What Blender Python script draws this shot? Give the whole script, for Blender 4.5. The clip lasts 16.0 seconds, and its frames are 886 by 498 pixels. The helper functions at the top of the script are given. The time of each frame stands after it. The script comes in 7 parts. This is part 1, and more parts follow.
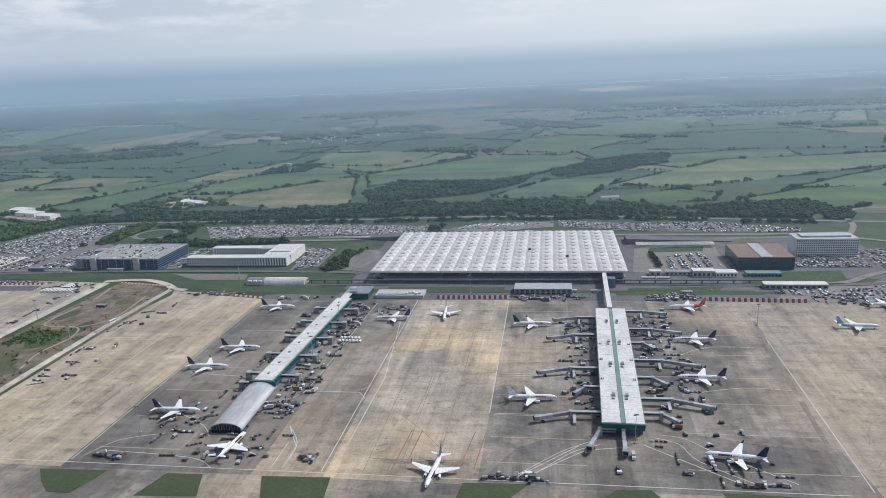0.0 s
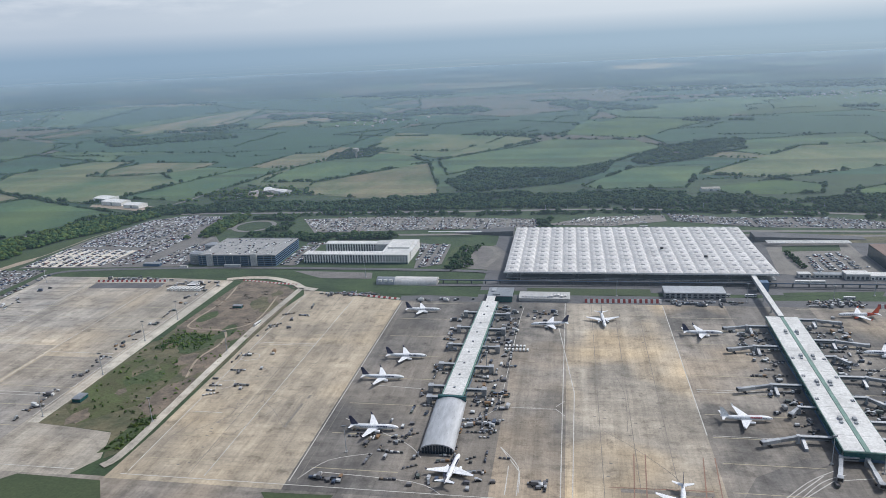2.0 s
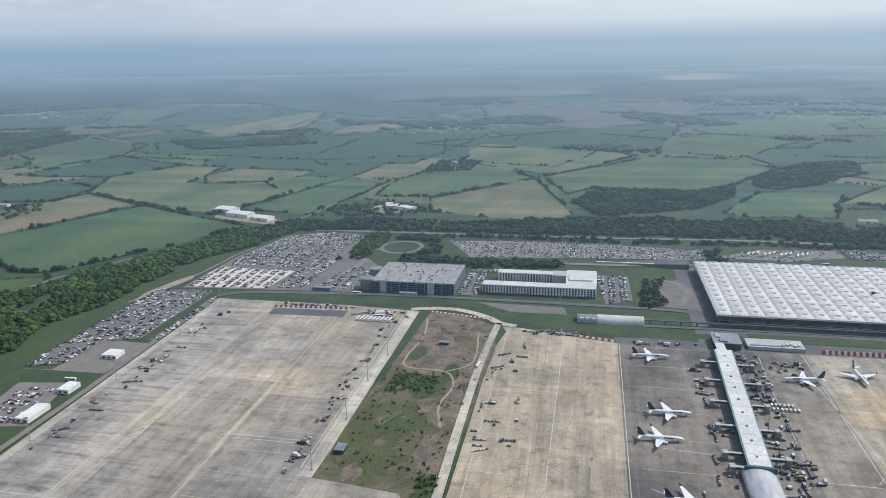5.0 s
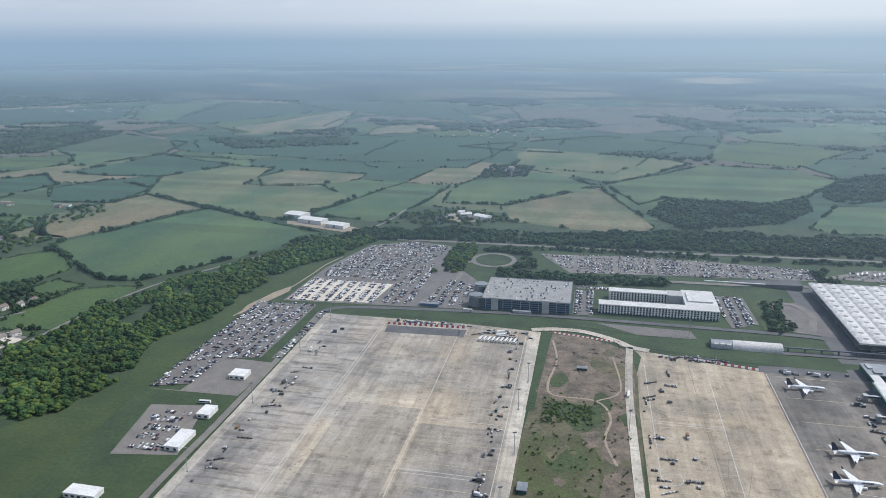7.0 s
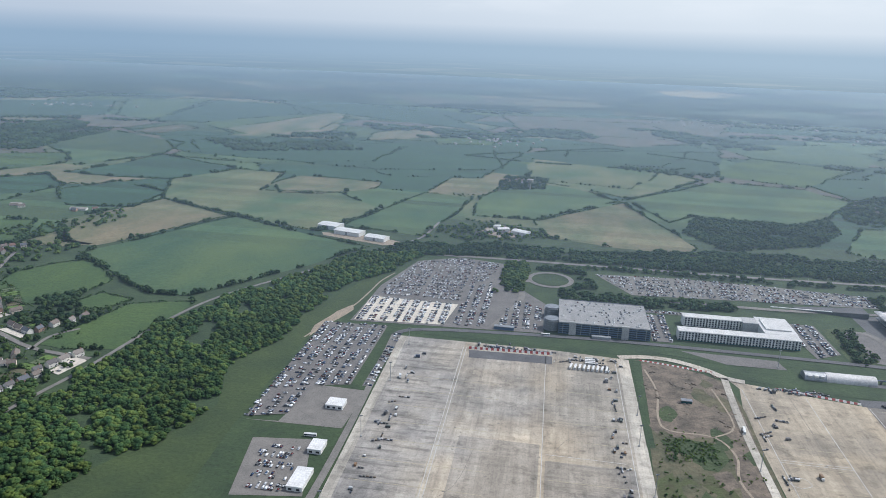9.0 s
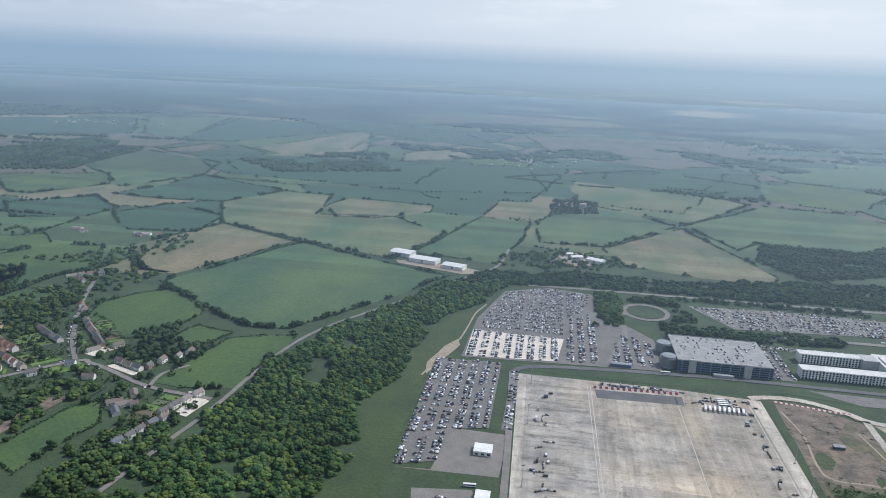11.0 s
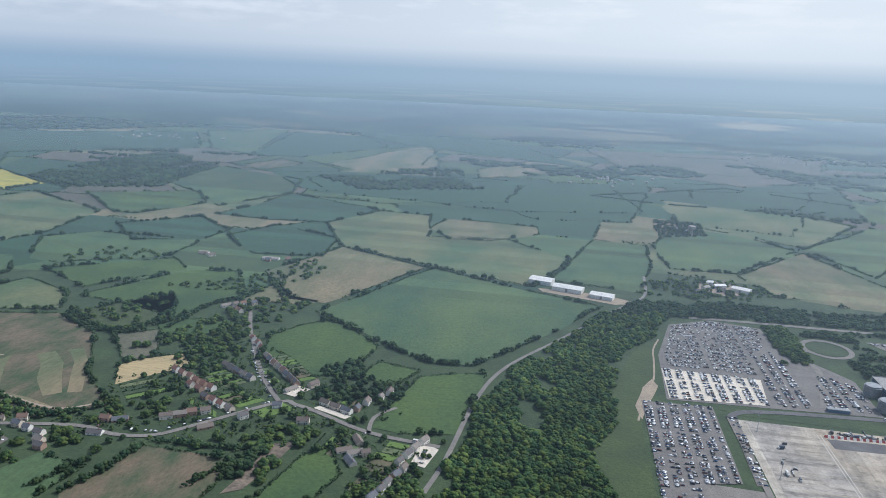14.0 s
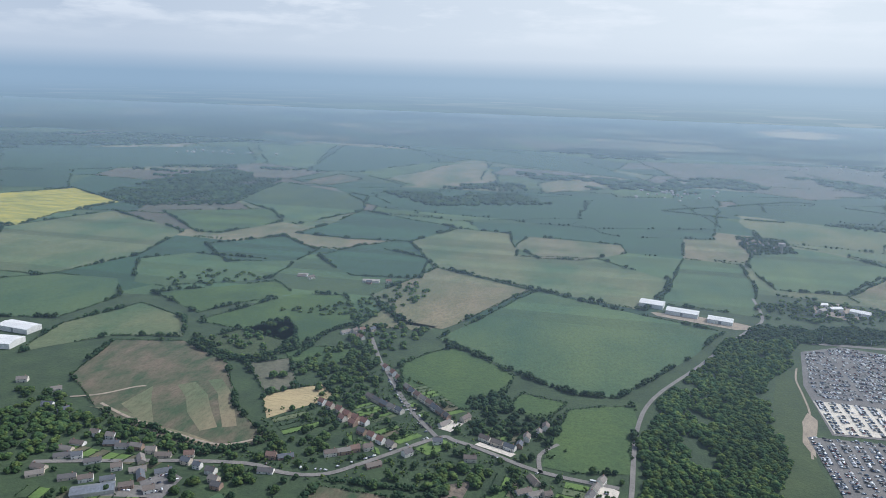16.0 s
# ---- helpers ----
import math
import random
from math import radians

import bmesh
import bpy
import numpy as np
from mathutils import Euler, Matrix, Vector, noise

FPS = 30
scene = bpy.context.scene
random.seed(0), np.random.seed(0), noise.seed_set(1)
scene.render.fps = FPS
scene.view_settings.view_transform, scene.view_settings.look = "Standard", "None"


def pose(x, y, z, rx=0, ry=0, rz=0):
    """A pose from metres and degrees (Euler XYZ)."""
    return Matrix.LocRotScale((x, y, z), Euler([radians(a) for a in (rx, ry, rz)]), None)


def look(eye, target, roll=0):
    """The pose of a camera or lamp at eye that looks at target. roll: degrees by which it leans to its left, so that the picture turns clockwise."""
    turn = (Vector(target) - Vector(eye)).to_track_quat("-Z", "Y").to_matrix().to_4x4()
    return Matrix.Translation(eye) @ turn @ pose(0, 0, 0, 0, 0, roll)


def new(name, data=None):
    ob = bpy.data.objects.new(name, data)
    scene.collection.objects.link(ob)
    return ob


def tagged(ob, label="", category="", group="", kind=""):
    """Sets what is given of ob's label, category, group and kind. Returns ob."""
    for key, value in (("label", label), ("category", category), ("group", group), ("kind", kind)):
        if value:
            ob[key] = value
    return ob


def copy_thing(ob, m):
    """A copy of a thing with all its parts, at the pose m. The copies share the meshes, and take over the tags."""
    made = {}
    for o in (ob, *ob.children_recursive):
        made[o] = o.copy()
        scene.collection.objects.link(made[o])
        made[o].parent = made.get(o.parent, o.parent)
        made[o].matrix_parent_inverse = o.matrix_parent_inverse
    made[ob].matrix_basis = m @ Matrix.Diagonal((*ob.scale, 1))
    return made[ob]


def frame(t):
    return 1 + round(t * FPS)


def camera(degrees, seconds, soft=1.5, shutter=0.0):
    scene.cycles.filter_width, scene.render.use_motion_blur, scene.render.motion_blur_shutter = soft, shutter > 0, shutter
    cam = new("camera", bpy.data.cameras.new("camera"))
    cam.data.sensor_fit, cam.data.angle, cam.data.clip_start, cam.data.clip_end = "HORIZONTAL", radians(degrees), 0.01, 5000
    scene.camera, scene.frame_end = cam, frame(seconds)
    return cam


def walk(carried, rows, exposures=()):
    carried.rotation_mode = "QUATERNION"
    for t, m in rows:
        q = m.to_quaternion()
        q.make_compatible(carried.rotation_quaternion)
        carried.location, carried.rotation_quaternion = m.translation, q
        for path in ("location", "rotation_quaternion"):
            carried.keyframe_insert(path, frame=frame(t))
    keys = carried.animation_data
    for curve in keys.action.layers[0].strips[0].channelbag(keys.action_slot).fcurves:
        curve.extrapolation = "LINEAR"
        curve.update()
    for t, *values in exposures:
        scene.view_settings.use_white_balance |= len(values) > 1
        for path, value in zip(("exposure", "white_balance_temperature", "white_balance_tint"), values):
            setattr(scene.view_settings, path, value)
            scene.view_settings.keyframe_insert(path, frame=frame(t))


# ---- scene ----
cam = camera(64.4, 16.0, soft=0.75)
# The flight is as fast as a jet climbing away; everything is laid out in true metres and set down at model scale.
MODEL = 0.47
PATH = [
    (0, (-2.65, -0.44, 264.73), (-17.97, 95.16, 239.68), -2.67),
    (0.5, (-40.19, 1.56, 272.19), (-55.87, 96.94, 246.58), -2.72),
    (1, (-78.07, 3.36, 279.48), (-94.18, 98.46, 253.10), -2.73),
    (1.5, (-116.25, 4.99, 286.58), (-132.94, 99.78, 259.47), -2.75),
    (2, (-154.69, 6.49, 293.47), (-172.35, 100.81, 265.34), -2.83),
    (2.5, (-193.36, 7.88, 300.11), (-211.83, 101.93, 271.60), -2.85),
    (3, (-232.22, 9.18, 306.51), (-251.52, 102.99, 277.73), -2.80),
    (3.5, (-271.24, 10.43, 312.63), (-290.86, 104.21, 284.02), -2.39),
    (4, (-310.39, 11.62, 318.49), (-330.10, 105.46, 290.11), -1.93),
    (6.5, (-507.29, 17.27, 343.54), (-527.75, 111.22, 316.08), -0.65),
    (7, (-546.79, 18.37, 347.73), (-566.89, 112.17, 319.50), -0.29),
    (7.5, (-586.30, 19.45, 351.66), (-605.27, 113.35, 322.97), 0.19),
    (8, (-625.82, 20.52, 355.36), (-643.09, 114.73, 326.62), 0.75),
    (10.5, (-823.61, 25.07, 371.10), (-837.00, 120.72, 345.16), 2.77),
    (11, (-863.25, 25.69, 373.91), (-877.64, 121.26, 348.22), 2.30),
    (11.5, (-902.95, 26.15, 376.68), (-918.14, 121.63, 351.12), 2.05),
    (12, (-942.73, 26.43, 379.46), (-958.43, 121.89, 354.15), 1.84),
    (12.5, (-982.61, 26.47, 382.31), (-998.88, 121.88, 357.16), 1.77),
    (13, (-1022.61, 26.26, 385.26), (-1039.30, 121.68, 360.42), 1.87),
    (13.5, (-1062.77, 25.74, 388.38), (-1079.73, 121.15, 363.72), 2.07),
    (14, (-1103.11, 24.87, 391.71), (-1120.18, 120.29, 367.13), 2.23),
    (14.5, (-1143.66, 23.61, 395.32), (-1161.01, 119.00, 370.83), 2.30),
    (15, (-1184.47, 21.90, 399.27), (-1202.52, 117.20, 374.96), 2.11),
    (15.5, (-1225.57, 19.69, 403.64), (-1244.77, 114.85, 379.65), 1.83),
    (16, (-1267.01, 16.93, 408.48), (-1287.35, 111.98, 384.99), 1.56),
]
walk(cam, [(t, look(Vector(eye) * MODEL, Vector(target) * MODEL, roll)) for t, eye, target, roll in PATH], exposures=[(0.0, -0.05, 6050, 10), (4.5, -0.03, 6010, 10), (8.0, 0.03, 5940, 10), (16.0, 0.03, 5850, 10)])

# ---- light ----
SUN_EL, SUN_AZ = 49.0, 56.0      # degrees above the horizon; from +y towards +x
sun = new("sun", bpy.data.lights.new("sun", "SUN"))
sun.data.energy, sun.data.angle, sun.data.color = 3.1, radians(1.5), (1.0, 0.95, 0.87)
_s = Vector((math.sin(radians(SUN_AZ)) * math.cos(radians(SUN_EL)), math.cos(radians(SUN_AZ)) * math.cos(radians(SUN_EL)), math.sin(radians(SUN_EL))))
sun.matrix_world = look(_s * 3000, (0, 0, 0))


class Nodes:
    """A small wrapper that adds nodes and links them."""

    def __init__(self, tree):
        self.t = tree

    def add(self, kind, ins=()):
        n = self.t.nodes.new(kind)
        if kind == "ShaderNodeMix":
            n.data_type = "RGBA"
        for k, v in dict(ins).items():
            if isinstance(v, bpy.types.NodeSocket):
                self.t.links.new(v, n.inputs[k])
            else:
                n.inputs[k].default_value = v
        return n

    def math(self, op, a, b=0.0, clamp=False):
        n = self.add("ShaderNodeMath", {0: a, 1: b})
        n.operation, n.use_clamp = op, clamp
        return n.outputs[0]

    def ramp(self, fac, stops):
        n = self.add("ShaderNodeValToRGB", {0: fac})
        e = n.color_ramp.elements
        e.remove(e[1])
        for i, (p, c) in enumerate(stops):
            k = e.new(p) if i else e[0]
            k.position = p
            k.color = (c, c, c, 1) if isinstance(c, (int, float)) else (*c, 1)
        return n.outputs[0]

    def mix(self, fac, a, b, blend="MIX"):
        n = self.add("ShaderNodeMix", {0: fac})
        n.blend_type = blend
        for v, k in ((a, 6), (b, 7)):
            if isinstance(v, bpy.types.NodeSocket):
                self.t.links.new(v, n.inputs[k])
            else:
                n.inputs[k].default_value = (*v, 1)
        return n.outputs[2]


HAZE = (0.305, 0.415, 0.52)


def make_world():
    w = bpy.data.worlds.new("sky")
    scene.world = w
    w.use_nodes = True
    t = w.node_tree
    t.nodes.clear()
    n = Nodes(t)
    d = n.add("ShaderNodeTexCoord").outputs["Generated"]
    sep = n.add("ShaderNodeSeparateXYZ", {0: d})
    z = sep.outputs[2]
    sky = n.add("ShaderNodeTexSky")
    sky.sky_type, sky.sun_disc, sky.dust_density = "NISHITA", False, 3.0
    sky.sun_elevation, sky.sun_rotation = radians(SUN_EL), radians(SUN_AZ)
    high = n.mix(1.0, sky.outputs[0], (0.15, 0.15, 0.15), "MULTIPLY")
    # the bluish haze at the horizon, brighter towards the sun
    dot = n.add("ShaderNodeVectorMath", {0: d, 1: tuple(_s)})
    dot.operation = "DOT_PRODUCT"
    sunward = n.ramp(dot.outputs["Value"], [(0.0, 0.0), (0.5, 0.92)])
    rim = n.mix(n.math("MULTIPLY", sunward, 0.55), HAZE, (0.52, 0.62, 0.67))
    # the whitish haze low in the sky, with soft cloud banks
    low = n.ramp(n.math("MULTIPLY", z, 6.0), [(0.0, (0.40, 0.485, 0.58)), (0.14, (0.50, 0.565, 0.635)), (0.28, (0.545, 0.60, 0.66)), (0.55, (0.50, 0.56, 0.635)), (1.0, (0.53, 0.585, 0.655))])
    st = n.add("ShaderNodeMapping", {0: d, 3: (3.2, 3.2, 15.0)}).outputs[0]
    cl = n.add("ShaderNodeTexNoise", {"Vector": st, "Scale": 2.2, "Detail": 7.0, "Roughness": 0.58}).outputs[0]
    cl = n.math("MULTIPLY", n.ramp(cl, [(0.47, 0.0), (0.62, 1.0)]), n.ramp(n.math("MULTIPLY", z, 10.0), [(0.35, 0.0), (1.0, 0.8)]))
    low = n.mix(n.math("MULTIPLY", sunward, n.ramp(n.math("MULTIPLY", z, 10.0), [(0.0, 0.55), (0.6, 1.0)])), low, (0.78, 0.815, 0.82))
    low = n.mix(cl, low, (0.86, 0.87, 0.87))
    low = n.mix(n.ramp(n.math("MULTIPLY", z, 10.0), [(0.0, 0.0), (0.09, 0.4), (0.28, 1.0)]), rim, low)
    up = n.mix(n.ramp(z, [(0.2, 0.0), (0.75, 1.0)]), low, high)
    # painted distance below the horizon: fields and woods with haze mixed into their colour
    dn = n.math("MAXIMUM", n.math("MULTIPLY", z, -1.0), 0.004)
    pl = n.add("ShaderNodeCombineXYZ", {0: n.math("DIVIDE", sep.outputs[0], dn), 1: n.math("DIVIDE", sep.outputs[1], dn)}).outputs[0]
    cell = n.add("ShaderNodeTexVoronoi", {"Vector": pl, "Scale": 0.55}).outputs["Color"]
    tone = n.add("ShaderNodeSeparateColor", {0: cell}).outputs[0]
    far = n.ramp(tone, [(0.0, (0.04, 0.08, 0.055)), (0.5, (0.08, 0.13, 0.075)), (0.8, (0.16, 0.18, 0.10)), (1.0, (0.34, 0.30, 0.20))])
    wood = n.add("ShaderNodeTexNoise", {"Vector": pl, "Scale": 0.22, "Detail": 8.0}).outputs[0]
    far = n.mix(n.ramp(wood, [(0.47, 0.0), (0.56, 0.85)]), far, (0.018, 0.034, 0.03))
    # painted haze: the land's colour fades to the rim tone towards the horizon
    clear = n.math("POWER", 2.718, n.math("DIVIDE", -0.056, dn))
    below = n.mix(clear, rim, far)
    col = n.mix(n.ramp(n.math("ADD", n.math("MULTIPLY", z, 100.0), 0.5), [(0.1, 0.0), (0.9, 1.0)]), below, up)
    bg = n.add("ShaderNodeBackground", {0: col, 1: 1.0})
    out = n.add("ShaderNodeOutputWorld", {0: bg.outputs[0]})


make_world()

# ---- materials ----


def mat(name, base, dark=None, big=60.0, fine=3.0, rough=0.85, metal=0.0, bump=0.2, island=0.0, spread=0.5, stretch=(1, 1, 1), rand=0.0):
    """A surface with broad patches from base to dark and fine grain, sizes in metres; island: change of tone from piece to piece."""
    m = bpy.data.materials.new(name)
    m.use_nodes = True
    t = m.node_tree
    t.nodes.clear()
    n = Nodes(t)
    pos = n.add("ShaderNodeTexCoord").outputs["Object"]
    pos = n.add("ShaderNodeMapping", {0: pos, 3: stretch}).outputs[0]
    dark = dark or tuple(c * 0.72 for c in base)
    b = n.add("ShaderNodeTexNoise", {"Vector": pos, "Scale": 1.0 / big, "Detail": 6.0, "Roughness": 0.62}).outputs[0]
    f = n.add("ShaderNodeTexNoise", {"Vector": pos, "Scale": 1.0 / fine, "Detail": 4.0, "Roughness": 0.6}).outputs[0]
    fac = n.ramp(b, [(0.5 - spread / 3, 0.0), (0.5 + spread / 3, 1.0)])
    col = n.mix(fac, dark, base)
    grain = n.ramp(f, [(0.25, 0.72), (0.75, 1.2)])
    col = n.mix(1.0, col, grain, "MULTIPLY")
    if island:
        r = n.add("ShaderNodeNewGeometry").outputs["Random Per Island"]
        col = n.mix(1.0, col, n.ramp(r, [(0.0, 1.0 - island), (1.0, 1.0 + island)]), "MULTIPLY")
    if rand:
        r = n.add("ShaderNodeObjectInfo").outputs["Random"]
        col = n.mix(1.0, col, n.ramp(r, [(0.0, 1.0 - rand), (1.0, 1.0 + rand)]), "MULTIPLY")
    p = n.add("ShaderNodeBsdfPrincipled", {"Base Color": col, "Roughness": rough, "Metallic": metal})
    if bump:
        bn = n.add("ShaderNodeBump", {"Strength": bump, "Distance": fine * 0.3, "Height": f})
        t.links.new(bn.outputs[0], p.inputs["Normal"])
    n.add("ShaderNodeOutputMaterial", {0: p.outputs[0]})
    return m


def leafage(name, fresh, mid, dark, tree_size=9.0, island=0.22):
    """Foliage: tone changes from tree to tree and from clump to clump, and sunlight shines through the leaves."""
    m = bpy.data.materials.new(name)
    m.use_nodes = True
    t = m.node_tree
    t.nodes.clear()
    n = Nodes(t)
    pos = n.add("ShaderNodeTexCoord").outputs["Object"]
    tr = n.add("ShaderNodeTexNoise", {"Vector": pos, "Scale": 1.0 / tree_size, "Detail": 1.0}).outputs[0]
    stand = n.add("ShaderNodeTexNoise", {"Vector": pos, "Scale": 1.0 / 85.0, "Detail": 3.0}).outputs[0]
    f = n.add("ShaderNodeTexNoise", {"Vector": pos, "Scale": 0.9, "Detail": 3.0, "Roughness": 0.7}).outputs[0]
    col = n.ramp(tr, [(0.34, dark), (0.5, mid), (0.66, fresh)])
    col = n.mix(1.0, col, n.ramp(stand, [(0.35, 0.78), (0.65, 1.22)]), "MULTIPLY")
    col = n.mix(1.0, col, n.ramp(f, [(0.25, 0.68), (0.75, 1.3)]), "MULTIPLY")
    r = n.add("ShaderNodeNewGeometry").outputs["Random Per Island"]
    col = n.mix(1.0, col, n.ramp(r, [(0.0, 1.0 - island), (1.0, 1.0 + island)]), "MULTIPLY")
    p = n.add("ShaderNodeBsdfPrincipled", {"Base Color": col, "Roughness": 0.9, "Specular IOR Level": 0.12})
    bn = n.add("ShaderNodeBump", {"Strength": 0.7, "Distance": 0.5, "Height": f})
    t.links.new(bn.outputs[0], p.inputs["Normal"])
    tl = n.add("ShaderNodeBsdfTranslucent", {0: n.mix(1.0, col, (1.0, 1.0, 0.62), "MULTIPLY")})
    mx = n.add("ShaderNodeMixShader", {0: 0.5, 1: p.outputs[0], 2: tl.outputs[0]})
    n.add("ShaderNodeOutputMaterial", {0: mx.outputs[0]})
    return m


def varied(name, stops, rough=0.4, metal=0.0, by="island"):
    """One paint for many pieces, each with its own colour from the stops."""
    m = bpy.data.materials.new(name)
    m.use_nodes = True
    t = m.node_tree
    t.nodes.clear()
    n = Nodes(t)
    r = n.add("ShaderNodeNewGeometry").outputs["Random Per Island"] if by == "island" else n.add("ShaderNodeObjectInfo").outputs["Random"]
    rn = n.add("ShaderNodeValToRGB", {0: r})
    rn.color_ramp.interpolation = "CONSTANT"
    e = rn.color_ramp.elements
    e.remove(e[1])
    for i, c in enumerate(stops):
        k = e.new(i / len(stops)) if i else e[0]
        k.position, k.color = i / len(stops), (*c, 1)
    pos = n.add("ShaderNodeTexCoord").outputs["Object"]
    f = n.add("ShaderNodeTexNoise", {"Vector": pos, "Scale": 0.9, "Detail": 3.0}).outputs[0]
    col = n.mix(1.0, rn.outputs[0], n.ramp(f, [(0.2, 0.8), (0.8, 1.15)]), "MULTIPLY")
    p = n.add("ShaderNodeBsdfPrincipled", {"Base Color": col, "Roughness": rough, "Metallic": metal})
    n.add("ShaderNodeOutputMaterial", {0: p.outputs[0]})
    return m


def concrete(name, base, dark, warm, joint=6.0, cross_low=0.88, lane_low=0.74):
    """Apron slabs: broad stains, warm patches, streaks along the lanes, and tarred joints."""
    m = bpy.data.materials.new(name)
    m.use_nodes = True
    t = m.node_tree
    t.nodes.clear()
    n = Nodes(t)
    pos = n.add("ShaderNodeTexCoord").outputs["Object"]
    b = n.add("ShaderNodeTexNoise", {"Vector": pos, "Scale": 0.011, "Detail": 7.0, "Roughness": 0.65}).outputs[0]
    w = n.add("ShaderNodeTexNoise", {"Vector": pos, "Scale": 0.006, "Detail": 3.0}).outputs[0]
    lane = n.add("ShaderNodeMapping", {0: pos, 3: (0.09, 0.006, 1)}).outputs[0]
    s = n.add("ShaderNodeTexNoise", {"Vector": lane, "Scale": 1.0, "Detail": 5.0, "Roughness": 0.7}).outputs[0]
    spot = n.add("ShaderNodeTexNoise", {"Vector": pos, "Scale": 0.07, "Detail": 6.0, "Roughness": 0.7}).outputs[0]
    col = n.mix(n.ramp(b, [(0.42, 0.0), (0.56, 1.0)]), dark, base)
    col = n.mix(n.ramp(w, [(0.48, 0.0), (0.62, 0.85)]), col, warm)
    col = n.mix(1.0, col, n.ramp(s, [(0.34, lane_low), (0.64, 1.12)]), "MULTIPLY")
    col = n.mix(1.0, col, n.ramp(spot, [(0.30, 0.55), (0.47, 1.0), (0.75, 1.12)]), "MULTIPLY")
    cross = n.add("ShaderNodeMapping", {0: pos, 3: (0.014, 0.13, 1)}).outputs[0]
    c2 = n.add("ShaderNodeTexNoise", {"Vector": cross, "Scale": 1.0, "Detail": 5.0, "Roughness": 0.7}).outputs[0]
    col = n.mix(1.0, col, n.ramp(c2, [(0.38, cross_low), (0.5, 1.0), (0.7, 1.06)]), "MULTIPLY")
    grit = n.add("ShaderNodeTexNoise", {"Vector": pos, "Scale": 0.45, "Detail": 4.0, "Roughness": 0.75}).outputs[0]
    col = n.mix(1.0, col, n.ramp(grit, [(0.3, 0.80), (0.5, 1.0), (0.7, 1.16)]), "MULTIPLY")
    for w, h, lo, seam, depth, off in ((joint, joint, 0.86, 0.60, 0.55, 0.0), (joint * 4, joint * 9, 0.80, 0.80, 0.7, 0.37)):
        br = n.add("ShaderNodeTexBrick", {"Vector": pos, "Color1": (1.06, 1.06, 1.06, 1), "Color2": (lo, lo, lo, 1), "Mortar": (seam, seam, seam, 1), "Scale": 1.0, "Mortar Size": 0.10, "Mortar Smooth": 0.3, "Brick Width": w, "Row Height": h})
        br.offset = off
        col = n.mix(depth, col, br.outputs[0], "MULTIPLY")
    p = n.add("ShaderNodeBsdfPrincipled", {"Base Color": col, "Roughness": 0.9})
    n.add("ShaderNodeOutputMaterial", {0: p.outputs[0]})
    return m


APRON = concrete("apron_concrete", (0.395, 0.350, 0.280), (0.240, 0.218, 0.182), (0.56, 0.435, 0.27))
APRON_GREY = concrete("grey_concrete", (0.385, 0.355, 0.305), (0.205, 0.193, 0.173), (0.50, 0.42, 0.305))
STAND = concrete("stand_asphalt", (0.185, 0.172, 0.155), (0.095, 0.091, 0.086), (0.235, 0.208, 0.172))
MID = concrete("plain_concrete", (0.355, 0.322, 0.266), (0.250, 0.228, 0.192), (0.45, 0.375, 0.27))
SANDY = concrete("sandy_concrete", (0.400, 0.342, 0.254), (0.285, 0.248, 0.192), (0.50, 0.405, 0.27), cross_low=0.92)
WEST_STAND = concrete("streaked_concrete", (0.360, 0.337, 0.300), (0.215, 0.205, 0.190), (0.42, 0.37, 0.29), cross_low=0.62, lane_low=0.9)
WEST_DARK = concrete("grey_resurfaced_concrete", (0.285, 0.266, 0.236), (0.185, 0.175, 0.160), (0.34, 0.30, 0.24), cross_low=0.8)
EDGE = concrete("pale_edge_concrete", (0.47, 0.435, 0.365), (0.36, 0.335, 0.285), (0.54, 0.47, 0.37))
EAST = concrete("drab_concrete", (0.300, 0.268, 0.222), (0.205, 0.187, 0.160), (0.355, 0.300, 0.220))
STAINED = concrete("stained_concrete", (0.285, 0.258, 0.220), (0.125, 0.117, 0.106), (0.37, 0.30, 0.215))
ASPHALT = mat("asphalt", (0.12, 0.12, 0.125), (0.08, 0.08, 0.085), 25, 1.5, 0.9)
ROADM = mat("road_asphalt", (0.205, 0.192, 0.172), (0.145, 0.137, 0.125), 20, 1.5, 0.9)
LOT = mat("car_park_asphalt", (0.172, 0.162, 0.152), (0.118, 0.112, 0.107), 30, 2, 0.9)
LOT_LIGHT = mat("car_park_concrete", (0.62, 0.57, 0.48), (0.50, 0.455, 0.38), 30, 2, 0.9)
GRASS = mat("grass", (0.046, 0.076, 0.029), (0.025, 0.046, 0.021), 40, 4, 0.95, bump=0.3)
GRASS_DRY = mat("rough_grass", (0.145, 0.125, 0.075), (0.05, 0.062, 0.032), 26, 5, 0.95, bump=0.3)
LAWN = mat("garden_lawn", (0.115, 0.185, 0.04), (0.085, 0.145, 0.035), 20, 2, 0.95)
WEEDS = mat("weedy_grass", (0.075, 0.10, 0.034), (0.062, 0.060, 0.030), 24, 2.5, 0.95, bump=0.4)
MEADOW = mat("meadow_grass", (0.050, 0.076, 0.024), (0.030, 0.052, 0.019), 55, 4, 0.95, bump=0.3)
GRASS_DARK = mat("mown_grass", (0.050, 0.070, 0.030), (0.036, 0.055, 0.024), 30, 3, 0.95)
DIRT = mat("bare_earth", (0.205, 0.162, 0.122), (0.07, 0.062, 0.048), 17, 3, 0.95, bump=0.4)
TRACK = mat("dirt_track", (0.34, 0.28, 0.21), (0.24, 0.20, 0.15), 15, 2, 0.95)
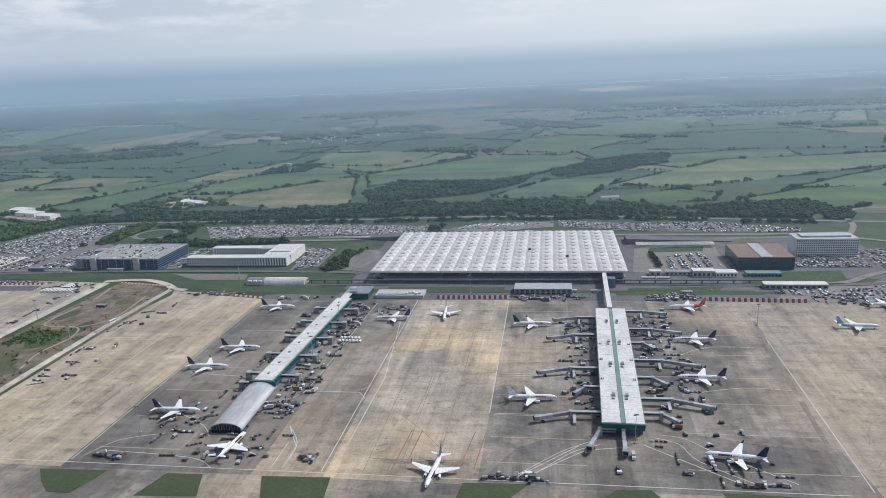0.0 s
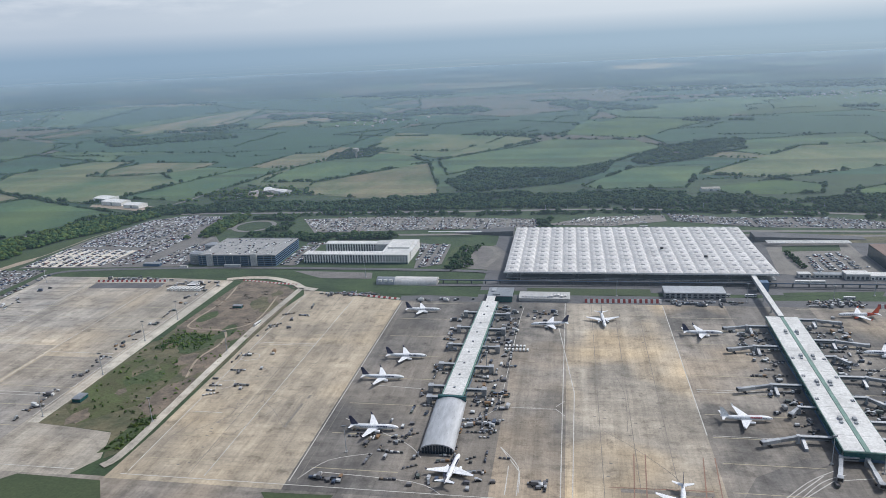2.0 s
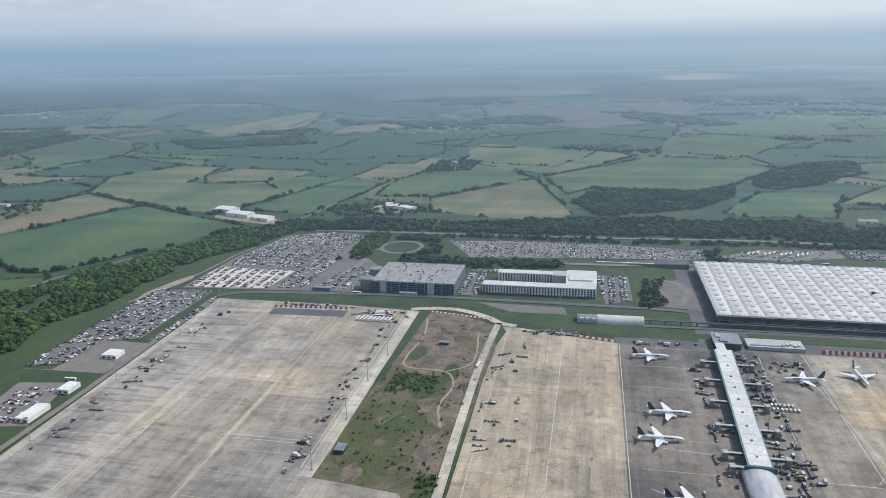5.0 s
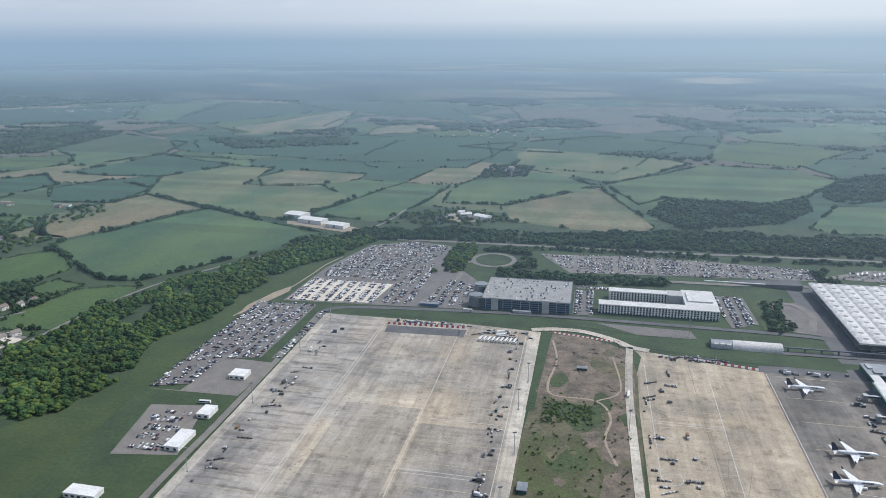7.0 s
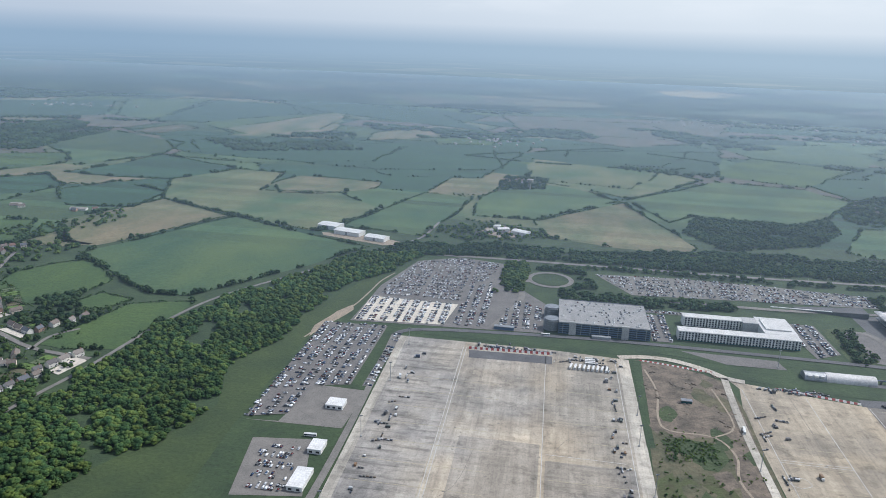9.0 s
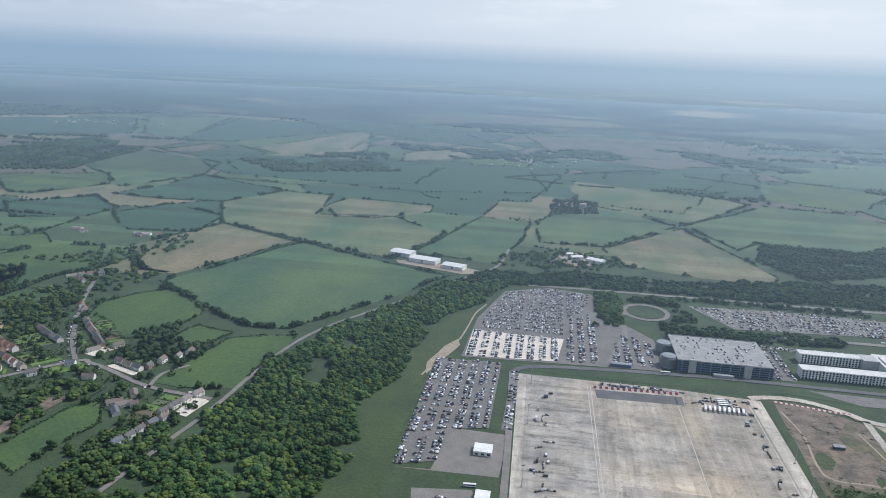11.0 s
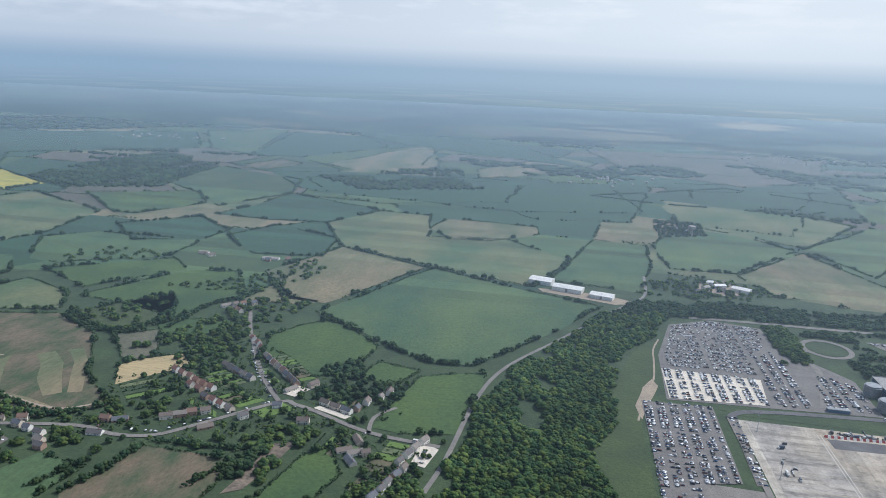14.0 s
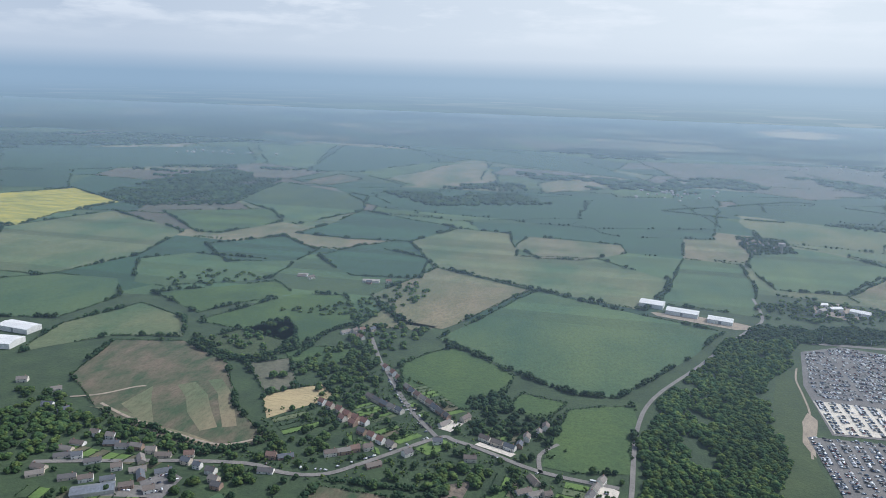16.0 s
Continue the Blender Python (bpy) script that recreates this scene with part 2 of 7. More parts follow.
WHITE_LINE = mat("white_line_paint", (0.52, 0.51, 0.47), (0.34, 0.33, 0.30), 12, 2, 0.8, bump=0)
YELLOW_LINE = mat("yellow_line_paint", (0.40, 0.36, 0.25), (0.30, 0.265, 0.18), 12, 2, 0.8, bump=0)
TAR = mat("tar_line", (0.150, 0.138, 0.120), (0.215, 0.195, 0.168), 12, 2, 0.9, bump=0)
RED_LINE = mat("red_line_paint", (0.26, 0.15, 0.11), (0.20, 0.13, 0.10), 12, 2, 0.85, bump=0)
FIELD = {
    "green": mat("young_wheat", (0.074, 0.115, 0.042), (0.034, 0.078, 0.038), 190, 6, 0.95, island=0.25, stretch=(1.3, 0.7, 1)),
    "deep": mat("dark_crop", (0.026, 0.070, 0.034), (0.018, 0.050, 0.027), 140, 6, 0.95, island=0.25, stretch=(0.7, 1.3, 1)),
    "bright": mat("bright_pasture", (0.064, 0.106, 0.026), (0.030, 0.066, 0.024), 110, 5, 0.95, island=0.2),
    "olive": mat("olive_crop", (0.140, 0.145, 0.070), (0.050, 0.098, 0.044), 210, 7, 0.95, island=0.2, stretch=(1.2, 0.7, 1)),
    "tan": mat("tilled_earth", (0.190, 0.158, 0.094), (0.066, 0.100, 0.047), 170, 7, 0.95, island=0.2, stretch=(1.4, 0.6, 1)),
    "sand": mat("dry_stubble", (0.40, 0.32, 0.17), (0.32, 0.26, 0.14), 50, 5, 0.95, stretch=(0.3, 1.6, 1)),
    "brown": mat("patchy_plough", (0.135, 0.105, 0.070), (0.036, 0.066, 0.028), 48, 5, 0.95, stretch=(1.5, 0.7, 1), spread=0.4),
    "rape": mat("flowering_rape", (0.44, 0.375, 0.065), (0.20, 0.22, 0.055), 45, 5, 0.95, stretch=(0.5, 1.6, 1)),
    "moor": mat("dull_earth", (0.105, 0.092, 0.066), (0.062, 0.072, 0.046), 120, 7, 0.95, island=0.15, stretch=(1.5, 0.5, 1)),
    "scrub": mat("scrub", (0.06, 0.085, 0.03), (0.035, 0.055, 0.022), 30, 4, 0.95, bump=0.5),
    "grey": mat("thin_grass", (0.120, 0.116, 0.080), (0.075, 0.086, 0.053), 40, 5, 0.95),
}
LEAF = leafage("leaf_canopy", (0.150, 0.208, 0.062), (0.092, 0.155, 0.054), (0.054, 0.104, 0.046))
LEAF_DARK = leafage("dark_leaf_canopy", (0.094, 0.146, 0.062), (0.062, 0.110, 0.054), (0.038, 0.078, 0.044))
LEAF_WOOD = leafage("wood_canopy", (0.170, 0.235, 0.062), (0.092, 0.165, 0.056), (0.054, 0.115, 0.050))
BARK = mat("bark", (0.10, 0.075, 0.05), None, 3, 0.5, 0.95)
WHITE = mat("white_cladding", (0.72, 0.72, 0.70), (0.58, 0.58, 0.56), 14, 1.5, 0.55, bump=0.05)
ROOF_METAL = mat("roof_membrane", (0.60, 0.585, 0.565), (0.45, 0.44, 0.43), 30, 3, 0.5, bump=0.05, rand=0.10)
ROOF_RIB = mat("roof_gutter", (0.46, 0.455, 0.445), (0.34, 0.335, 0.33), 20, 2, 0.55, bump=0.05)
ROOF_WHITE = mat("white_roof", (0.60, 0.60, 0.58), (0.46, 0.46, 0.445), 18, 2, 0.6, bump=0.05)
GREY_METAL = mat("grey_metal", (0.30, 0.32, 0.34), (0.22, 0.235, 0.25), 15, 2, 0.4, 0.5, bump=0.05)
VAULT = mat("brushed_roof_metal", (0.46, 0.47, 0.48), (0.40, 0.41, 0.42), 20, 3, 0.38, 0.35, bump=0.02, stretch=(1, 0.2, 1))
STEEL = mat("painted_steel", (0.42, 0.44, 0.46), (0.32, 0.335, 0.35), 6, 0.8, 0.45, 0.3, bump=0.05)
TEAL = mat("teal_glazing", (0.025, 0.10, 0.10), (0.015, 0.065, 0.07), 8, 1.5, 0.2, 0.1, bump=0.03)
TEAL_STRIP = mat("green_walkway", (0.14, 0.24, 0.20), (0.10, 0.18, 0.155), 12, 1.5, 0.6)
GLASS = mat("dark_glazing", (0.03, 0.045, 0.06), (0.018, 0.028, 0.04), 10, 2, 0.12, 0.0, bump=0.02)
SKYLIGHT = mat("skylight_glazing", (0.36, 0.365, 0.365), (0.27, 0.275, 0.28), 6, 1.5, 0.2, bump=0.02)
BLUE_PANEL = mat("blue_grey_panel", (0.060, 0.115, 0.200), (0.075, 0.130, 0.215), 9, 1.2, 0.5, bump=0.05)
PALE_PANEL = mat("pale_concrete_panel", (0.42, 0.42, 0.41), (0.33, 0.335, 0.33), 9, 1.2, 0.7)
DECK = mat("parking_deck", (0.31, 0.31, 0.30), (0.22, 0.22, 0.218), 14, 2, 0.8)
BROWN_ROOF = mat("brown_roof", (0.20, 0.135, 0.105), (0.15, 0.10, 0.08), 14, 1.5, 0.8)
RED_PANEL = mat("red_barrier", (0.30, 0.045, 0.04), None, 4, 1, 0.6)
WHITE_PANEL = mat("white_barrier", (0.66, 0.64, 0.60), None, 4, 1, 0.6)
DARK = mat("dark_void", (0.02, 0.021, 0.024), None, 5, 1, 0.7, bump=0)
SKIN = mat("aircraft_white", (0.74, 0.75, 0.75), (0.64, 0.65, 0.66), 6, 1.2, 0.3, bump=0.02)
NAVY = mat("navy_paint", (0.018, 0.025, 0.07), None, 4, 1, 0.3, bump=0.02)
ORANGE = mat("orange_red_paint", (0.60, 0.085, 0.03), None, 4, 1, 0.3, bump=0.02)
SKYBLUE = mat("light_blue_paint", (0.22, 0.40, 0.58), None, 4, 1, 0.3, bump=0.02)
CRIMSON = mat("crimson_paint", (0.36, 0.03, 0.05), None, 4, 1, 0.3, bump=0.02)
RUBBER = mat("tyre_rubber", (0.02, 0.02, 0.02), None, 1, 0.3, 0.9, bump=0)
CARS = varied("car_paint", [(0.78, 0.79, 0.80), (0.05, 0.055, 0.06), (0.40, 0.41, 0.43), (0.03, 0.05, 0.11), (0.02, 0.02, 0.022), (0.80, 0.81, 0.82), (0.60, 0.61, 0.62), (0.14, 0.15, 0.16), (0.13, 0.03, 0.03), (0.42, 0.43, 0.44), (0.05, 0.09, 0.16), (0.03, 0.032, 0.036), (0.85, 0.86, 0.86), (0.10, 0.105, 0.11)], 0.25, 0.2)
ROOF_TILE = varied("roof_tile", [(0.14, 0.115, 0.10), (0.18, 0.115, 0.09), (0.11, 0.105, 0.105), (0.16, 0.135, 0.115), (0.105, 0.115, 0.13), (0.20, 0.18, 0.16)], 0.85, by="object")
RED_TILE = mat("red_roof_tile", (0.30, 0.16, 0.12), (0.22, 0.12, 0.09), 6, 0.8, 0.85)
BRICK = varied("house_wall", [(0.60, 0.57, 0.50), (0.30, 0.21, 0.16), (0.68, 0.66, 0.61), (0.52, 0.46, 0.38), (0.70, 0.69, 0.66)], 0.9, by="object")
VAN = varied("service_paint", [(0.55, 0.56, 0.56), (0.06, 0.065, 0.075), (0.20, 0.21, 0.22), (0.06, 0.062, 0.068), (0.05, 0.07, 0.11), (0.10, 0.10, 0.11), (0.38, 0.39, 0.40), (0.20, 0.12, 0.06), (0.13, 0.13, 0.135), (0.08, 0.10, 0.09)], 0.45, by="object")
CARTS = varied("cart_paint", [(0.05, 0.052, 0.056), (0.10, 0.10, 0.105), (0.30, 0.31, 0.32), (0.06, 0.07, 0.09), (0.14, 0.11, 0.08), (0.05, 0.055, 0.05), (0.5, 0.5, 0.5), (0.08, 0.085, 0.10)], 0.6)
STONE = mat("pale_stone", (0.36, 0.34, 0.30), (0.26, 0.245, 0.215), 8, 1, 0.9)

# ---- mesh helpers ----


class Shape:
    """Collects plain solids into one mesh."""

    def __init__(self):
        self.v, self.f, self.k = [], [], []

    def face(self, pts, k=0):
        b = len(self.v)
        self.v += [tuple(p) for p in pts]
        self.f.append(tuple(range(b, b + len(pts))))
        self.k.append(k)

    def box(self, x0, y0, z0, x1, y1, z1, k=0, m=None):
        c = [(x, y, z) for z in (z0, z1) for x, y in ((x0, y0), (x1, y0), (x1, y1), (x0, y1))]
        if m is not None:
            c = [tuple(m @ Vector(p)) for p in c]
        b = len(self.v)
        self.v += c
        for q in ((0, 3, 2, 1), (4, 5, 6, 7), (0, 1, 5, 4), (1, 2, 6, 5), (2, 3, 7, 6), (3, 0, 4, 7)):
            self.f.append(tuple(b + i for i in q))
            self.k.append(k)
        return self

    def loft(self, rings, k=0, caps=True):
        """Joins rings of equal count, each a list of points, counter-clockwise as seen from the last."""
        b, m = len(self.v), len(rings[0])
        for r in rings:
            self.v += [tuple(p) for p in r]
        for i in range(len(rings) - 1):
            for j in range(m):
                a, c = b + i * m + j, b + i * m + (j + 1) % m
                self.f.append((a, c, c + m, a + m))
                self.k.append(k)
        if caps:
            self.f.append(tuple(b + j for j in reversed(range(m))))
            self.f.append(tuple(b + (len(rings) - 1) * m + j for j in range(m)))
            self.k += [k, k]
        return self

    def rod(self, a, b, r, seg=6, r2=None, k=0):
        a, b = Vector(a), Vector(b)
        q = (b - a).to_track_quat("Z", "Y")
        rings = []
        for p, rr in ((a, r), (b, r if r2 is None else r2)):
            rings.append([p + q @ Vector((math.cos(i * math.tau / seg) * rr, math.sin(i * math.tau / seg) * rr, 0)) for i in range(seg)])
        return self.loft(rings, k)

    def obj(self, name, mats, parent=None, label="", smooth=False):
        me = bpy.data.meshes.new(name)
        me.from_pydata(self.v, [], self.f)
        for m in mats if isinstance(mats, (list, tuple)) else [mats]:
            me.materials.append(m)
        if any(self.k):
            me.polygons.foreach_set("material_index", self.k)
        if smooth:
            me.polygons.foreach_set("use_smooth", [True] * len(self.f))
        me.update()
        ob = new(name, me)
        if parent is not None:
            ob.parent = parent
        if label:
            ob["label"] = label
        return ob


def thing(name, label, category, group="", kind="", at=None):
    ob = new(name)
    ob.empty_display_size = 1
    if at is not None:
        ob.matrix_basis = at
    return tagged(ob, label, category, group, kind)


def share(name, src, parent, m):
    """Another piece on the same mesh."""
    ob = new(name, src.data)
    ob.parent = parent
    ob.matrix_basis = m
    return ob


def gz(x, y):
    """The height of the ground: the airport is flat, and the land falls gently into the valley behind it."""
    s = min(1.0, max(0.0, (y - 1200.0) / 1000.0))
    return -22.0 * s * s * (3 - 2 * s)


def inside(p, poly):
    x, y, c, j = p[0], p[1], False, len(poly) - 1
    for i in range(len(poly)):
        (xi, yi), (xj, yj) = poly[i], poly[j]
        if (yi > y) != (yj > y) and x < (xj - xi) * (y - yi) / (yj - yi) + xi:
            c = not c
        j = i
    return c


def clip_y(poly, y0, keep_above):
    out = []
    for i in range(len(poly)):
        a, b = poly[i - 1], poly[i]
        ia, ib = (a[1] >= y0) == keep_above or a[1] == y0, (b[1] >= y0) == keep_above or b[1] == y0
        if ia != ib:
            s = (y0 - a[1]) / (b[1] - a[1])
            out.append((a[0] + s * (b[0] - a[0]), y0))
        if ib:
            out.append(b)
    return out


def drape(shape, poly, off, k=0):
    """Lays a polygon on the ground, cut into strips where the ground bends."""
    area = sum(poly[i - 1][0] * poly[i][1] - poly[i][0] * poly[i - 1][1] for i in range(len(poly)))
    poly = list(poly) if area > 0 else list(reversed(poly))
    lo, hi = min(p[1] for p in poly), max(p[1] for p in poly)
    cuts = [c for c in range(1200, 2201, 50) if lo < c < hi]
    rest = poly
    for c in cuts:
        piece, rest = clip_y(rest, c, False), clip_y(rest, c, True)
        if len(piece) > 2:
            shape.face([(x, y, gz(x, y) + off) for x, y in piece], k)
    if len(rest) > 2:
        shape.face([(x, y, gz(x, y) + off) for x, y in rest], k)
    return shape


def wavy(poly, amount=7.0, step=40.0):
    """Softens the straight edges of a plot a little."""
    out = []
    for i in range(len(poly)):
        a, b = Vector(poly[i - 1]), Vector(poly[i])
        m = max(1, int((b - a).length / step))
        for j in range(m):
            p = a.lerp(b, j / m)
            w = noise.noise((p.x * 0.013, p.y * 0.013, 3.7)) * amount
            v = noise.noise((p.x * 0.013, p.y * 0.013, 9.1)) * amount
            out.append((p.x + w, p.y + v))
    return out


def along(pts, step):
    """Points and headings along a line, every step metres."""
    out, left = [], 0.0
    for a, b in zip(pts, pts[1:]):
        a, b = Vector(a), Vector(b)
        d, length = (b - a).normalized(), (b - a).length
        s = left
        while s < length:
            out.append((a.x + d.x * s, a.y + d.y * s, math.atan2(d.y, d.x)))
            s += step
        left = s - length
    return out


def smooth_line(pts, cuts=4):
    """A line through the points with rounded bends."""
    out = []
    for i in range(len(pts) - 1):
        p0, p1, p2, p3 = (Vector(pts[max(0, min(len(pts) - 1, i + o))]) for o in (-1, 0, 1, 2))
        for j in range(cuts):
            s = j / cuts
            q = 0.5 * ((2 * p1) + (p2 - p0) * s + (2 * p0 - 5 * p1 + 4 * p2 - p3) * s * s + (3 * p1 - p0 - 3 * p2 + p3) * s ** 3)
            out.append((q.x, q.y))
    return out + [tuple(pts[-1])]


def ribbon(shape, pts, width, off, k=0):
    """A strip of road or paint along a line."""
    fine = []
    for a, b in zip(pts, pts[1:]):
        m = max(1, int((Vector(b) - Vector(a)).length / 40))
        fine += [tuple(Vector(a).lerp(Vector(b), j / m)) for j in range(m)]
    fine.append(tuple(pts[-1]))
    lr = []
    for i, p in enumerate(fine):
        a, b = Vector(fine[max(0, i - 1)]), Vector(fine[min(len(fine) - 1, i + 1)])
        d = (b - a).normalized()
        nrm = Vector((-d.y, d.x)) * width / 2
        lr.append(((p[0] + nrm.x, p[1] + nrm.y), (p[0] - nrm.x, p[1] - nrm.y)))
    for (l0, r0), (l1, r1) in zip(lr, lr[1:]):
        shape.face([(*r0, gz(*r0) + off), (*r1, gz(*r1) + off), (*l1, gz(*l1) + off), (*l0, gz(*l0) + off)], k)
    return shape


def scatter(name, templates, placements, mats, label, category, kind="stuff", smooth=False):
    """Joins many small copies (template, x, y, z, turn, size) into one mesh."""
    vs, loops, starts, totals, ks, base, lb = [], [], [], [], [], 0, 0
    prepared = []
    for sh in templates:
        v = np.array(sh.v, np.float32)
        lo = np.array([i for f in sh.f for i in f], np.int64)
        tt = np.array([len(f) for f in sh.f], np.int64)
        prepared.append((v, lo, tt, np.array(sh.k, np.int64)))
    for i, x, y, z, turn, size in placements:
        v, lo, tt, kk = prepared[i]
        c, s = math.cos(turn), math.sin(turn)
        w = np.empty_like(v)
        sx = size if not isinstance(size, tuple) else size[0]
        sz = size if not isinstance(size, tuple) else size[1]
        w[:, 0] = (v[:, 0] * c - v[:, 1] * s) * sx + x
        w[:, 1] = (v[:, 0] * s + v[:, 1] * c) * sx + y
        w[:, 2] = v[:, 2] * sz + z
        vs.append(w)
        loops.append(lo + base)
        totals.append(tt)
        ks.append(kk)
        base += len(v)
    me = bpy.data.meshes.new(name)
    V, L, T, K = np.concatenate(vs), np.concatenate(loops), np.concatenate(totals), np.concatenate(ks)
    me.vertices.add(len(V))
    me.vertices.foreach_set("co", V.ravel())
    me.loops.add(len(L))
    me.loops.foreach_set("vertex_index", L.astype(np.int32))
    me.polygons.add(len(T))
    me.polygons.foreach_set("loop_start", np.r_[0, np.cumsum(T)[:-1]].astype(np.int32))
    for m in mats:
        me.materials.append(m)
    me.polygons.foreach_set("material_index", K.astype(np.int32))
    if smooth:
        me.polygons.foreach_set("use_smooth", np.ones(len(T), bool))
    me.update(calc_edges=True)
    me.validate()
    return tagged(new(name, me), label, category, kind=kind)

# ---- the ground ----
sheet = Shape()
_xs = [-16000, -6000, -3000, -1500, 0, 1500, 4000, 14000]
_ys = [-4000, 0, 600] + list(range(1200, 2201, 25)) + [3000, 4500, 7000, 9300]
for _y0, _y1 in zip(_ys, _ys[1:]):
    for _x0, _x1 in zip(_xs, _xs[1:]):
        sheet.face([(_x0, _y0, gz(0, _y0)), (_x1, _y0, gz(0, _y0)), (_x1, _y1, gz(0, _y1)), (_x0, _y1, gz(0, _y1))])
tagged(sheet.obj("ground", GRASS), "green grassland running to the hazy horizon", "ground", kind="structure")


def plot(name, poly, off, material, label, category="ground", edges=0.0):
    p = wavy(poly, edges) if edges else poly
    return tagged(drape(Shape(), p, off).obj(name, material), label, category, kind="structure")


# aprons and taxiway
plot("taxiway", [(-1100, 180), (600, 180), (600, 404), (-872, 404), (-1100, 330)], 0.12, STAINED, "grey concrete taxiway with worn markings", "taxiway")
plot("apron_west", [(-799, 402), (-697, 402), (-697, 846), (-799, 846)], 0.16, APRON_GREY, "sandy concrete taxi lane with long tyre streaks", "apron")
plot("apron_west", [(-872, 402), (-799, 402), (-799, 846), (-884, 846)], 0.16, WEST_STAND, "grey streaked concrete stands, empty", "apron")
plot("apron_west", [(-697, 402), (-520, 402), (-508, 425), (-523, 461), (-597, 470), (-598, 838), (-697, 846)], 0.16, MID, "pale grey concrete stands, empty", "apron")
plot("resurfaced_lane", [(-776, 402), (-699, 402), (-699, 622), (-776, 622)], 0.19, WEST_DARK, "darker resurfaced part of the taxi lane", "apron")
plot("resurfaced_stand", [(-693, 402), (-612, 402), (-612, 596), (-693, 596)], 0.19, WEST_DARK, "darker resurfaced aircraft stand", "apron")
plot("apron_edge", [(-609, 470), (-597, 470), (-598, 838), (-612, 838)], 0.2, EDGE, "pale concrete service strip along the apron edge", "apron")
plot("apron_edge", [(-874, 402), (-864, 402), (-875, 846), (-885, 846)], 0.2, EDGE, "pale concrete service strip along the apron edge", "apron")
plot("apron_middle", [(-490, 402), (-352, 402), (-352, 774), (-400, 784), (-452, 799), (-487, 806), (-480, 788), (-489, 730), (-487, 470)], 0.16, SANDY, "sandy concrete apron with worn lane lines", "apron")
plot("lane_west", [(-208, 402), (-157, 402), (-157, 774), (-208, 774)], 0.15, STAINED, "grey stained concrete lane beside the stands", "apron")
plot("stands_west", [(-352, 402), (-208, 402), (-208, 774), (-352, 774)], 0.15, STAND, "dark grey stained asphalt aircraft stands", "apron")
plot("apron_centre", [(-157, 402), (-52, 402), (-52, 779), (-157, 779)], 0.17, APRON, "sandy concrete taxi lane with warm bright patches", "apron")
plot("lane_east", [(-52, 402), (14, 402), (14, 774), (-52, 774)], 0.15, STAINED, "grey stained concrete stands with sandy patches", "apron")
plot("lane_far", [(100, 402), (196, 402), (196, 774), (100, 774)], 0.15, STAINED, "grey stained concrete stands", "apron")
plot("stands_near", wavy([(-50, 404), (194, 404), (185, 455), (104, 478), (10, 476), (-30, 450)], 8, 12), 0.18, STAND, "dark asphalt before the end of the pier", "apron")
plot("stands_east", [(14, 402), (100, 402), (100, 774), (14, 774)], 0.15, STAND, "dark grey stained asphalt aircraft stands", "apron")
plot("apron_east", [(196, 402), (600, 402), (600, 770), (196, 772)], 0.16, EAST, "pale concrete apron with a dark drain line", "apron")
plot("service_road", [(-355, 774), (480, 772), (480, 800), (-250, 800), (-355, 790)], 0.2, ASPHALT, "grey airside service road in front of the terminal", "road")
plot("forecourt", [(-262, 815), (420, 805), (420, 1072), (-262, 1075)], 0.1, ASPHALT, "dark grey asphalt forecourt round the terminal", "pavement")
plot("grass_strip", [(-480, 815), (-380, 796), (-262, 790), (-262, 822), (-470, 835)], 0.3, GRASS, "green grass strip beside the apron", "grass")
plot("grass_strip", [(-205, 802), (-60, 802), (-60, 824), (-205, 824)], 0.3, GRASS_DARK, "shaded grass strip before the terminal", "grass")
plot("grass_strip", [(70, 792), (235, 796), (225, 812), (70, 810)], 0.3, GRASS, "green grass strip beside the road", "grass")
plot("grass_strip", [(220, 838), (360, 838), (380, 858), (225, 858)], 0.3, GRASS, "green grass strip beside the road", "grass")
plot("grass_strip", [(110, 1030), (290, 1025), (300, 1070), (110, 1075)], 0.3, GRASS_DRY, "rough grass bank behind the terminal", "grass")
plot("grass_strip", [(300, 1090), (420, 1110), (395, 1150), (330, 1145)], 0.3, GRASS, "green grass triangle beside the car park", "grass")
plot("grass_strip", [(-885, 858), (-600, 850), (-560, 866), (-720, 884), (-905, 872)], 0.3, GRASS, "green grass strip behind the apron", "grass")
plot("grass_strip", [(-560, 866), (-470, 850), (-400, 862), (-410, 884), (-560, 884)], 0.3, GRASS, "green grass strip before the hotel", "grass")
plot("grass_bank", [(-325, 1004), (-284, 1019), (-296, 947), (-286, 905), (-308, 884), (-325, 887)], 0.3, FIELD["scrub"], "planted green bank beside the ramp", "grass", 3)
plot("ramp_yard", [(-300, 900), (-296, 985), (-262, 1010), (-240, 960), (-240, 890)], 0.28, LOT, "grey yard inside the curved ramp", "pavement", 4)
plot("blast_pad", [(-790, 800), (-690, 804), (-690, 826), (-792, 822)], 0.26, ASPHALT, "dark grey painted apron strip", "pavement")
for q in ([(-352, 382), (-365, 397), (-313, 399), (-323, 372), (-340, 372)], [(-268, 399), (-241, 400), (-233, 374), (-277, 372)],
          [(-199, 401), (-151, 403), (-149, 377), (-190, 374)], [(-62, 403), (-18, 405), (-40, 374), (-66, 374)],
          [(30, 396), (36, 403), (59, 405), (70, 386), (20, 386)], [(102, 405), (153, 404), (165, 380), (110, 380)], [(-560, 400), (-490, 398), (-470, 370), (-590, 370)], [(-700, 398), (-640, 398), (-650, 370), (-710, 370)]):
    plot("grass_island", q, 0.35, GRASS_DARK, "mown dark green grass island in the taxiway", "grass", 2)
plot("asphalt_patch", [(190, 372), (260, 372), (260, 380), (190, 380)], 0.3, TAR, "dark asphalt patch on the taxiway", "pavement")
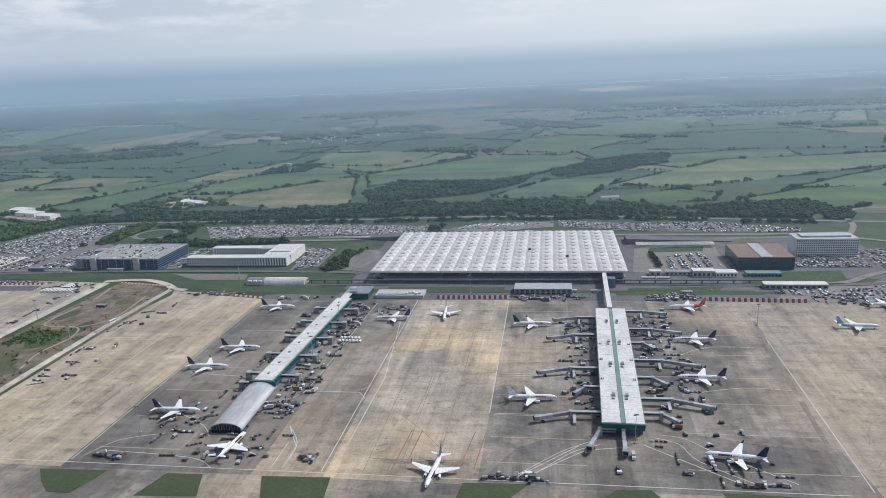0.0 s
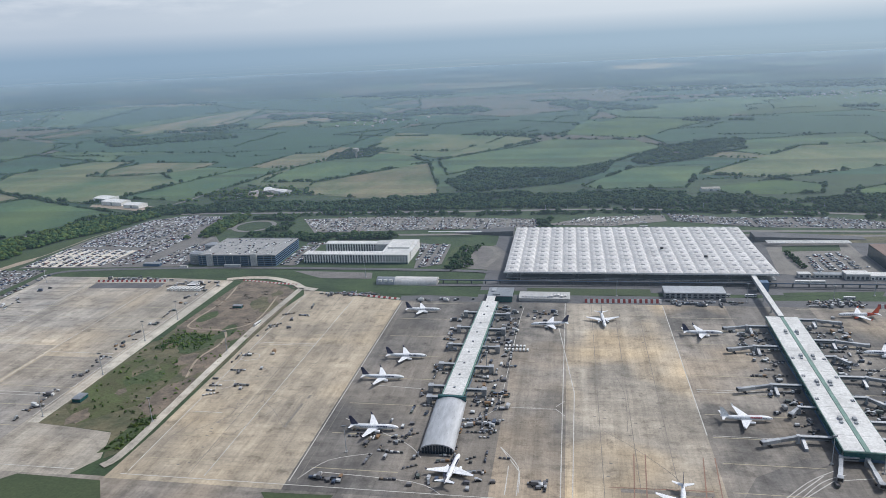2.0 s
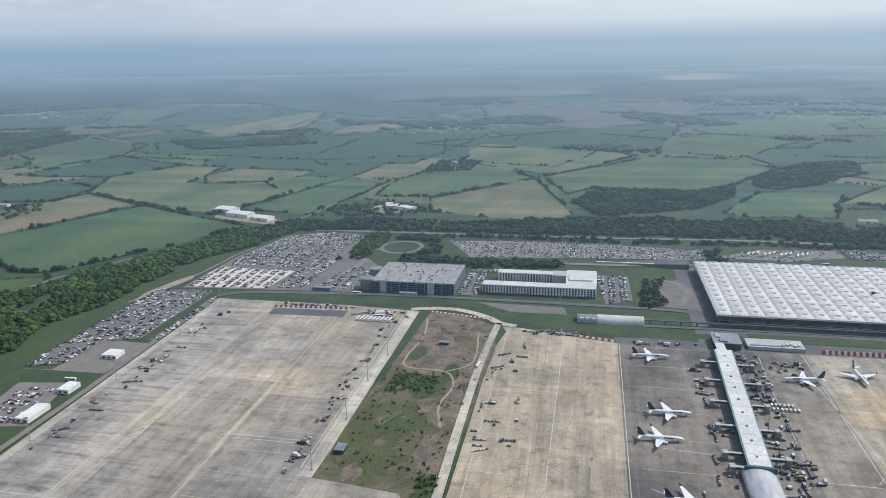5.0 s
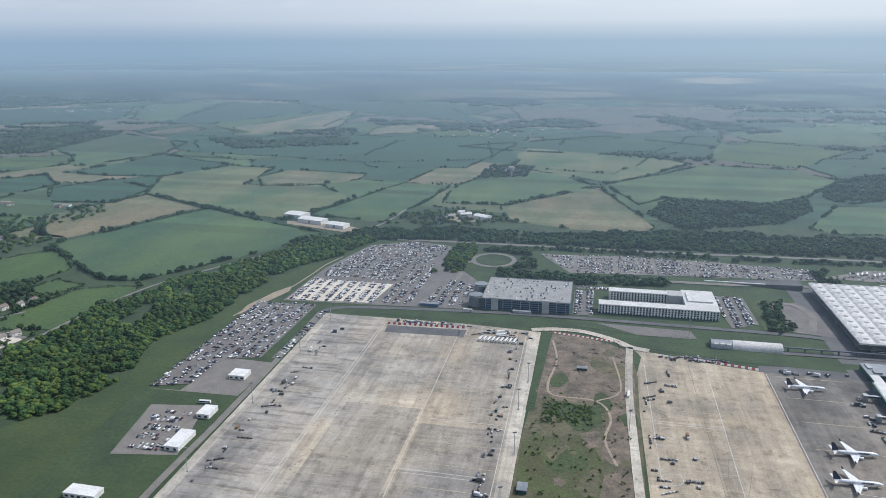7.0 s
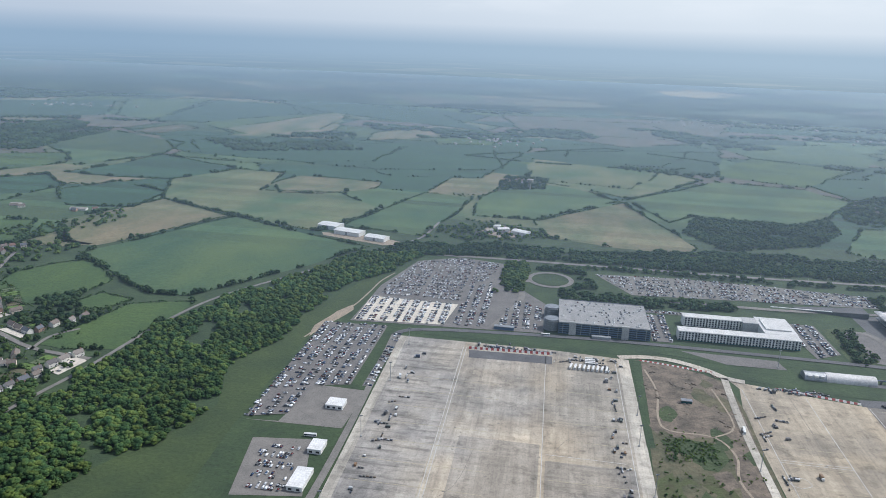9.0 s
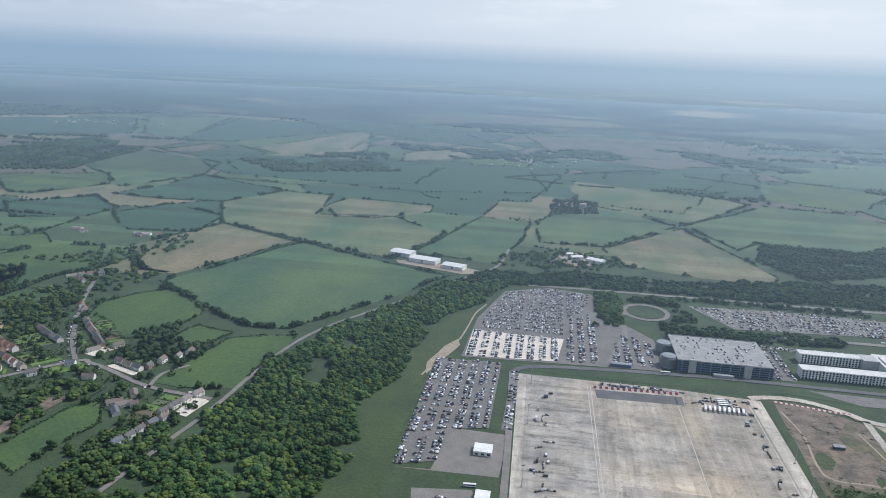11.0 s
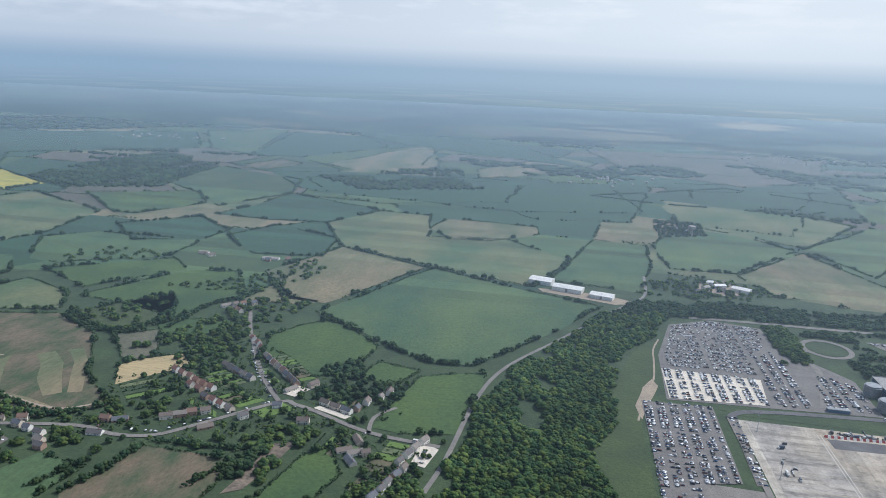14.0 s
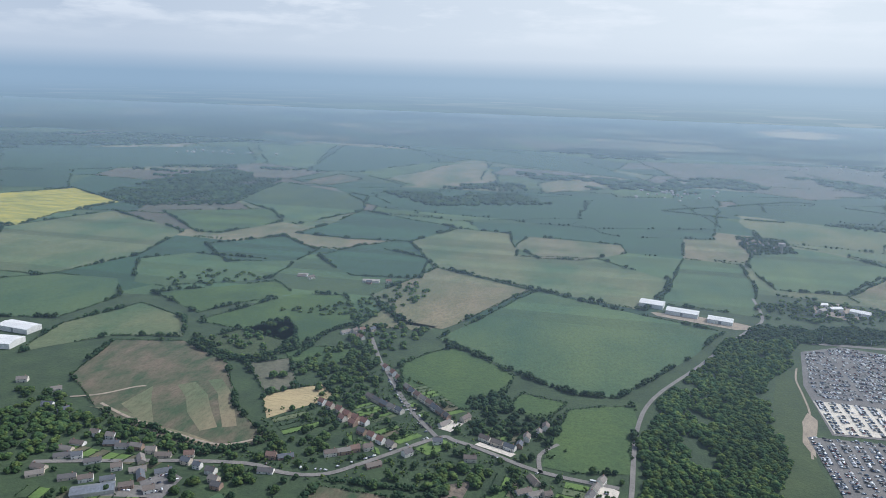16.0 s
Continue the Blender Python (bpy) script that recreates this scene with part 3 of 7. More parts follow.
plot("grass_strip", [(135, 1008), (211, 1014), (205, 988), (128, 982)], 0.3, GRASS, "green grass strip beside the terminal ramp", "grass", 2)
plot("grass_strip", [(85, 819), (197, 827), (188, 812), (84, 811)], 0.31, GRASS, "green grass strip before the elevated track", "grass", 2)
plot("tarmac_patch", [(-530, 882), (-415, 877), (-410, 852), (-480, 852)], 0.36, LOT, "worn grey tarmac patch in the grass", "pavement", 2)
plot("pale_yard", [(100, 887), (112, 1006), (160, 1030), (226, 1030), (222, 884), (199, 864)], 0.27, ROADM, "pale worn concrete yard beside the terminal", "pavement", 3)
plot("grass_bank", [(152, 1129), (361, 1147), (342, 1072), (153, 1045)], 0.29, GRASS, "rough green bank behind the offices", "grass", 4)
plot("grass_wedge", [(232, 882), (349, 892), (341, 846), (312, 838), (240, 850)], 0.33, GRASS, "sloping green lawn beside the airport road", "grass", 3)
plot("service_yard", [(240, 772), (262, 834), (400, 850), (440, 800), (420, 772)], 0.24, ROADM, "pale service yard crowded with vehicles", "pavement", 2)
# the waste ground between the aprons
plot("waste_ground", [(-598, 470), (-524, 462), (-506, 425), (-492, 440), (-487, 730), (-490, 800), (-560, 842), (-592, 838)], 0.22, GRASS_DRY, "rough waste ground with thin grass and earth", "ground", 3)
plot("bare_earth", [(-592, 676), (-570, 664), (-520, 672), (-492, 664), (-490, 792), (-512, 816), (-562, 836), (-590, 828)], 0.3, DIRT, "bare brown earth with rubble", "ground", 6)
plot("bare_earth", [(-530, 500), (-500, 480), (-492, 660), (-520, 668), (-526, 600)], 0.28, DIRT, "bare brown earth strip beside the road", "ground", 8)
plot("grass_patch", [(-594, 500), (-560, 472), (-530, 500), (-524, 560), (-540, 604), (-575, 612), (-592, 590)], 0.32, WEEDS, "green grass patch on the waste ground", "grass", 12)
plot("scrub_patch", [(-584, 655), (-566, 664), (-531, 658), (-527, 631), (-540, 611), (-562, 614)], 0.34, FIELD["scrub"], "dark scrubby hollow on the waste ground", "scrub", 6)
plot("scrub_patch", [(-516, 432), (-496, 440), (-496, 492), (-512, 482)], 0.34, FIELD["scrub"], "dark scrub at the tip of the waste ground", "scrub", 4)
plot("grass_verge", [(-598, 640), (-590, 640), (-584, 836), (-594, 838)], 0.36, GRASS, "green verge beside the apron", "grass", 2)
rw = random.Random(31)
for i in range(26):
    cx, cy, r0 = rw.uniform(-586, -498), rw.uniform(470, 815), rw.uniform(5, 13)
    blob = [(min(-491, max(-592, cx + r0 * rw.uniform(0.5, 1.3) * math.cos(a))), cy + 1.7 * r0 * rw.uniform(0.5, 1.3) * math.sin(a)) for a in [k * math.tau / 9 for k in range(9)]]
    pick = rw.choice(["bare_earth", "rough_patch", "scrub_patch"] if cy > 600 else ["bare_earth", "rough_patch", "rough_patch", "scrub_patch"])
    plot(pick, blob, 0.345 + 0.003 * i, {"bare_earth": DIRT, "rough_patch": GRASS_DRY, "scrub_patch": FIELD["scrub"]}[pick], {"bare_earth": "trampled brown earth patch", "rough_patch": "dry rough grass patch", "scrub_patch": "dark low scrub patch"}[pick] + " on the waste ground", "ground", 2)
tracks = Shape()
ribbon(tracks, smooth_line([(-582, 815), (-574, 760), (-580, 700), (-572, 676), (-530, 672), (-516, 640), (-522, 600), (-512, 560)]), 2.4, 0.45)
ribbon(tracks, smooth_line([(-530, 672), (-505, 700), (-512, 780)]), 2.0, 0.45)
tagged(tracks.obj("dirt_track", TRACK), "pale dirt track across the waste ground", "track", kind="structure")
# grass and compounds west of the apron
plot("meadow", [(-974, 1096), (-961, 1001), (-985, 900), (-1000, 800), (-994, 595), (-985, 420), (-880, 400), (-880, 330), (-1110, 330), (-1090, 480), (-1040, 585), (-1029, 627), (-1058, 730), (-1039, 862), (-1000, 1000)], 0.2, MEADOW, "green meadow between the wood and the car park", "grass", 4)
tagged(ribbon(Shape(), smooth_line([(-1902, 728), (-1870, 745), (-1842, 775), (-1830, 782)]), 4, 0.9).obj("farm_track", TRACK), "pale farm track into the ploughed field", "track", kind="structure")
tagged(ribbon(Shape(), smooth_line([(-1853, 723), (-1800, 700), (-1730, 680), (-1660, 668), (-1625, 690)]), 4, 0.9).obj("farm_track", TRACK), "pale worn strip along the field edge", "track", kind="structure")
tagged(ribbon(Shape(), smooth_line([(-1002, 812), (-994, 850), (-985, 890), (-972, 940), (-966, 1000), (-962, 1050), (-950, 1095)]), 2.6, 0.45).obj("sandy_path", TRACK), "pale sandy path beside the car park", "path", kind="structure")
plot("sand_patch", wavy([(-1006, 850), (-995, 905), (-976, 940), (-971, 916), (-980, 880), (-999, 818)], 9, 8), 0.4, TRACK, "bare sandy patch in the meadow", "ground", 5)
plot("compound", [(-990, 607), (-890, 610), (-886, 690), (-945, 692), (-955, 610)], 0.25, ROADM, "asphalt yard round a shed", "pavement")
plot("compound", [(-950, 490), (-967, 577), (-912, 585), (-890, 500)], 0.25, ROADM, "asphalt compound with parked cars", "pavement")

# ---- farmland ----
FIELDS = [
    ("green", [(-1492, 1060), (-1365, 1391), (-1175, 1290), (-1030, 1225), (-1120, 1060), (-1213, 916), (-1273, 908), (-1365, 971)]),
    ("tan", [(-1664, 1254), (-1599, 1512), (-1378, 1385), (-1497, 1106), (-1577, 1111)]),
    ("olive", [(-1736, 1772), (-1652, 2009), (-1491, 1997), (-1440, 1698), (-1248, 1736), (-1085, 1570), (-1163, 1317), (-1371, 1398), (-1610, 1520)]),
    ("tan", [(-1459, 1800), (-1439, 1973), (-1188, 1943), (-1177, 1833), (-1289, 1701), (-1383, 1685)]),
    ("green", [(-1084, 1559), (-1039, 1814), (-907, 1796), (-919, 1542), (-960, 1340), (-1130, 1375)]),
    ("bright", [(-1530, 946), (-1463, 1036), (-1359, 952), (-1368, 873), (-1405, 826), (-1500, 855)]),
    ("bright", [(-1303, 722), (-1278, 864), (-1191, 900), (-1205, 727), (-1272, 718)]),
    ("bright", [(-1903, 1030), (-1805, 1229), (-1715, 1238), (-1647, 1121), (-1697, 981)]),
    ("bright", [(-2069, 1148), (-1880, 1289), (-1815, 1226), (-1926, 1069)]),
    ("green", [(-2145, 1204), (-2253, 1366), (-2174, 1456), (-1918, 1456), (-1900, 1305), (-2070, 1187)]),
    ("deep", [(-2201, 1550), (-2069, 1723), (-1916, 1587), (-1918, 1470), (-2059, 1406)]),
    ("deep", [(-1892, 1528), (-1835, 1693), (-1640, 1592), (-1611, 1402), (-1754, 1378)]),
    ("deep", [(-1736, 1772), (-1664, 2023), (-2007, 2200), (-2021, 1930), (-2058, 1772), (-1888, 1753)]),
    ("green", [(-2497, 2251), (-2517, 2690), (-2079, 2478), (-2007, 2200), (-2112, 1893), (-2281, 2095)]),
    ("bright", [(-2596, 1966), (-2291, 2115), (-2162, 1924), (-2238, 1698), (-2301, 1690)]),
    ("olive", [(-2540, 1200), (-2361, 1190), (-2334, 1215), (-2276, 1388), (-2342, 1690), (-2727, 1909), (-2800, 1560)]),
    ("green", [(-2440, 1112), (-2334, 1205), (-2189, 1212), (-2112, 1116), (-2134, 977), (-2260, 951)]),
    ("brown", [(-1953, 786), (-1978, 912), (-1870, 943), (-1767, 879), (-1690, 760), (-1606, 693), (-1670, 640), (-1810, 688)]),
    ("grey", [(-1743, 886), (-1690, 923), (-1634, 836), (-1673, 807)]),
    ("sand", [(-1673, 798), (-1608, 853), (-1577, 816), (-1637, 742)]),
    ("olive", [(-2081, 835), (-1994, 930), (-1884, 960), (-1929, 1037), (-2048, 1090), (-2106, 956)]),
    ("rape", [(-3294, 2064), (-3162, 2265), (-2819, 2060), (-2839, 1800), (-2790, 1600), (-2900, 1560), (-3300, 1800)]),
    ("bright", [(-1722, 974), (-1681, 904), (-1641, 915), (-1578, 933), (-1587, 988)]),
    ("scrub", [(-1862, 946), (-1764, 1086), (-1691, 960), (-1743, 890)]),
    ("bright", [(-1356, 842), (-1341, 899), (-1279, 880), (-1304, 824)]),
    ("olive", [(-773, 2482), (-352, 2446), (-249, 2307), (-498, 1915), (-634, 2044), (-785, 2146)]),
    ("tan", [(-740, 1545), (-522, 1852), (-441, 1507), (-420, 1400), (-451, 1330), (-703, 1396)]),
    ("green", [(-514, 1900), (-200, 2300), (39, 2246), (112, 2075), (-50, 1800), (-155, 1700), (-364, 1730), (-434, 1635)]),
    ("deep", [(-1030, 2560), (-790, 2480), (-352, 2450), (-100, 2700), (-500, 2950)]),
    ("green", [(-790, 2100), (-640, 2040), (-530, 1870), (-740, 1560), (-880, 1560), (-890, 1800)]),
    ("bright", [(341, 1367), (501, 1488), (664, 1504), (640, 1340), (476, 1250)]),
    ("olive", [(125, 1589), (459, 2043), (933, 2135), (804, 1832), (265, 1521)]),
    ("green", [(-126, 1454), (-9, 1707), (181, 1727), (110, 1560), (72, 1430), (-88, 1413)]),
    ("bright", [(110, 1420), (265, 1510), (330, 1440), (300, 1360), (140, 1340)]),
    ("green", [(470, 1490), (810, 1820), (1100, 1900), (1000, 1500), (670, 1500)]),
    ("brown", [(-1544, 527), (-1520, 616), (-1416, 622), (-1413, 580), (-1425, 500), (-1520, 470)]),
    ("bright", [(-1372, 540), (-1353, 637), (-1331, 660), (-1305, 617), (-1320, 520)]),
    ("green", [(-1640, 510), (-1605, 583), (-1554, 575), (-1560, 500)]),
    ("bright", [(-1100, 655), (-1124, 690), (-1072, 742), (-1068, 700)]),
    ("tan", [(-1620, 1200), (-1570, 1125), (-1510, 1115), (-1530, 1090), (-1640, 1080)]),
]
for key, poly in FIELDS:
    tone = {"tan": "pale brown tilled", "olive": "green-brown striped", "green": "mid green cereal", "deep": "dark green crop", "bright": "bright green grass", "brown": "patchy brown ploughed",
            "sand": "dry straw-coloured", "rape": "bright yellow rape", "scrub": "dark scrubby", "grey": "thin grey-green"}[key]
    plot("field", poly, 0.45, FIELD[key], tone + " field bounded by hedges", "field", 9)

FIELD_STRIPS = [
    ("tan", [(-1794, 801), (-1772, 819), (-1681, 704), (-1695, 688)]),
    ("tan", [(-1759, 826), (-1747, 833), (-1660, 715), (-1675, 706)]),
    ("tan", [(-1826, 730), (-1824, 782), (-1752, 685), (-1790, 697)]),
    ("tan", [(-1858, 718), (-1827, 714), (-1667, 668), (-1677, 656), (-1770, 685)]),

]
for i, (key, poly) in enumerate(FIELD_STRIPS):
    plot("crop_strip", poly, 0.62 + 0.03 * i, FIELD[key], "bare pale strip across the ploughed field", "field", 14)

FAR_FIELDS = [
    ("deep", [(-2574, 3075), (-2844, 4302), (-2328, 4176), (-2088, 3735), (-2327, 3119)]),
    ("bright", [(-2351, 3109), (-2071, 3657), (-1809, 3725), (-1753, 3027), (-2016, 2777)]),
    ("green", [(-3305, 4051), (-2917, 4394), (-2590, 3113), (-2863, 3229)]),
    ("brown", [(-2444, 2683), (-2401, 3022), (-2249, 2891), (-2301, 2692)]),
    ("deep", [(-1268, 2773), (-789, 2933), (-916, 2120), (-1180, 2052), (-1313, 2208)]),
    ("deep", [(-728, 2986), (-92, 3206), (-330, 2523), (-771, 2610)]),
    ("olive", [(-789, 2559), (-352, 2460), (-480, 2090), (-790, 2141)]),
    ("moor", [(-1032, 4180), (336, 4440), (-49, 3332), (-868, 3402)]),
    ("bright", [(-2037, 5528), (-1493, 6048), (-1258, 5313), (-1601, 4475), (-1857, 4663)]),
    ("sand", [(77, 7395), (771, 8386), (1112, 7265), (440, 6608)]),
    ("tan", [(-1512, 3074), (-1166, 3709), (-982, 3560), (-1082, 3129), (-1467, 2811)]),
    ("deep", [(-4457, 3276), (-3331, 3955), (-2900, 3212), (-3494, 2703), (-3810, 2602)]),
    ("deep", [(-3754, 2543), (-3490, 2662), (-3167, 2240), (-3420, 2196)]),
    ("green", [(-2087, 2547), (-1812, 2702), (-1289, 2737), (-1298, 2309), (-1692, 2127), (-1923, 2290)]),
    ("deep", [(-651, 2812), (-39, 3015), (-185, 2403), (-669, 2514)]),
    ("bright", [(-206, 2424), (29, 2875), (358, 2710), (58, 2288)]),
    ("moor", [(-757, 4027), (-243, 4088), (-43, 3314), (-424, 3016), (-671, 3197)]),
    ("tan", [(-1064, 5232), (-348, 5912), (-271, 5292), (-850, 4531)]),
    ("bright", [(695, 3388), (1342, 3652), (1116, 3086), (650, 3053)]),
    ("deep", [(434, 2814), (1131, 2629), (961, 2223), (239, 2337)]),
    ("tan", [(-2158, 2937), (-2023, 3484), (-1885, 3934), (-1687, 3093), (-1864, 2708)]),
    ("deep", [(-2256, 2606), (-2018, 2741), (-1525, 2787), (-947, 2766), (-864, 2275), (-1249, 2155), (-1976, 2273)]),
    ("deep", [(-3713, 5635), (-1386, 4089), (-1013, 3308), (-2057, 3922)]),
    ("green", [(-43, 3285), (532, 3459), (583, 3052), (411, 2799), (51, 2868)]),
    ("moor", [(-2082, 5609), (-1100, 4998), (-1021, 4464), (-1679, 4730)]),
]
for i, (key, poly) in enumerate(FAR_FIELDS):
    tone = {"tan": "pale brown", "olive": "green-brown", "green": "mid green", "deep": "dark green", "bright": "light green", "brown": "brown ploughed", "sand": "straw-coloured", "moor": "dull brownish"}[key]
    plot("field", poly, 0.7 + 0.03 * i, FIELD[key], "wide " + tone + " field in the hazy distance", "field", 22)

# the farther land, plot by plot
rng = random.Random(5)
GX, GY = np.arange(-7600, 6400, 430), np.arange(1230, 5600, 330)
node = {}
for i, x in enumerate(GX):
    for j, y in enumerate(GY):
        node[i, j] = (x + rng.uniform(-150, 150) + 150 * math.sin(j * 0.9), y + rng.uniform(-110, 110))
CROPS = ["green", "deep", "deep", "olive", "moor", "deep", "green", "deep", "bright", "green", "tan"]
far_shapes = {k: Shape() for k in CROPS}
far_edges = []


def mapped(p):
    return any(inside(p, q) for _, q in FIELDS + FAR_FIELDS)


for i in range(len(GX) - 1):
    for j in range(len(GY) - 1):
        q = [node[i, j], node[i + 1, j], node[i + 1, j + 1], node[i, j + 1]]
        c = (sum(p[0] for p in q) / 4, sum(p[1] for p in q) / 4)
        if c[1] < 1500 and -1250 < c[0] < 700:
            continue
        drape(far_shapes[rng.choice(CROPS)], wavy(q, 10), 0.2)
        far_edges.append((q[0], q[1]))
        far_edges.append((q[0], q[3]))
GX2, GY2 = np.arange(-13000, 11500, 700), np.arange(5450, 9000, 480)
for i, x in enumerate(GX2):
    for j, y in enumerate(GY2):
        node[i, j] = (x + rng.uniform(-240, 240), y + (rng.uniform(-160, 160) if 0 < j < len(GY2) - 1 else 0))
for i in range(len(GX2) - 1):
    for j in range(len(GY2) - 1):
        drape(far_shapes[rng.choice(["deep", "tan", "olive", "bright", "deep", "tan", "green", "moor", "deep"])], [node[i, j], node[i + 1, j], node[i + 1, j + 1], node[i, j + 1]], 0.2)
for k, sh in far_shapes.items():
    if sh.v:
        tagged(sh.obj("far_fields", FIELD[k]), "patchwork of distant green and brown fields", "fields", kind="stuff")

# ---- roads ----
ROADS = [
    ("village_road", [(-1830, 585), (-1700, 622), (-1610, 640), (-1565, 633), (-1523, 641), (-1490, 673), (-1424, 748), (-1404, 747), (-1372, 736), (-1301, 705), (-1218, 694)], 6.5, "grey village road with pale verges"),
    ("village_lane", [(-1424, 748), (-1478, 817), (-1540, 922), (-1557, 950), (-1600, 1040)], 6.0, "narrow grey village lane"),
    ("wood_road", [(-1235, 480), (-1218, 600), (-1207, 673), (-1195, 824), (-1168, 928), (-1100, 1050), (-1035, 1171), (-985, 1260), (-950, 1330), (-940, 1470)], 5.5, "pale country road along the wood"),
    ("back_road", [(-1300, 702), (-1304, 740), (-1285, 770)], 5.0, "short grey side lane"),
    ("main_road", [(-900, 1215), (-800, 1220), (-580, 1222), (-350, 1225), (-100, 1235), (150, 1215), (420, 1170), (700, 1140)], 10.0, "dual grey main road behind the car parks"),
    ("airport_road", [(-893, 846), (-860, 872), (-700, 889), (-560, 893), (-300, 888), (-260, 880)], 9.0, "grey airport road along the buildings"),
    ("perimeter_road", [(-870, 330), (-882, 434), (-883, 560), (-886, 680), (-893, 850)], 7.0, "narrow grey perimeter road"),
    ("apron_road", [(-610, 842), (-580, 850), (-545, 848), (-510, 830), (-490, 812), (-470, 806)], 10.0, "pale curved apron road"),
    ("apron_road", [(-492, 812), (-497, 700), (-496, 560), (-494, 440), (-500, 415)], 8.0, "pale concrete road along the apron edge"),
    ("lot_road", [(-770, 905), (-745, 990), (-740, 1050), (-770, 1090), (-730, 1110)], 9.0, "grey car park access road"),
    ("ramp", [(-300, 905), (-285, 940), (-300, 985), (-270, 1000), (-255, 960), (-268, 905)], 9.0, "curved grey ramp to the terminal"),
    ("front_road", [(-330, 830), (-100, 836), (100, 836), (300, 832), (460, 850)], 9.0, "grey road before the terminal"),
    ("right_road", [(420, 800), (400, 860), (470, 880), (480, 1010), (420, 1060)], 9.0, "grey road by the offices"),
    ("back_loop", [(-640, 1060), (-480, 1066), (-330, 1070), (-250, 1082), (100, 1088), (300, 1084), (430, 1090)], 10.0, "grey drop-off road behind the terminal"),
]
ROADS += [("link_road", [(300, 835), (338, 844), (373, 871), (410, 892), (470, 905)], 9.0, "pale grey link road past the lawn"), ("east_loop", [(420, 1063), (455, 1134), (473, 1216), (524, 1269), (600, 1262)], 9.0, "pale slip road curving to the main road"),
          ("ramp_road", [(100, 1066), (180, 1058), (300, 1062), (400, 1070)], 8.0, "pale approach road to the terminal ramp"), ("motorway", [(-1890, 8047), (-1583, 6913), (-1303, 5665), (-1074, 4825)], 18.0, "pale distant road across the fields")]
for name, pts, w, lab in ROADS:
    tagged(ribbon(Shape(), smooth_line(pts), w, 0.75).obj(name, EDGE if name == "apron_road" else ASPHALT if name in ("airport_road", "front_road") else ROADM), lab, "road", kind="structure")
ring_road = Shape()
circle = [(-698 + 34 * math.cos(a * math.tau / 36), 1125 + 36 * math.sin(a * math.tau / 36)) for a in range(37)]
ribbon(ring_road, circle, 8, 0.8)
tagged(ring_road.obj("roundabout", ROADM), "grey roundabout with a grassy island", "road", kind="structure")
plot("roundabout_island", [(-698 + 27 * math.cos(a * math.tau / 24), 1125 + 29 * math.sin(a * math.tau / 24)) for a in range(24)], 0.7, GRASS, "round grass island of the roundabout", "grass")

# ---- markings on the aprons ----
def lines(name, segs, width, material, label, off=0.26):
    sh = Shape()
    for s in segs:
        ribbon(sh, s, width, off)
    return tagged(sh.obj(name, material), label, "marking", kind="structure")


lines("lane_marking", [[(-159, 774), (-160, 410)], [(-165, 700), (-150, 560), (-152, 410)], [(-350, 770), (-350, 412)], [(-412, 780), (-415, 412)], [(-800, 830), (-795, 412)], [(-796.5, 830), (-791.5, 412)], [(-698, 835), (-695, 412)], [(-615, 836), (-612, 480)], [(-693, 606), (-620, 606)], [(-693, 520), (-620, 520)], [(-693, 515), (-620, 515)], [(-478, 790), (-476, 412)],
                       [(-52, 770), (-52, 500)], [(-860, 410), (-520, 410)], [(-480, 408), (180, 408)], [(-25, 410), (20, 450), (50, 456)], [(-30, 410), (15, 455)], [(60, 460), (120, 412)],
                       [(200, 730), (192, 412)], [(-197, 412), (-197, 446)], [(-189, 412), (-189, 440)], [(-189, 440), (-205, 470)], [(330, 700), (330, 412)]], 0.75, WHITE_LINE, "worn white lane lines on the apron")
lines("stand_marking", [[(x0, y), (x1, y)] for y in range(430, 770, 34) for x0, x1 in ((-470, -412), (-860, -745), (-690, -612), (-48, 20))] +
      [[(-340, y), (-275, y)] for y in range(430, 770, 48)] + [[(85, y), (190, y)] for y in range(430, 770, 48)] + [[(210, y), (300, y)] for y in range(440, 760, 52)], 0.7, YELLOW_LINE, "faded yellow stand lines on the apron", 0.27)
lines("tar_seam", [[(-105, 770), (-107, 410)], [(-130, 770), (-131, 410)], [(-80, 770), (-82, 410)], [(-430, 780), (-428, 412)], 
                   smooth_line([(-128, 500), (-105, 475), (-82, 443), (-80, 425)]), smooth_line([(-432, 422), (-425, 451), (-412, 488), (-385, 537)]), smooth_line([(-417, 596), (-423, 551), (-418, 524), (-403, 509), (-382, 482)]), [(-345, 768), (-344, 410)]], 0.4, TAR, "dark tar seams in the concrete", 0.28)
drain = Shape()
for i in range(26):
    y = 405 + i * 12.8
    x = 180 + (y - 400) * 0.063
    if i % 7 != 3:
        ribbon(drain, [(x, y), (x + 0.7, y + 12.3)], 3.4 + 1.0 * (i % 3 == 0), 0.28)
tagged(drain.obj("drain_line", TAR), "broad dark drain channel across the apron", "marking", kind="structure")
lines("tyre_track", [smooth_line(p) for p in ([(222, 690), (236, 672), (240, 640), (228, 620)], [(250, 520), (225, 500), (212, 470)], [(230, 560), (252, 545), (262, 520)], [(205, 440), (222, 462), (246, 470)],
       [(-470, 455), (-455, 500), (-420, 520), (-405, 560), (-395, 610)], [(-440, 520), (-436, 500), (-444, 480)], [(-455, 470), (-430, 500), (-405, 520), (-380, 560)], [(-690, 600), (-670, 640), (-640, 650)], [(-800, 500), (-770, 540), (-760, 600)],
       [(-115, 600), (-108, 560), (-110, 500)])], 0.35, TAR, "thin dark curving tyre tracks", 0.285)
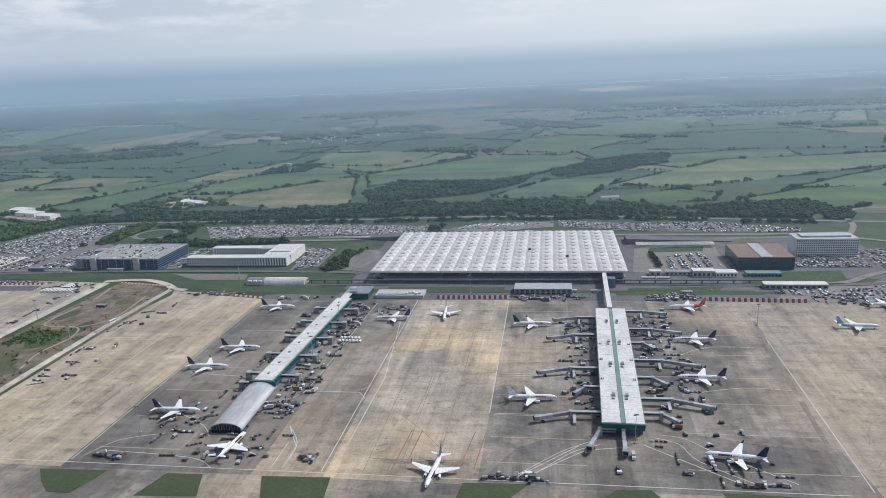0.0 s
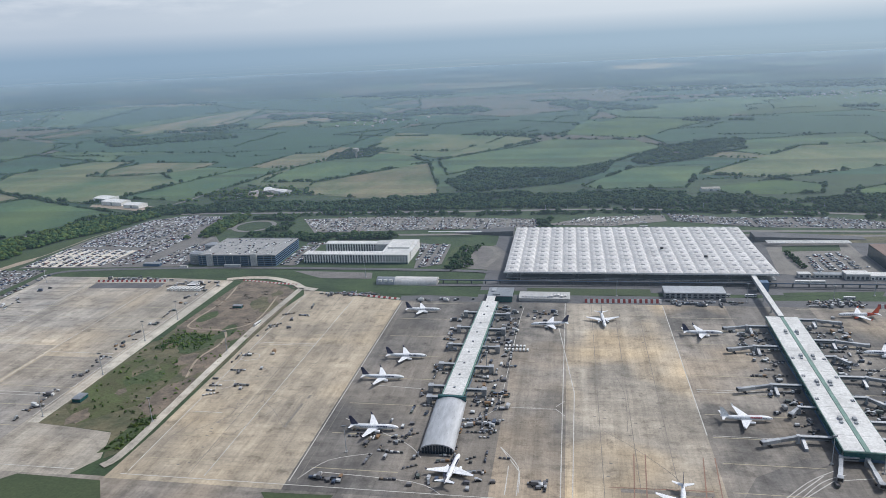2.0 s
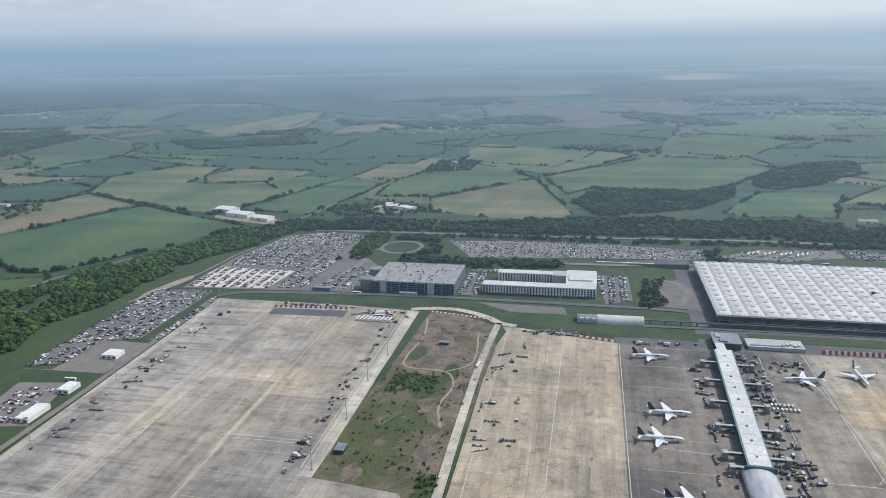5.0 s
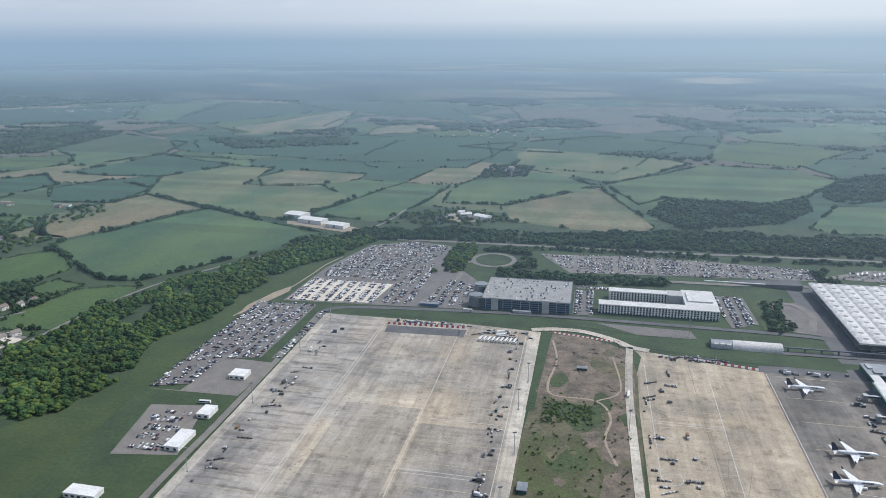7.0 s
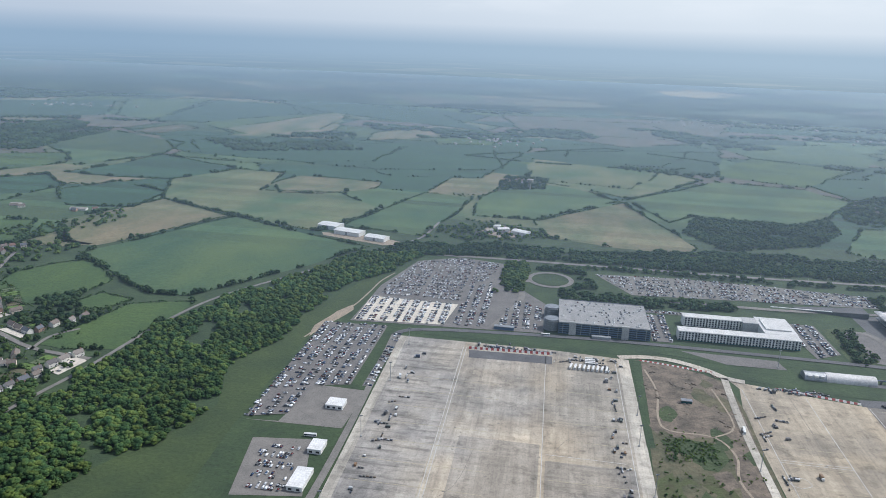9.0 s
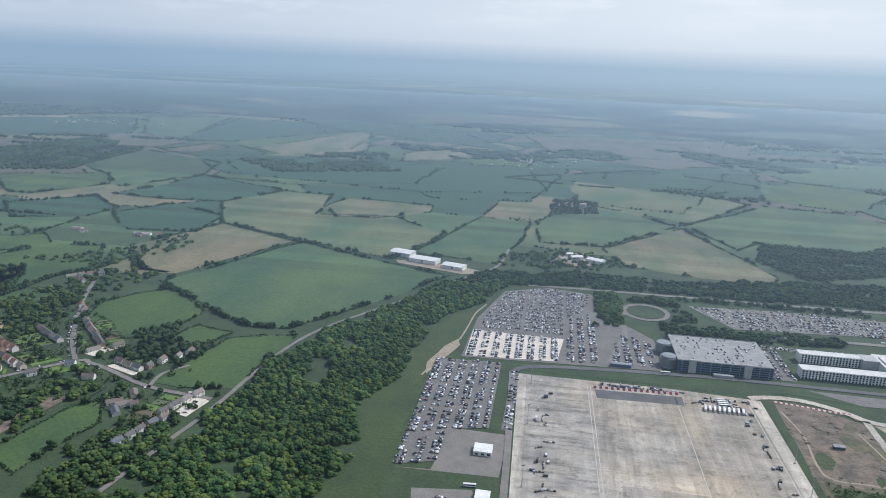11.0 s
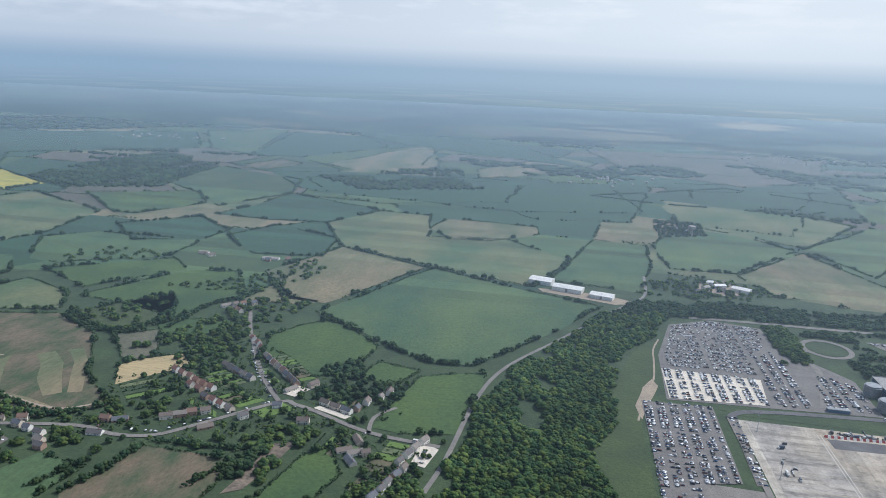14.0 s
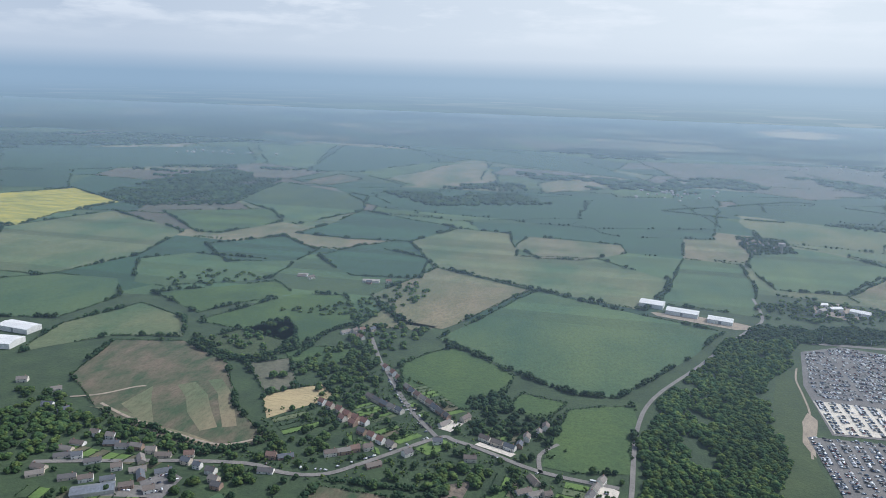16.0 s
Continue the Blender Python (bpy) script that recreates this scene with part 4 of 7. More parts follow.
lines("repair_strip", [[(-382, 482), (-381, 521)], [(-380, 530), (-379, 536)]], 2.2, TAR, "dark repair strip in the concrete", 0.287)
lines("road_marking", [smooth_line(p) for p in ([(-205, 760), (-208, 700), (-210, 600), (-212, 540), (-218, 520), (-235, 505)], [(-205, 530), (-165, 530)], [(-165, 530), (-158, 520)], [(-165, 534), (-158, 544)], [(-205, 470), (-190, 445), (-188, 415)], [(-330, 560), (-280, 556)], [(-335, 500), (-280, 470), (-262, 450)],
       [(70, 470), (85, 462), (95, 440), (130, 412)], [(75, 474), (90, 470), (110, 450), (150, 418)], [(30, 458), (10, 446), (-20, 412)], [(24, 462), (2, 446), (-28, 414)], [(-48, 570), (10, 570)], [(-48, 574), (10, 574)], [(-48, 500), (8, 500)], [(-330, 425), (-262, 420), (-240, 408)], [(-345, 415), (-330, 440), (-300, 452)],
       [(-478, 640), (-412, 640)], [(-478, 644), (-412, 644)], [(-478, 500), (-445, 500)], [(-470, 600), (-460, 606), (-464, 616), (-476, 614), (-478, 604), (-470, 600)], [(-472, 540), (-460, 546), (-462, 558), (-476, 554), (-472, 540)], [(100, 610), (140, 640), (190, 640)], [(100, 540), (150, 555), (190, 552)])], 0.65, WHITE_LINE, "thin white service road lines", 0.275)
boxes = Shape()
rb = random.Random(17)
for _ in range(150):
    x, y = rb.choice((-130, -105, -82, 215, 240, 270, 300, 330, -660, -700, -740, -780, -440)) + rb.uniform(-5, 5), rb.uniform(420, 760)
    boxes.face([(x - 1.1, y - 0.7, 0.29), (x + 1.1, y - 0.7, 0.29), (x + 1.1, y + 0.7, 0.29), (x - 1.1, y + 0.7, 0.29)])
tagged(boxes.obj("apron_fittings", TAR), "small dark pit covers in the concrete", "covers", kind="stuff")
lines("taxi_box", [[(-108, 470), (-112, 415), (-104, 415), (-100, 470)], [(-128, 428), (-60, 430)], [(-60, 470), (-66, 420), (-56, 420), (-52, 470)]], 0.8, RED_LINE, "faded red taxi box lines", 0.29)
lines("patched_concrete", [[(-120, 425), (-60, 426)]], 4.0, TAR, "dark patch across the taxi lane", 0.285)

# ---- car parks ----
car = Shape()
car.loft([[(x, y * w, z) for x, y in ((-2.15, -0.9), (2.15, -0.9), (2.15, 0.9), (-2.15, 0.9))] for z, w in ((0.25, 1.0), (0.85, 1.0))])
car.loft([[(-1.7, -0.85, 0.85), (1.0, -0.85, 0.85), (1.0, 0.85, 0.85), (-1.7, 0.85, 0.85)], [(-1.35, -0.7, 1.45), (0.35, -0.7, 1.45), (0.35, 0.7, 1.45), (-1.35, 0.7, 1.45)]])
parked = []


def fill_lot(poly, rows="x", fill=0.85, pitch=2.7, aisle=16.5, base=0.6, seed=1):
    r = random.Random(seed)
    xs, ys = [p[0] for p in poly], [p[1] for p in poly]
    lo, hi = ((min(xs), min(ys)), (max(xs), max(ys)))
    along_lo, along_hi, cross_lo, cross_hi = (lo[0], hi[0], lo[1], hi[1]) if rows == "x" else (lo[1], hi[1], lo[0], hi[0])
    c = cross_lo + 4
    while c < cross_hi:
        for side in (0.0, 5.2):
            a = along_lo + 2
            while a < along_hi:
                p = (a, c + side) if rows == "x" else (c + side, a)
                thin = fill * (0.75 + 0.5 * noise.noise((p[0] * 0.02, p[1] * 0.02, seed)))
                if inside(p, poly) and int((a - along_lo) / 62) * 62 + 57 > a - along_lo and r.random() < thin:
                    turn = math.pi / 2 if rows == "x" else 0.0
                    parked.append((0, p[0] + r.uniform(-0.2, 0.2), p[1] + r.uniform(-0.3, 0.3), gz(*p) + base, turn + (math.pi if r.random() < 0.4 else 0) + r.uniform(-0.04, 0.04), r.uniform(0.95, 1.12)))
                a += pitch
        c += aisle


LOTS = [
    ([(-948, 990), (-948, 1040), (-921, 1165), (-856, 1205), (-785, 1187), (-792, 1110), (-822, 1060), (-826, 990)], LOT, "x", 0.97),
    ([(-958, 885), (-958, 980), (-828, 975), (-837, 894)], LOT_LIGHT, "y", 0.95),
    ([(-826, 896), (-818, 1060), (-790, 1085), (-776, 985), (-786, 900)], LOT, "y", 0.9),
    ([(-765, 905), (-750, 1020), (-705, 985), (-712, 905)], LOT, "y", 0.85),
    ([(-994, 868), (-908, 872), (-908, 700), (-945, 690), (-952, 625), (-990, 612)], LOT, "y", 0.72),
    ([(-625, 1174), (-486, 1186), (-350, 1182), (-195, 1165), (-207, 1112), (-400, 1098), (-572, 1082)], ROADM, "x", 0.8),
    ([(-195, 1130), (-120, 1180), (0, 1190), (0, 1150), (-90, 1120)], ROADM, "x", 0.35),
    ([(5, 1200), (113, 1170), (240, 1172), (375, 1120), (365, 1095), (135, 1110), (10, 1150)], LOT, "x", 0.9),
    ([(145, 894), (151, 962), (197, 977), (212, 911)], ROADM, "y", 1.0),
    ([(398, 886), (398, 985), (560, 1005), (560, 890)], LOT, "x", 0.85),
    ([(312, 935), (395, 940), (392, 958), (312, 955)], LOT, "x", 0.9),
    ([(-562, 905), (-562, 1000), (-534, 1003), (-536, 905)], LOT, "y", 0.9),
    ([(-363, 896), (-376, 1014), (-330, 1014), (-328, 916)], LOT, "y", 0.95),
    ([(-206, 1280), (-192, 1341), (-105, 1379), (-139, 1293)], ROADM, "x", 0.9),
    ([(-560, 1010), (-370, 1010), (-370, 1022), (-560, 1022)], LOT, "x", 0.8),
    ([(-895, 700), (-893, 850), (-884, 850), (-885, 700)], LOT, "y", 0.6),
    ([(-940, 500), (-952, 565), (-918, 570), (-905, 505)], ROADM, "x", 0.6),
    ([(246, 798), (252, 816), (304, 818), (300, 790)], ROADM, "y", 0.9),
    ([(305, 775), (318, 812), (400, 840), (420, 790), (380, 775)], ROADM, "x", 0.75),
    ([(296, 905), (302, 932), (392, 934), (392, 906)], LOT, "x", 0.95),
]
plot("car_park", [(-962, 880), (-957, 1030), (-926, 1170), (-856, 1211), (-779, 1192), (-772, 1110), (-700, 1005), (-703, 897), (-830, 888)], 0.44, LOT, "grey asphalt long-stay car park", "car park")
for i, (poly, m, rows, fill) in enumerate(LOTS):
    tagged(drape(Shape(), poly, 0.5).obj("car_park", m), "asphalt car park filled with parked cars", "car park", kind="structure")
    fill_lot(poly, rows, fill, aisle=15.8 if i < 3 else 15.5, seed=i)
scatter("parked_cars", [car], parked, [CARS], "rows of parked cars in many colours", "cars")

# ---- trees ----
def ico(r, jitter, rg, squash=0.85):
    p = (1 + 5 ** 0.5) / 2
    v = [(-1, p, 0), (1, p, 0), (-1, -p, 0), (1, -p, 0), (0, -1, p), (0, 1, p), (0, -1, -p), (0, 1, -p), (p, 0, -1), (p, 0, 1), (-p, 0, -1), (-p, 0, 1)]
    f = [(0, 11, 5), (0, 5, 1), (0, 1, 7), (0, 7, 10), (0, 10, 11), (1, 5, 9), (5, 11, 4), (11, 10, 2), (10, 7, 6), (7, 1, 8), (3, 9, 4), (3, 4, 2), (3, 2, 6), (3, 6, 8), (3, 8, 9), (4, 9, 5), (2, 4, 11), (6, 2, 10), (8, 6, 7), (9, 8, 1)]
    s = r / (1 + p * p) ** 0.5
    return [tuple(c * s * rg.uniform(1 - jitter, 1 + jitter) * (squash if k == 2 else 1) for k, c in enumerate(q)) for q in v], f


def crown(rg, clumps, radius, height, base, lump=(0.34, 0.52)):
    """An uneven crown out of leafy clumps of many sizes."""
    sh = Shape()
    for i in range(clumps):
        a, u = rg.uniform(0, math.tau), (i + 0.5) / clumps
        a = i * 2.4 + rg.uniform(-0.5, 0.5)
        zz = base + (height - base) * (0.25 + 0.55 * u)
        reach = radius * 0.78 * math.sqrt(max(0.0, 1 - u * u)) * rg.uniform(0.7, 1.05)
        r = radius * rg.uniform(*lump)
        v, f = ico(r, 0.2, rg)
        b = len(sh.v)
        cx, cy = math.cos(a) * reach, math.sin(a) * reach
        sh.v += [(x + cx, y + cy, z + zz) for x, y, z in v]
        sh.f += [tuple(b + k for k in q) for q in f]
        sh.k += [0] * len(f)
    return sh


rt = random.Random(11)
CROWNS = [crown(rt, 14, 5.0, 10.0, 0.5, (0.37, 0.54)) for _ in range(6)]
SMALL = [crown(rt, 8, 5.2, 9.5, 0.5) for _ in range(6)]
FAR_TREE = [crown(rt, 2, 4.6, 8.5, 0.0, (0.6, 0.9)) for _ in range(6)]
FAR_CLUMP = [crown(rt, 1, 3.0, 3.4, 0.0, (0.8, 1.0)) for _ in range(5)]
BUSH = [crown(rt, 3, 2.2, 3.4, 0.0) for _ in range(5)]


def wood(name, poly, step, templates, material, label, size=(0.8, 1.3), seed=1):
    r = random.Random(seed)
    xs, ys = [p[0] for p in poly], [p[1] for p in poly]
    out, y = [], min(ys)
    while y < max(ys):
        x = min(xs)
        while x < max(xs):
            p = (x + r.uniform(-0.5, 0.5) * step, y + r.uniform(-0.5, 0.5) * step)
            gap = noise.noise((p[0] * 0.02, p[1] * 0.02, 5.0))
            if inside(p, poly) and gap > -0.42:
                s = r.uniform(*size) * (1 + 0.3 * noise.noise((p[0] * 0.03, p[1] * 0.03, 1.0)))
                out.append((r.randrange(len(templates)), p[0], p[1], gz(*p) - 0.5, r.uniform(0, 6.28), (s, s * r.uniform(0.55, 0.9))))
            x += step
        y += step
    if out:
        scatter(name, templates, out, [material], label, "trees", smooth=True)


mounds, bushes = [], []
for _ in range(60):
    p = (rt.uniform(-588, -494), rt.uniform(680, 828))
    mounds.append((rt.randrange(5), p[0], p[1], -0.3, rt.uniform(0, 6.28), (rt.uniform(0.5, 2.4), rt.uniform(0.15, 0.5))))
scatter("earth_heaps", BUSH, mounds, [DIRT], "heaps of bare earth and rubble", "heaps")
for _ in range(430):
    k = rt.random() * 0.8
    p = (rt.uniform(-582, -534), rt.uniform(620, 660)) if k < 0.35 else (rt.uniform(-514, -497), rt.uniform(436, 490)) if k < 0.5 else (rt.uniform(-592, -496), rt.uniform(480, 680))
    bushes.append((rt.randrange(5), p[0], p[1], 0.0, rt.uniform(0, 6.28), rt.uniform(0.35, 1.0)))
scatter("scrub_bushes", BUSH, bushes, [LEAF], "scrubby bushes on the waste ground", "bushes")
W1 = wavy([(-1206, 600), (-1198, 700), (-1184, 826), (-1157, 930), (-1090, 1055), (-1020, 1190), (-924, 1203), (-958, 1108), (-1012, 1000), (-1036, 880), (-1034, 800), (-1058, 720), (-1029, 627), (-1045, 570), (-1085, 480), (-1110, 430), (-1225, 430), (-1218, 520)], 14, 25)
wood("woodland", W1, 6.9, CROWNS, LEAF_WOOD, "dense green deciduous wood beside the meadow", (0.55, 1.3), seed=2)
plot("clearing", [(-1100, 650), (-1126, 690), (-1072, 745), (-1066, 700)], 0.6, FIELD["bright"], "small grassy clearing in the wood", "grass", 6)
W2 = wavy([(-1024, 1192), (-975, 1285), (-745, 1320), (-583, 1310), (-373, 1385), (-197, 1370), (12, 1395), (220, 1290), (226, 1262), (0, 1285), (-197, 1260), (-356, 1250), (-583, 1240), (-745, 1246), (-830, 1232), (-924, 1206)], 16, 30)
wood("tree_belt", W2, 8.5, SMALL, LEAF_DARK, "dark belt of trees behind the car parks", seed=3)
for i, (poly, step, tm, mt, lab) in enumerate([
    ([(-427, 1539), (-364, 1723), (-155, 1697), (-46, 1793), (-87, 1614), (-169, 1483), (-373, 1395)], 10, SMALL, LEAF_DARK, "dark wood on the hillside"),
    ([(-7, 1802), (41, 1973), (203, 2182), (351, 2231), (317, 2008), (119, 1796), (33, 1732)], 11, SMALL, LEAF_DARK, "long dark wood between fields"),
    ([(-3000, 2180), (-2763, 2769), (-2551, 2765), (-2460, 2203), (-2715, 2000)], 13, FAR_TREE, LEAF_DARK, "large distant wood beyond the rape field"),
    ([(-1862, 946), (-1764, 1086), (-1691, 960), (-1743, 890)], 21, SMALL, LEAF, "loose scrub trees among fields"),
    ([(226, 1291), (439, 1357), (493, 1243), (468, 1177), (304, 1210)], 9, SMALL, LEAF_DARK, "dark copse beside the main road"),
    ([(-960, 1330), (-940, 1420), (-850, 1480), (-760, 1480), (-690, 1400), (-760, 1350), (-880, 1330)], 15, SMALL, LEAF, "loose trees round the farm"),
    ([(-860, 1930), (-850, 2180), (-720, 2180), (-720, 1990)], 12, SMALL, LEAF_DARK, "dark copse round the water tower"),
    ([(-780, 1040), (-775, 1170), (-745, 1190), (-735, 1160), (-745, 1090)], 8, SMALL, LEAF, "trees beside the roundabout"),
    ([(-765, 1040), (-780, 1110), (-775, 1205), (-740, 1205), (-742, 1100), (-735, 1060)], 8, SMALL, LEAF, "trees between car park and roundabout"),
    ([(-735, 1175), (-700, 1200), (-640, 1200), (-640, 1165), (-690, 1170)], 9, SMALL, LEAF_DARK, "trees behind the roundabout"),
    ([(-655, 1085), (-650, 1150), (-632, 1160), (-625, 1090)], 9, SMALL, LEAF_DARK, "trees beside the roundabout"),
    ([(-640, 1192), (-400, 1196), (-200, 1196), (40, 1206), (200, 1186), (400, 1142), (420, 1160), (200, 1204), (40, 1222), (-200, 1214), (-400, 1212), (-640, 1210)], 10, SMALL, LEAF_DARK, "line of trees between car park and main road"),
    ([(-900, 1226), (-580, 1234), (-350, 1238), (-100, 1248), (150, 1228), (420, 1184), (430, 1200), (150, 1262), (-100, 1284), (-350, 1262), (-580, 1250), (-900, 1240)], 10, SMALL, LEAF_DARK, "line of trees behind the main road"),
    ([(-210, 1100), (-200, 1150), (-180, 1150), (-185, 1095)], 9, SMALL, LEAF_DARK, "small trees beside the car park"),
    ([(-680, 1020), (-680, 1075), (-560, 1068), (-430, 1075), (-430, 1040), (-560, 1030)], 9, SMALL, LEAF_DARK, "planted trees behind the car park building"),
    ([(-1660, 960), (-1600, 1100), (-1520, 1100), (-1545, 985), (-1570, 900), (-1680, 850)], 18, CROWNS, LEAF, "loose trees at the village edge"),
    ([(-1620, 860), (-1560, 900), (-1510, 855), (-1545, 800), (-1600, 810)], 15, CROWNS, LEAF, "garden trees north of the village"),
    ([(-1800, 1120), (-1650, 1240), (-1620, 1380), (-1560, 1350), (-1570, 1240), (-1640, 1110)], 17, SMALL, LEAF, "wooded lane among the fields"),
    ([(-2110, 1210), (-2080, 1330), (-1890, 1330), (-1900, 1300), (-2040, 1170)], 26, SMALL, LEAF, "loose hedgerow trees"),
    ([(-1290, 500), (-1290, 600), (-1240, 640), (-1218, 600), (-1225, 470)], 9, SMALL, LEAF, "trees beside the country road"),
    ([(-1425, 655), (-1400, 700), (-1345, 690), (-1365, 655)], 11, CROWNS, LEAF, "trees south of the village road"),
    ([(-1950, 690), (-1800, 690), (-1670, 640), (-1700, 640), (-1950, 640)], 12, CROWNS, LEAF, "trees round the western houses"),
    ([(-1400, 770), (-1360, 830), (-1300, 810), (-1310, 760), (-1370, 765)], 12, CROWNS, LEAF_DARK, "large dark garden trees"),
    ([(-1664, 651), (-1616, 701), (-1567, 725), (-1535, 705), (-1540, 665), (-1585, 655), (-1615, 650), (-1649, 640)], 15, CROWNS, LEAF, "garden trees between village and ploughed field"),
    ([(-1631, 632), (-1604, 632), (-1570, 601), (-1601, 595)], 11, CROWNS, LEAF, "tall trees beside the village road"),
    ([(-1663, 577), (-1636, 590), (-1600, 545), (-1631, 531)], 13, CROWNS, LEAF, "trees beside the western gardens"),
    ([(-1408, 646), (-1404, 664), (-1361, 698), (-1350, 678), (-1374, 615), (-1366, 577), (-1380, 573), (-1386, 625)], 10, CROWNS, LEAF, "tree line below the village"),
    ([(-1410, 850), (-1372, 905), (-1345, 830), (-1380, 812)], 10, CROWNS, LEAF_DARK, "dark trees at the field corner"),
    ([(-1662, 899), (-1619, 912), (-1573, 971), (-1560, 960), (-1550, 860), (-1585, 850)], 12, CROWNS, LEAF, "trees along the northern lane"),
    ([(-1930, 650), (-1884, 686), (-1822, 625), (-1822, 560), (-1850, 545)], 12, CROWNS, LEAF, "trees round the western meadow"),
    ([(-1990, 720), (-1945, 746), (-1840, 690), (-1830, 670), (-1930, 690)], 14, CROWNS, LEAF, "tree belt along the western meadow"),
    ([(-1415, 600), (-1400, 645), (-1375, 640), (-1395, 580)], 10, CROWNS, LEAF_DARK, "large dark trees in the village"),
]):
    wood("copse", wavy(poly, 12, 30), step, tm, mt, lab, seed=20 + i)

# hedges with their trees
hedge, hedge_far, far_trees = [], [], []
rh = random.Random(8)
done = set()
for key, poly in FIELDS + FAR_FIELDS:
    pts = wavy(poly, 9 if (key, poly) in FIELDS else 22)
    ring = pts + [pts[0]]
    for x, y, a in along(ring, 4.4 if (key, poly) in FIELDS else 14.0):
        if y > 2300:
            if noise.noise((x * 0.006, y * 0.006, 7.0)) > -0.1:
                far_trees.append((rh.randrange(6), x + rh.uniform(-3, 3), y + rh.uniform(-3, 3), gz(x, y) - 0.4, rh.uniform(0, 6.28), (rh.uniform(0.7, 1.3), rh.uniform(0.4, 0.9))))
            continue
        cell = (round(x / 5), round(y / 5))
        if cell in done or noise.noise((x * 0.012, y * 0.012, 7.0)) < -0.28:
            continue
        done.add(cell)
        hedge.append((rh.randrange(5), x + rh.uniform(-1, 1), y + rh.uniform(-1, 1), gz(x, y) - 0.2, rh.uniform(0, 6.28), rh.uniform(0.7, 1.45) * (1.0 if y < 1250 else 1.2)))
        if rh.random() < 0.75 * max(0.0, 0.35 + 1.6 * noise.noise((x * 0.02, y * 0.02, 3.0))):
            hedge_far.append((rh.randrange(6), x, y, gz(x, y) - 0.4, rh.uniform(0, 6.28), rh.uniform(0.6, 1.15)))
for a, b in far_edges:
    if rh.random() < 0.25:
        continue
    for x, y, t in along([a, b], 13.0 if a[1] < 3600 else 24.0):
        if mapped((x, y)) or y > 7000 or y < 1450 or (y < 1500 and -1250 < x < 700):
            continue
        if noise.noise((x * 0.008, y * 0.008, 2.0)) > -0.15:
            far_trees.append((rh.randrange(6), x + rh.uniform(-2, 2), y + rh.uniform(-2, 2), gz(x, y) - 0.4, rh.uniform(0, 6.28), (rh.uniform(0.6, 1.3) * (1 if y < 3600 else 1.3), rh.uniform(0.3, 0.9))))
for line, spread in (([(133, 972), (134, 909)], 5.0), ([(-310, 890), (-290, 910), (-297, 950), (-288, 1010)], 9.0), ([(-316, 895), (-305, 1000)], 9.0), ([(-1512, 632), (-1460, 634), (-1416, 637)], 3.0), ([(-1439, 564), (-1408, 631)], 3.5), ([(-1555, 586), (-1563, 566), (-1578, 530)], 4.0), ([(-1801, 690), (-1754, 684), (-1686, 660), (-1650, 655)], 4.0), ([(-1871, 967), (-1820, 930), (-1766, 896), (-1700, 950)], 6.0), ([(-1682, 933), (-1676, 1045), (-1630, 1112)], 5.0)):
    for x, y, t in along(line, 2.6):
        hedge.append((rh.randrange(5), x + rh.gauss(0, spread * 0.5), y + rh.gauss(0, spread * 0.5), gz(x, y) - 0.2, rh.uniform(0, 6.28), rh.uniform(1.1, 2.1)))
        if rh.random() < 0.16:
            hedge_far.append((rh.randrange(6), x, y, gz(x, y) - 0.4, rh.uniform(0, 6.28), rh.uniform(0.6, 1.0)))
scatter("hedges", BUSH, hedge, [LEAF_DARK], "dark green field hedges", "hedge", smooth=True)
scatter("hedgerow_trees", SMALL, hedge_far, [LEAF_DARK], "scattered hedgerow trees between the fields", "trees", smooth=True)
scatter("far_hedgerows", FAR_TREE, far_trees, [LEAF_DARK], "dark hedgerow trees of the far fields", "trees", smooth=True)
far_woods = []
FAR_WOODS = [
    [(-5171, 4020), (-3850, 5043), (-3445, 4329), (-4037, 3652), (-4598, 3423)],
    [(-2968, 2167), (-3006, 2447), (-2927, 2960), (-2555, 2760), (-2581, 2465), (-2458, 2155), (-2661, 2043)],
    [(-942, 3410), (-643, 3579), (-523, 3307), (-842, 3015)],
    [(-1481, 4864), (-931, 4818), (-866, 4321), (-1415, 4215)],
    [(-6029, 4914), (-5226, 6041), (-4114, 6363), (-4616, 5105), (-5538, 4402)],
    [(-3914, 7766), (-2891, 10329), (-2399, 9056), (-3314, 7081)],
    [(-2058, 2602), (-1563, 2717), (-1417, 2540), (-1816, 2361)],
    [(-5729, 6743), (-3843, 6191), (-3196, 5213), (-4274, 5011)],
    [(-384, 3862), (10, 3582), (204, 3193), (-40, 3091)],
    [(1081, 4636), (1926, 4521), (1733, 4062), (993, 4125)],
    [(-1631, 3392), (-891, 3268), (-775, 3026), (-1400, 3015)],
    [(86, 4673), (811, 4828), (767, 4369), (143, 4263)],
]
for poly in FAR_WOODS:
    xs, ys = [p[0] for p in poly], [p[1] for p in poly]
    step = 13.0 if min(ys) < 3000 else 30.0
    for _ in range(int((max(xs) - min(xs)) * (max(ys) - min(ys)) / step ** 2)):
        p = (rh.uniform(min(xs), max(xs)), rh.uniform(min(ys), max(ys)))
        if inside(p, poly) and p[1] < 8500 and noise.noise((p[0] * 0.004, p[1] * 0.004, 6.0)) > -0.3:
            far_woods.append((rh.randrange(5), p[0], p[1], gz(*p) - 0.4, rh.uniform(0, 6.28), (step * rh.uniform(0.24, 0.38), rh.uniform(2.0, 3.2))))
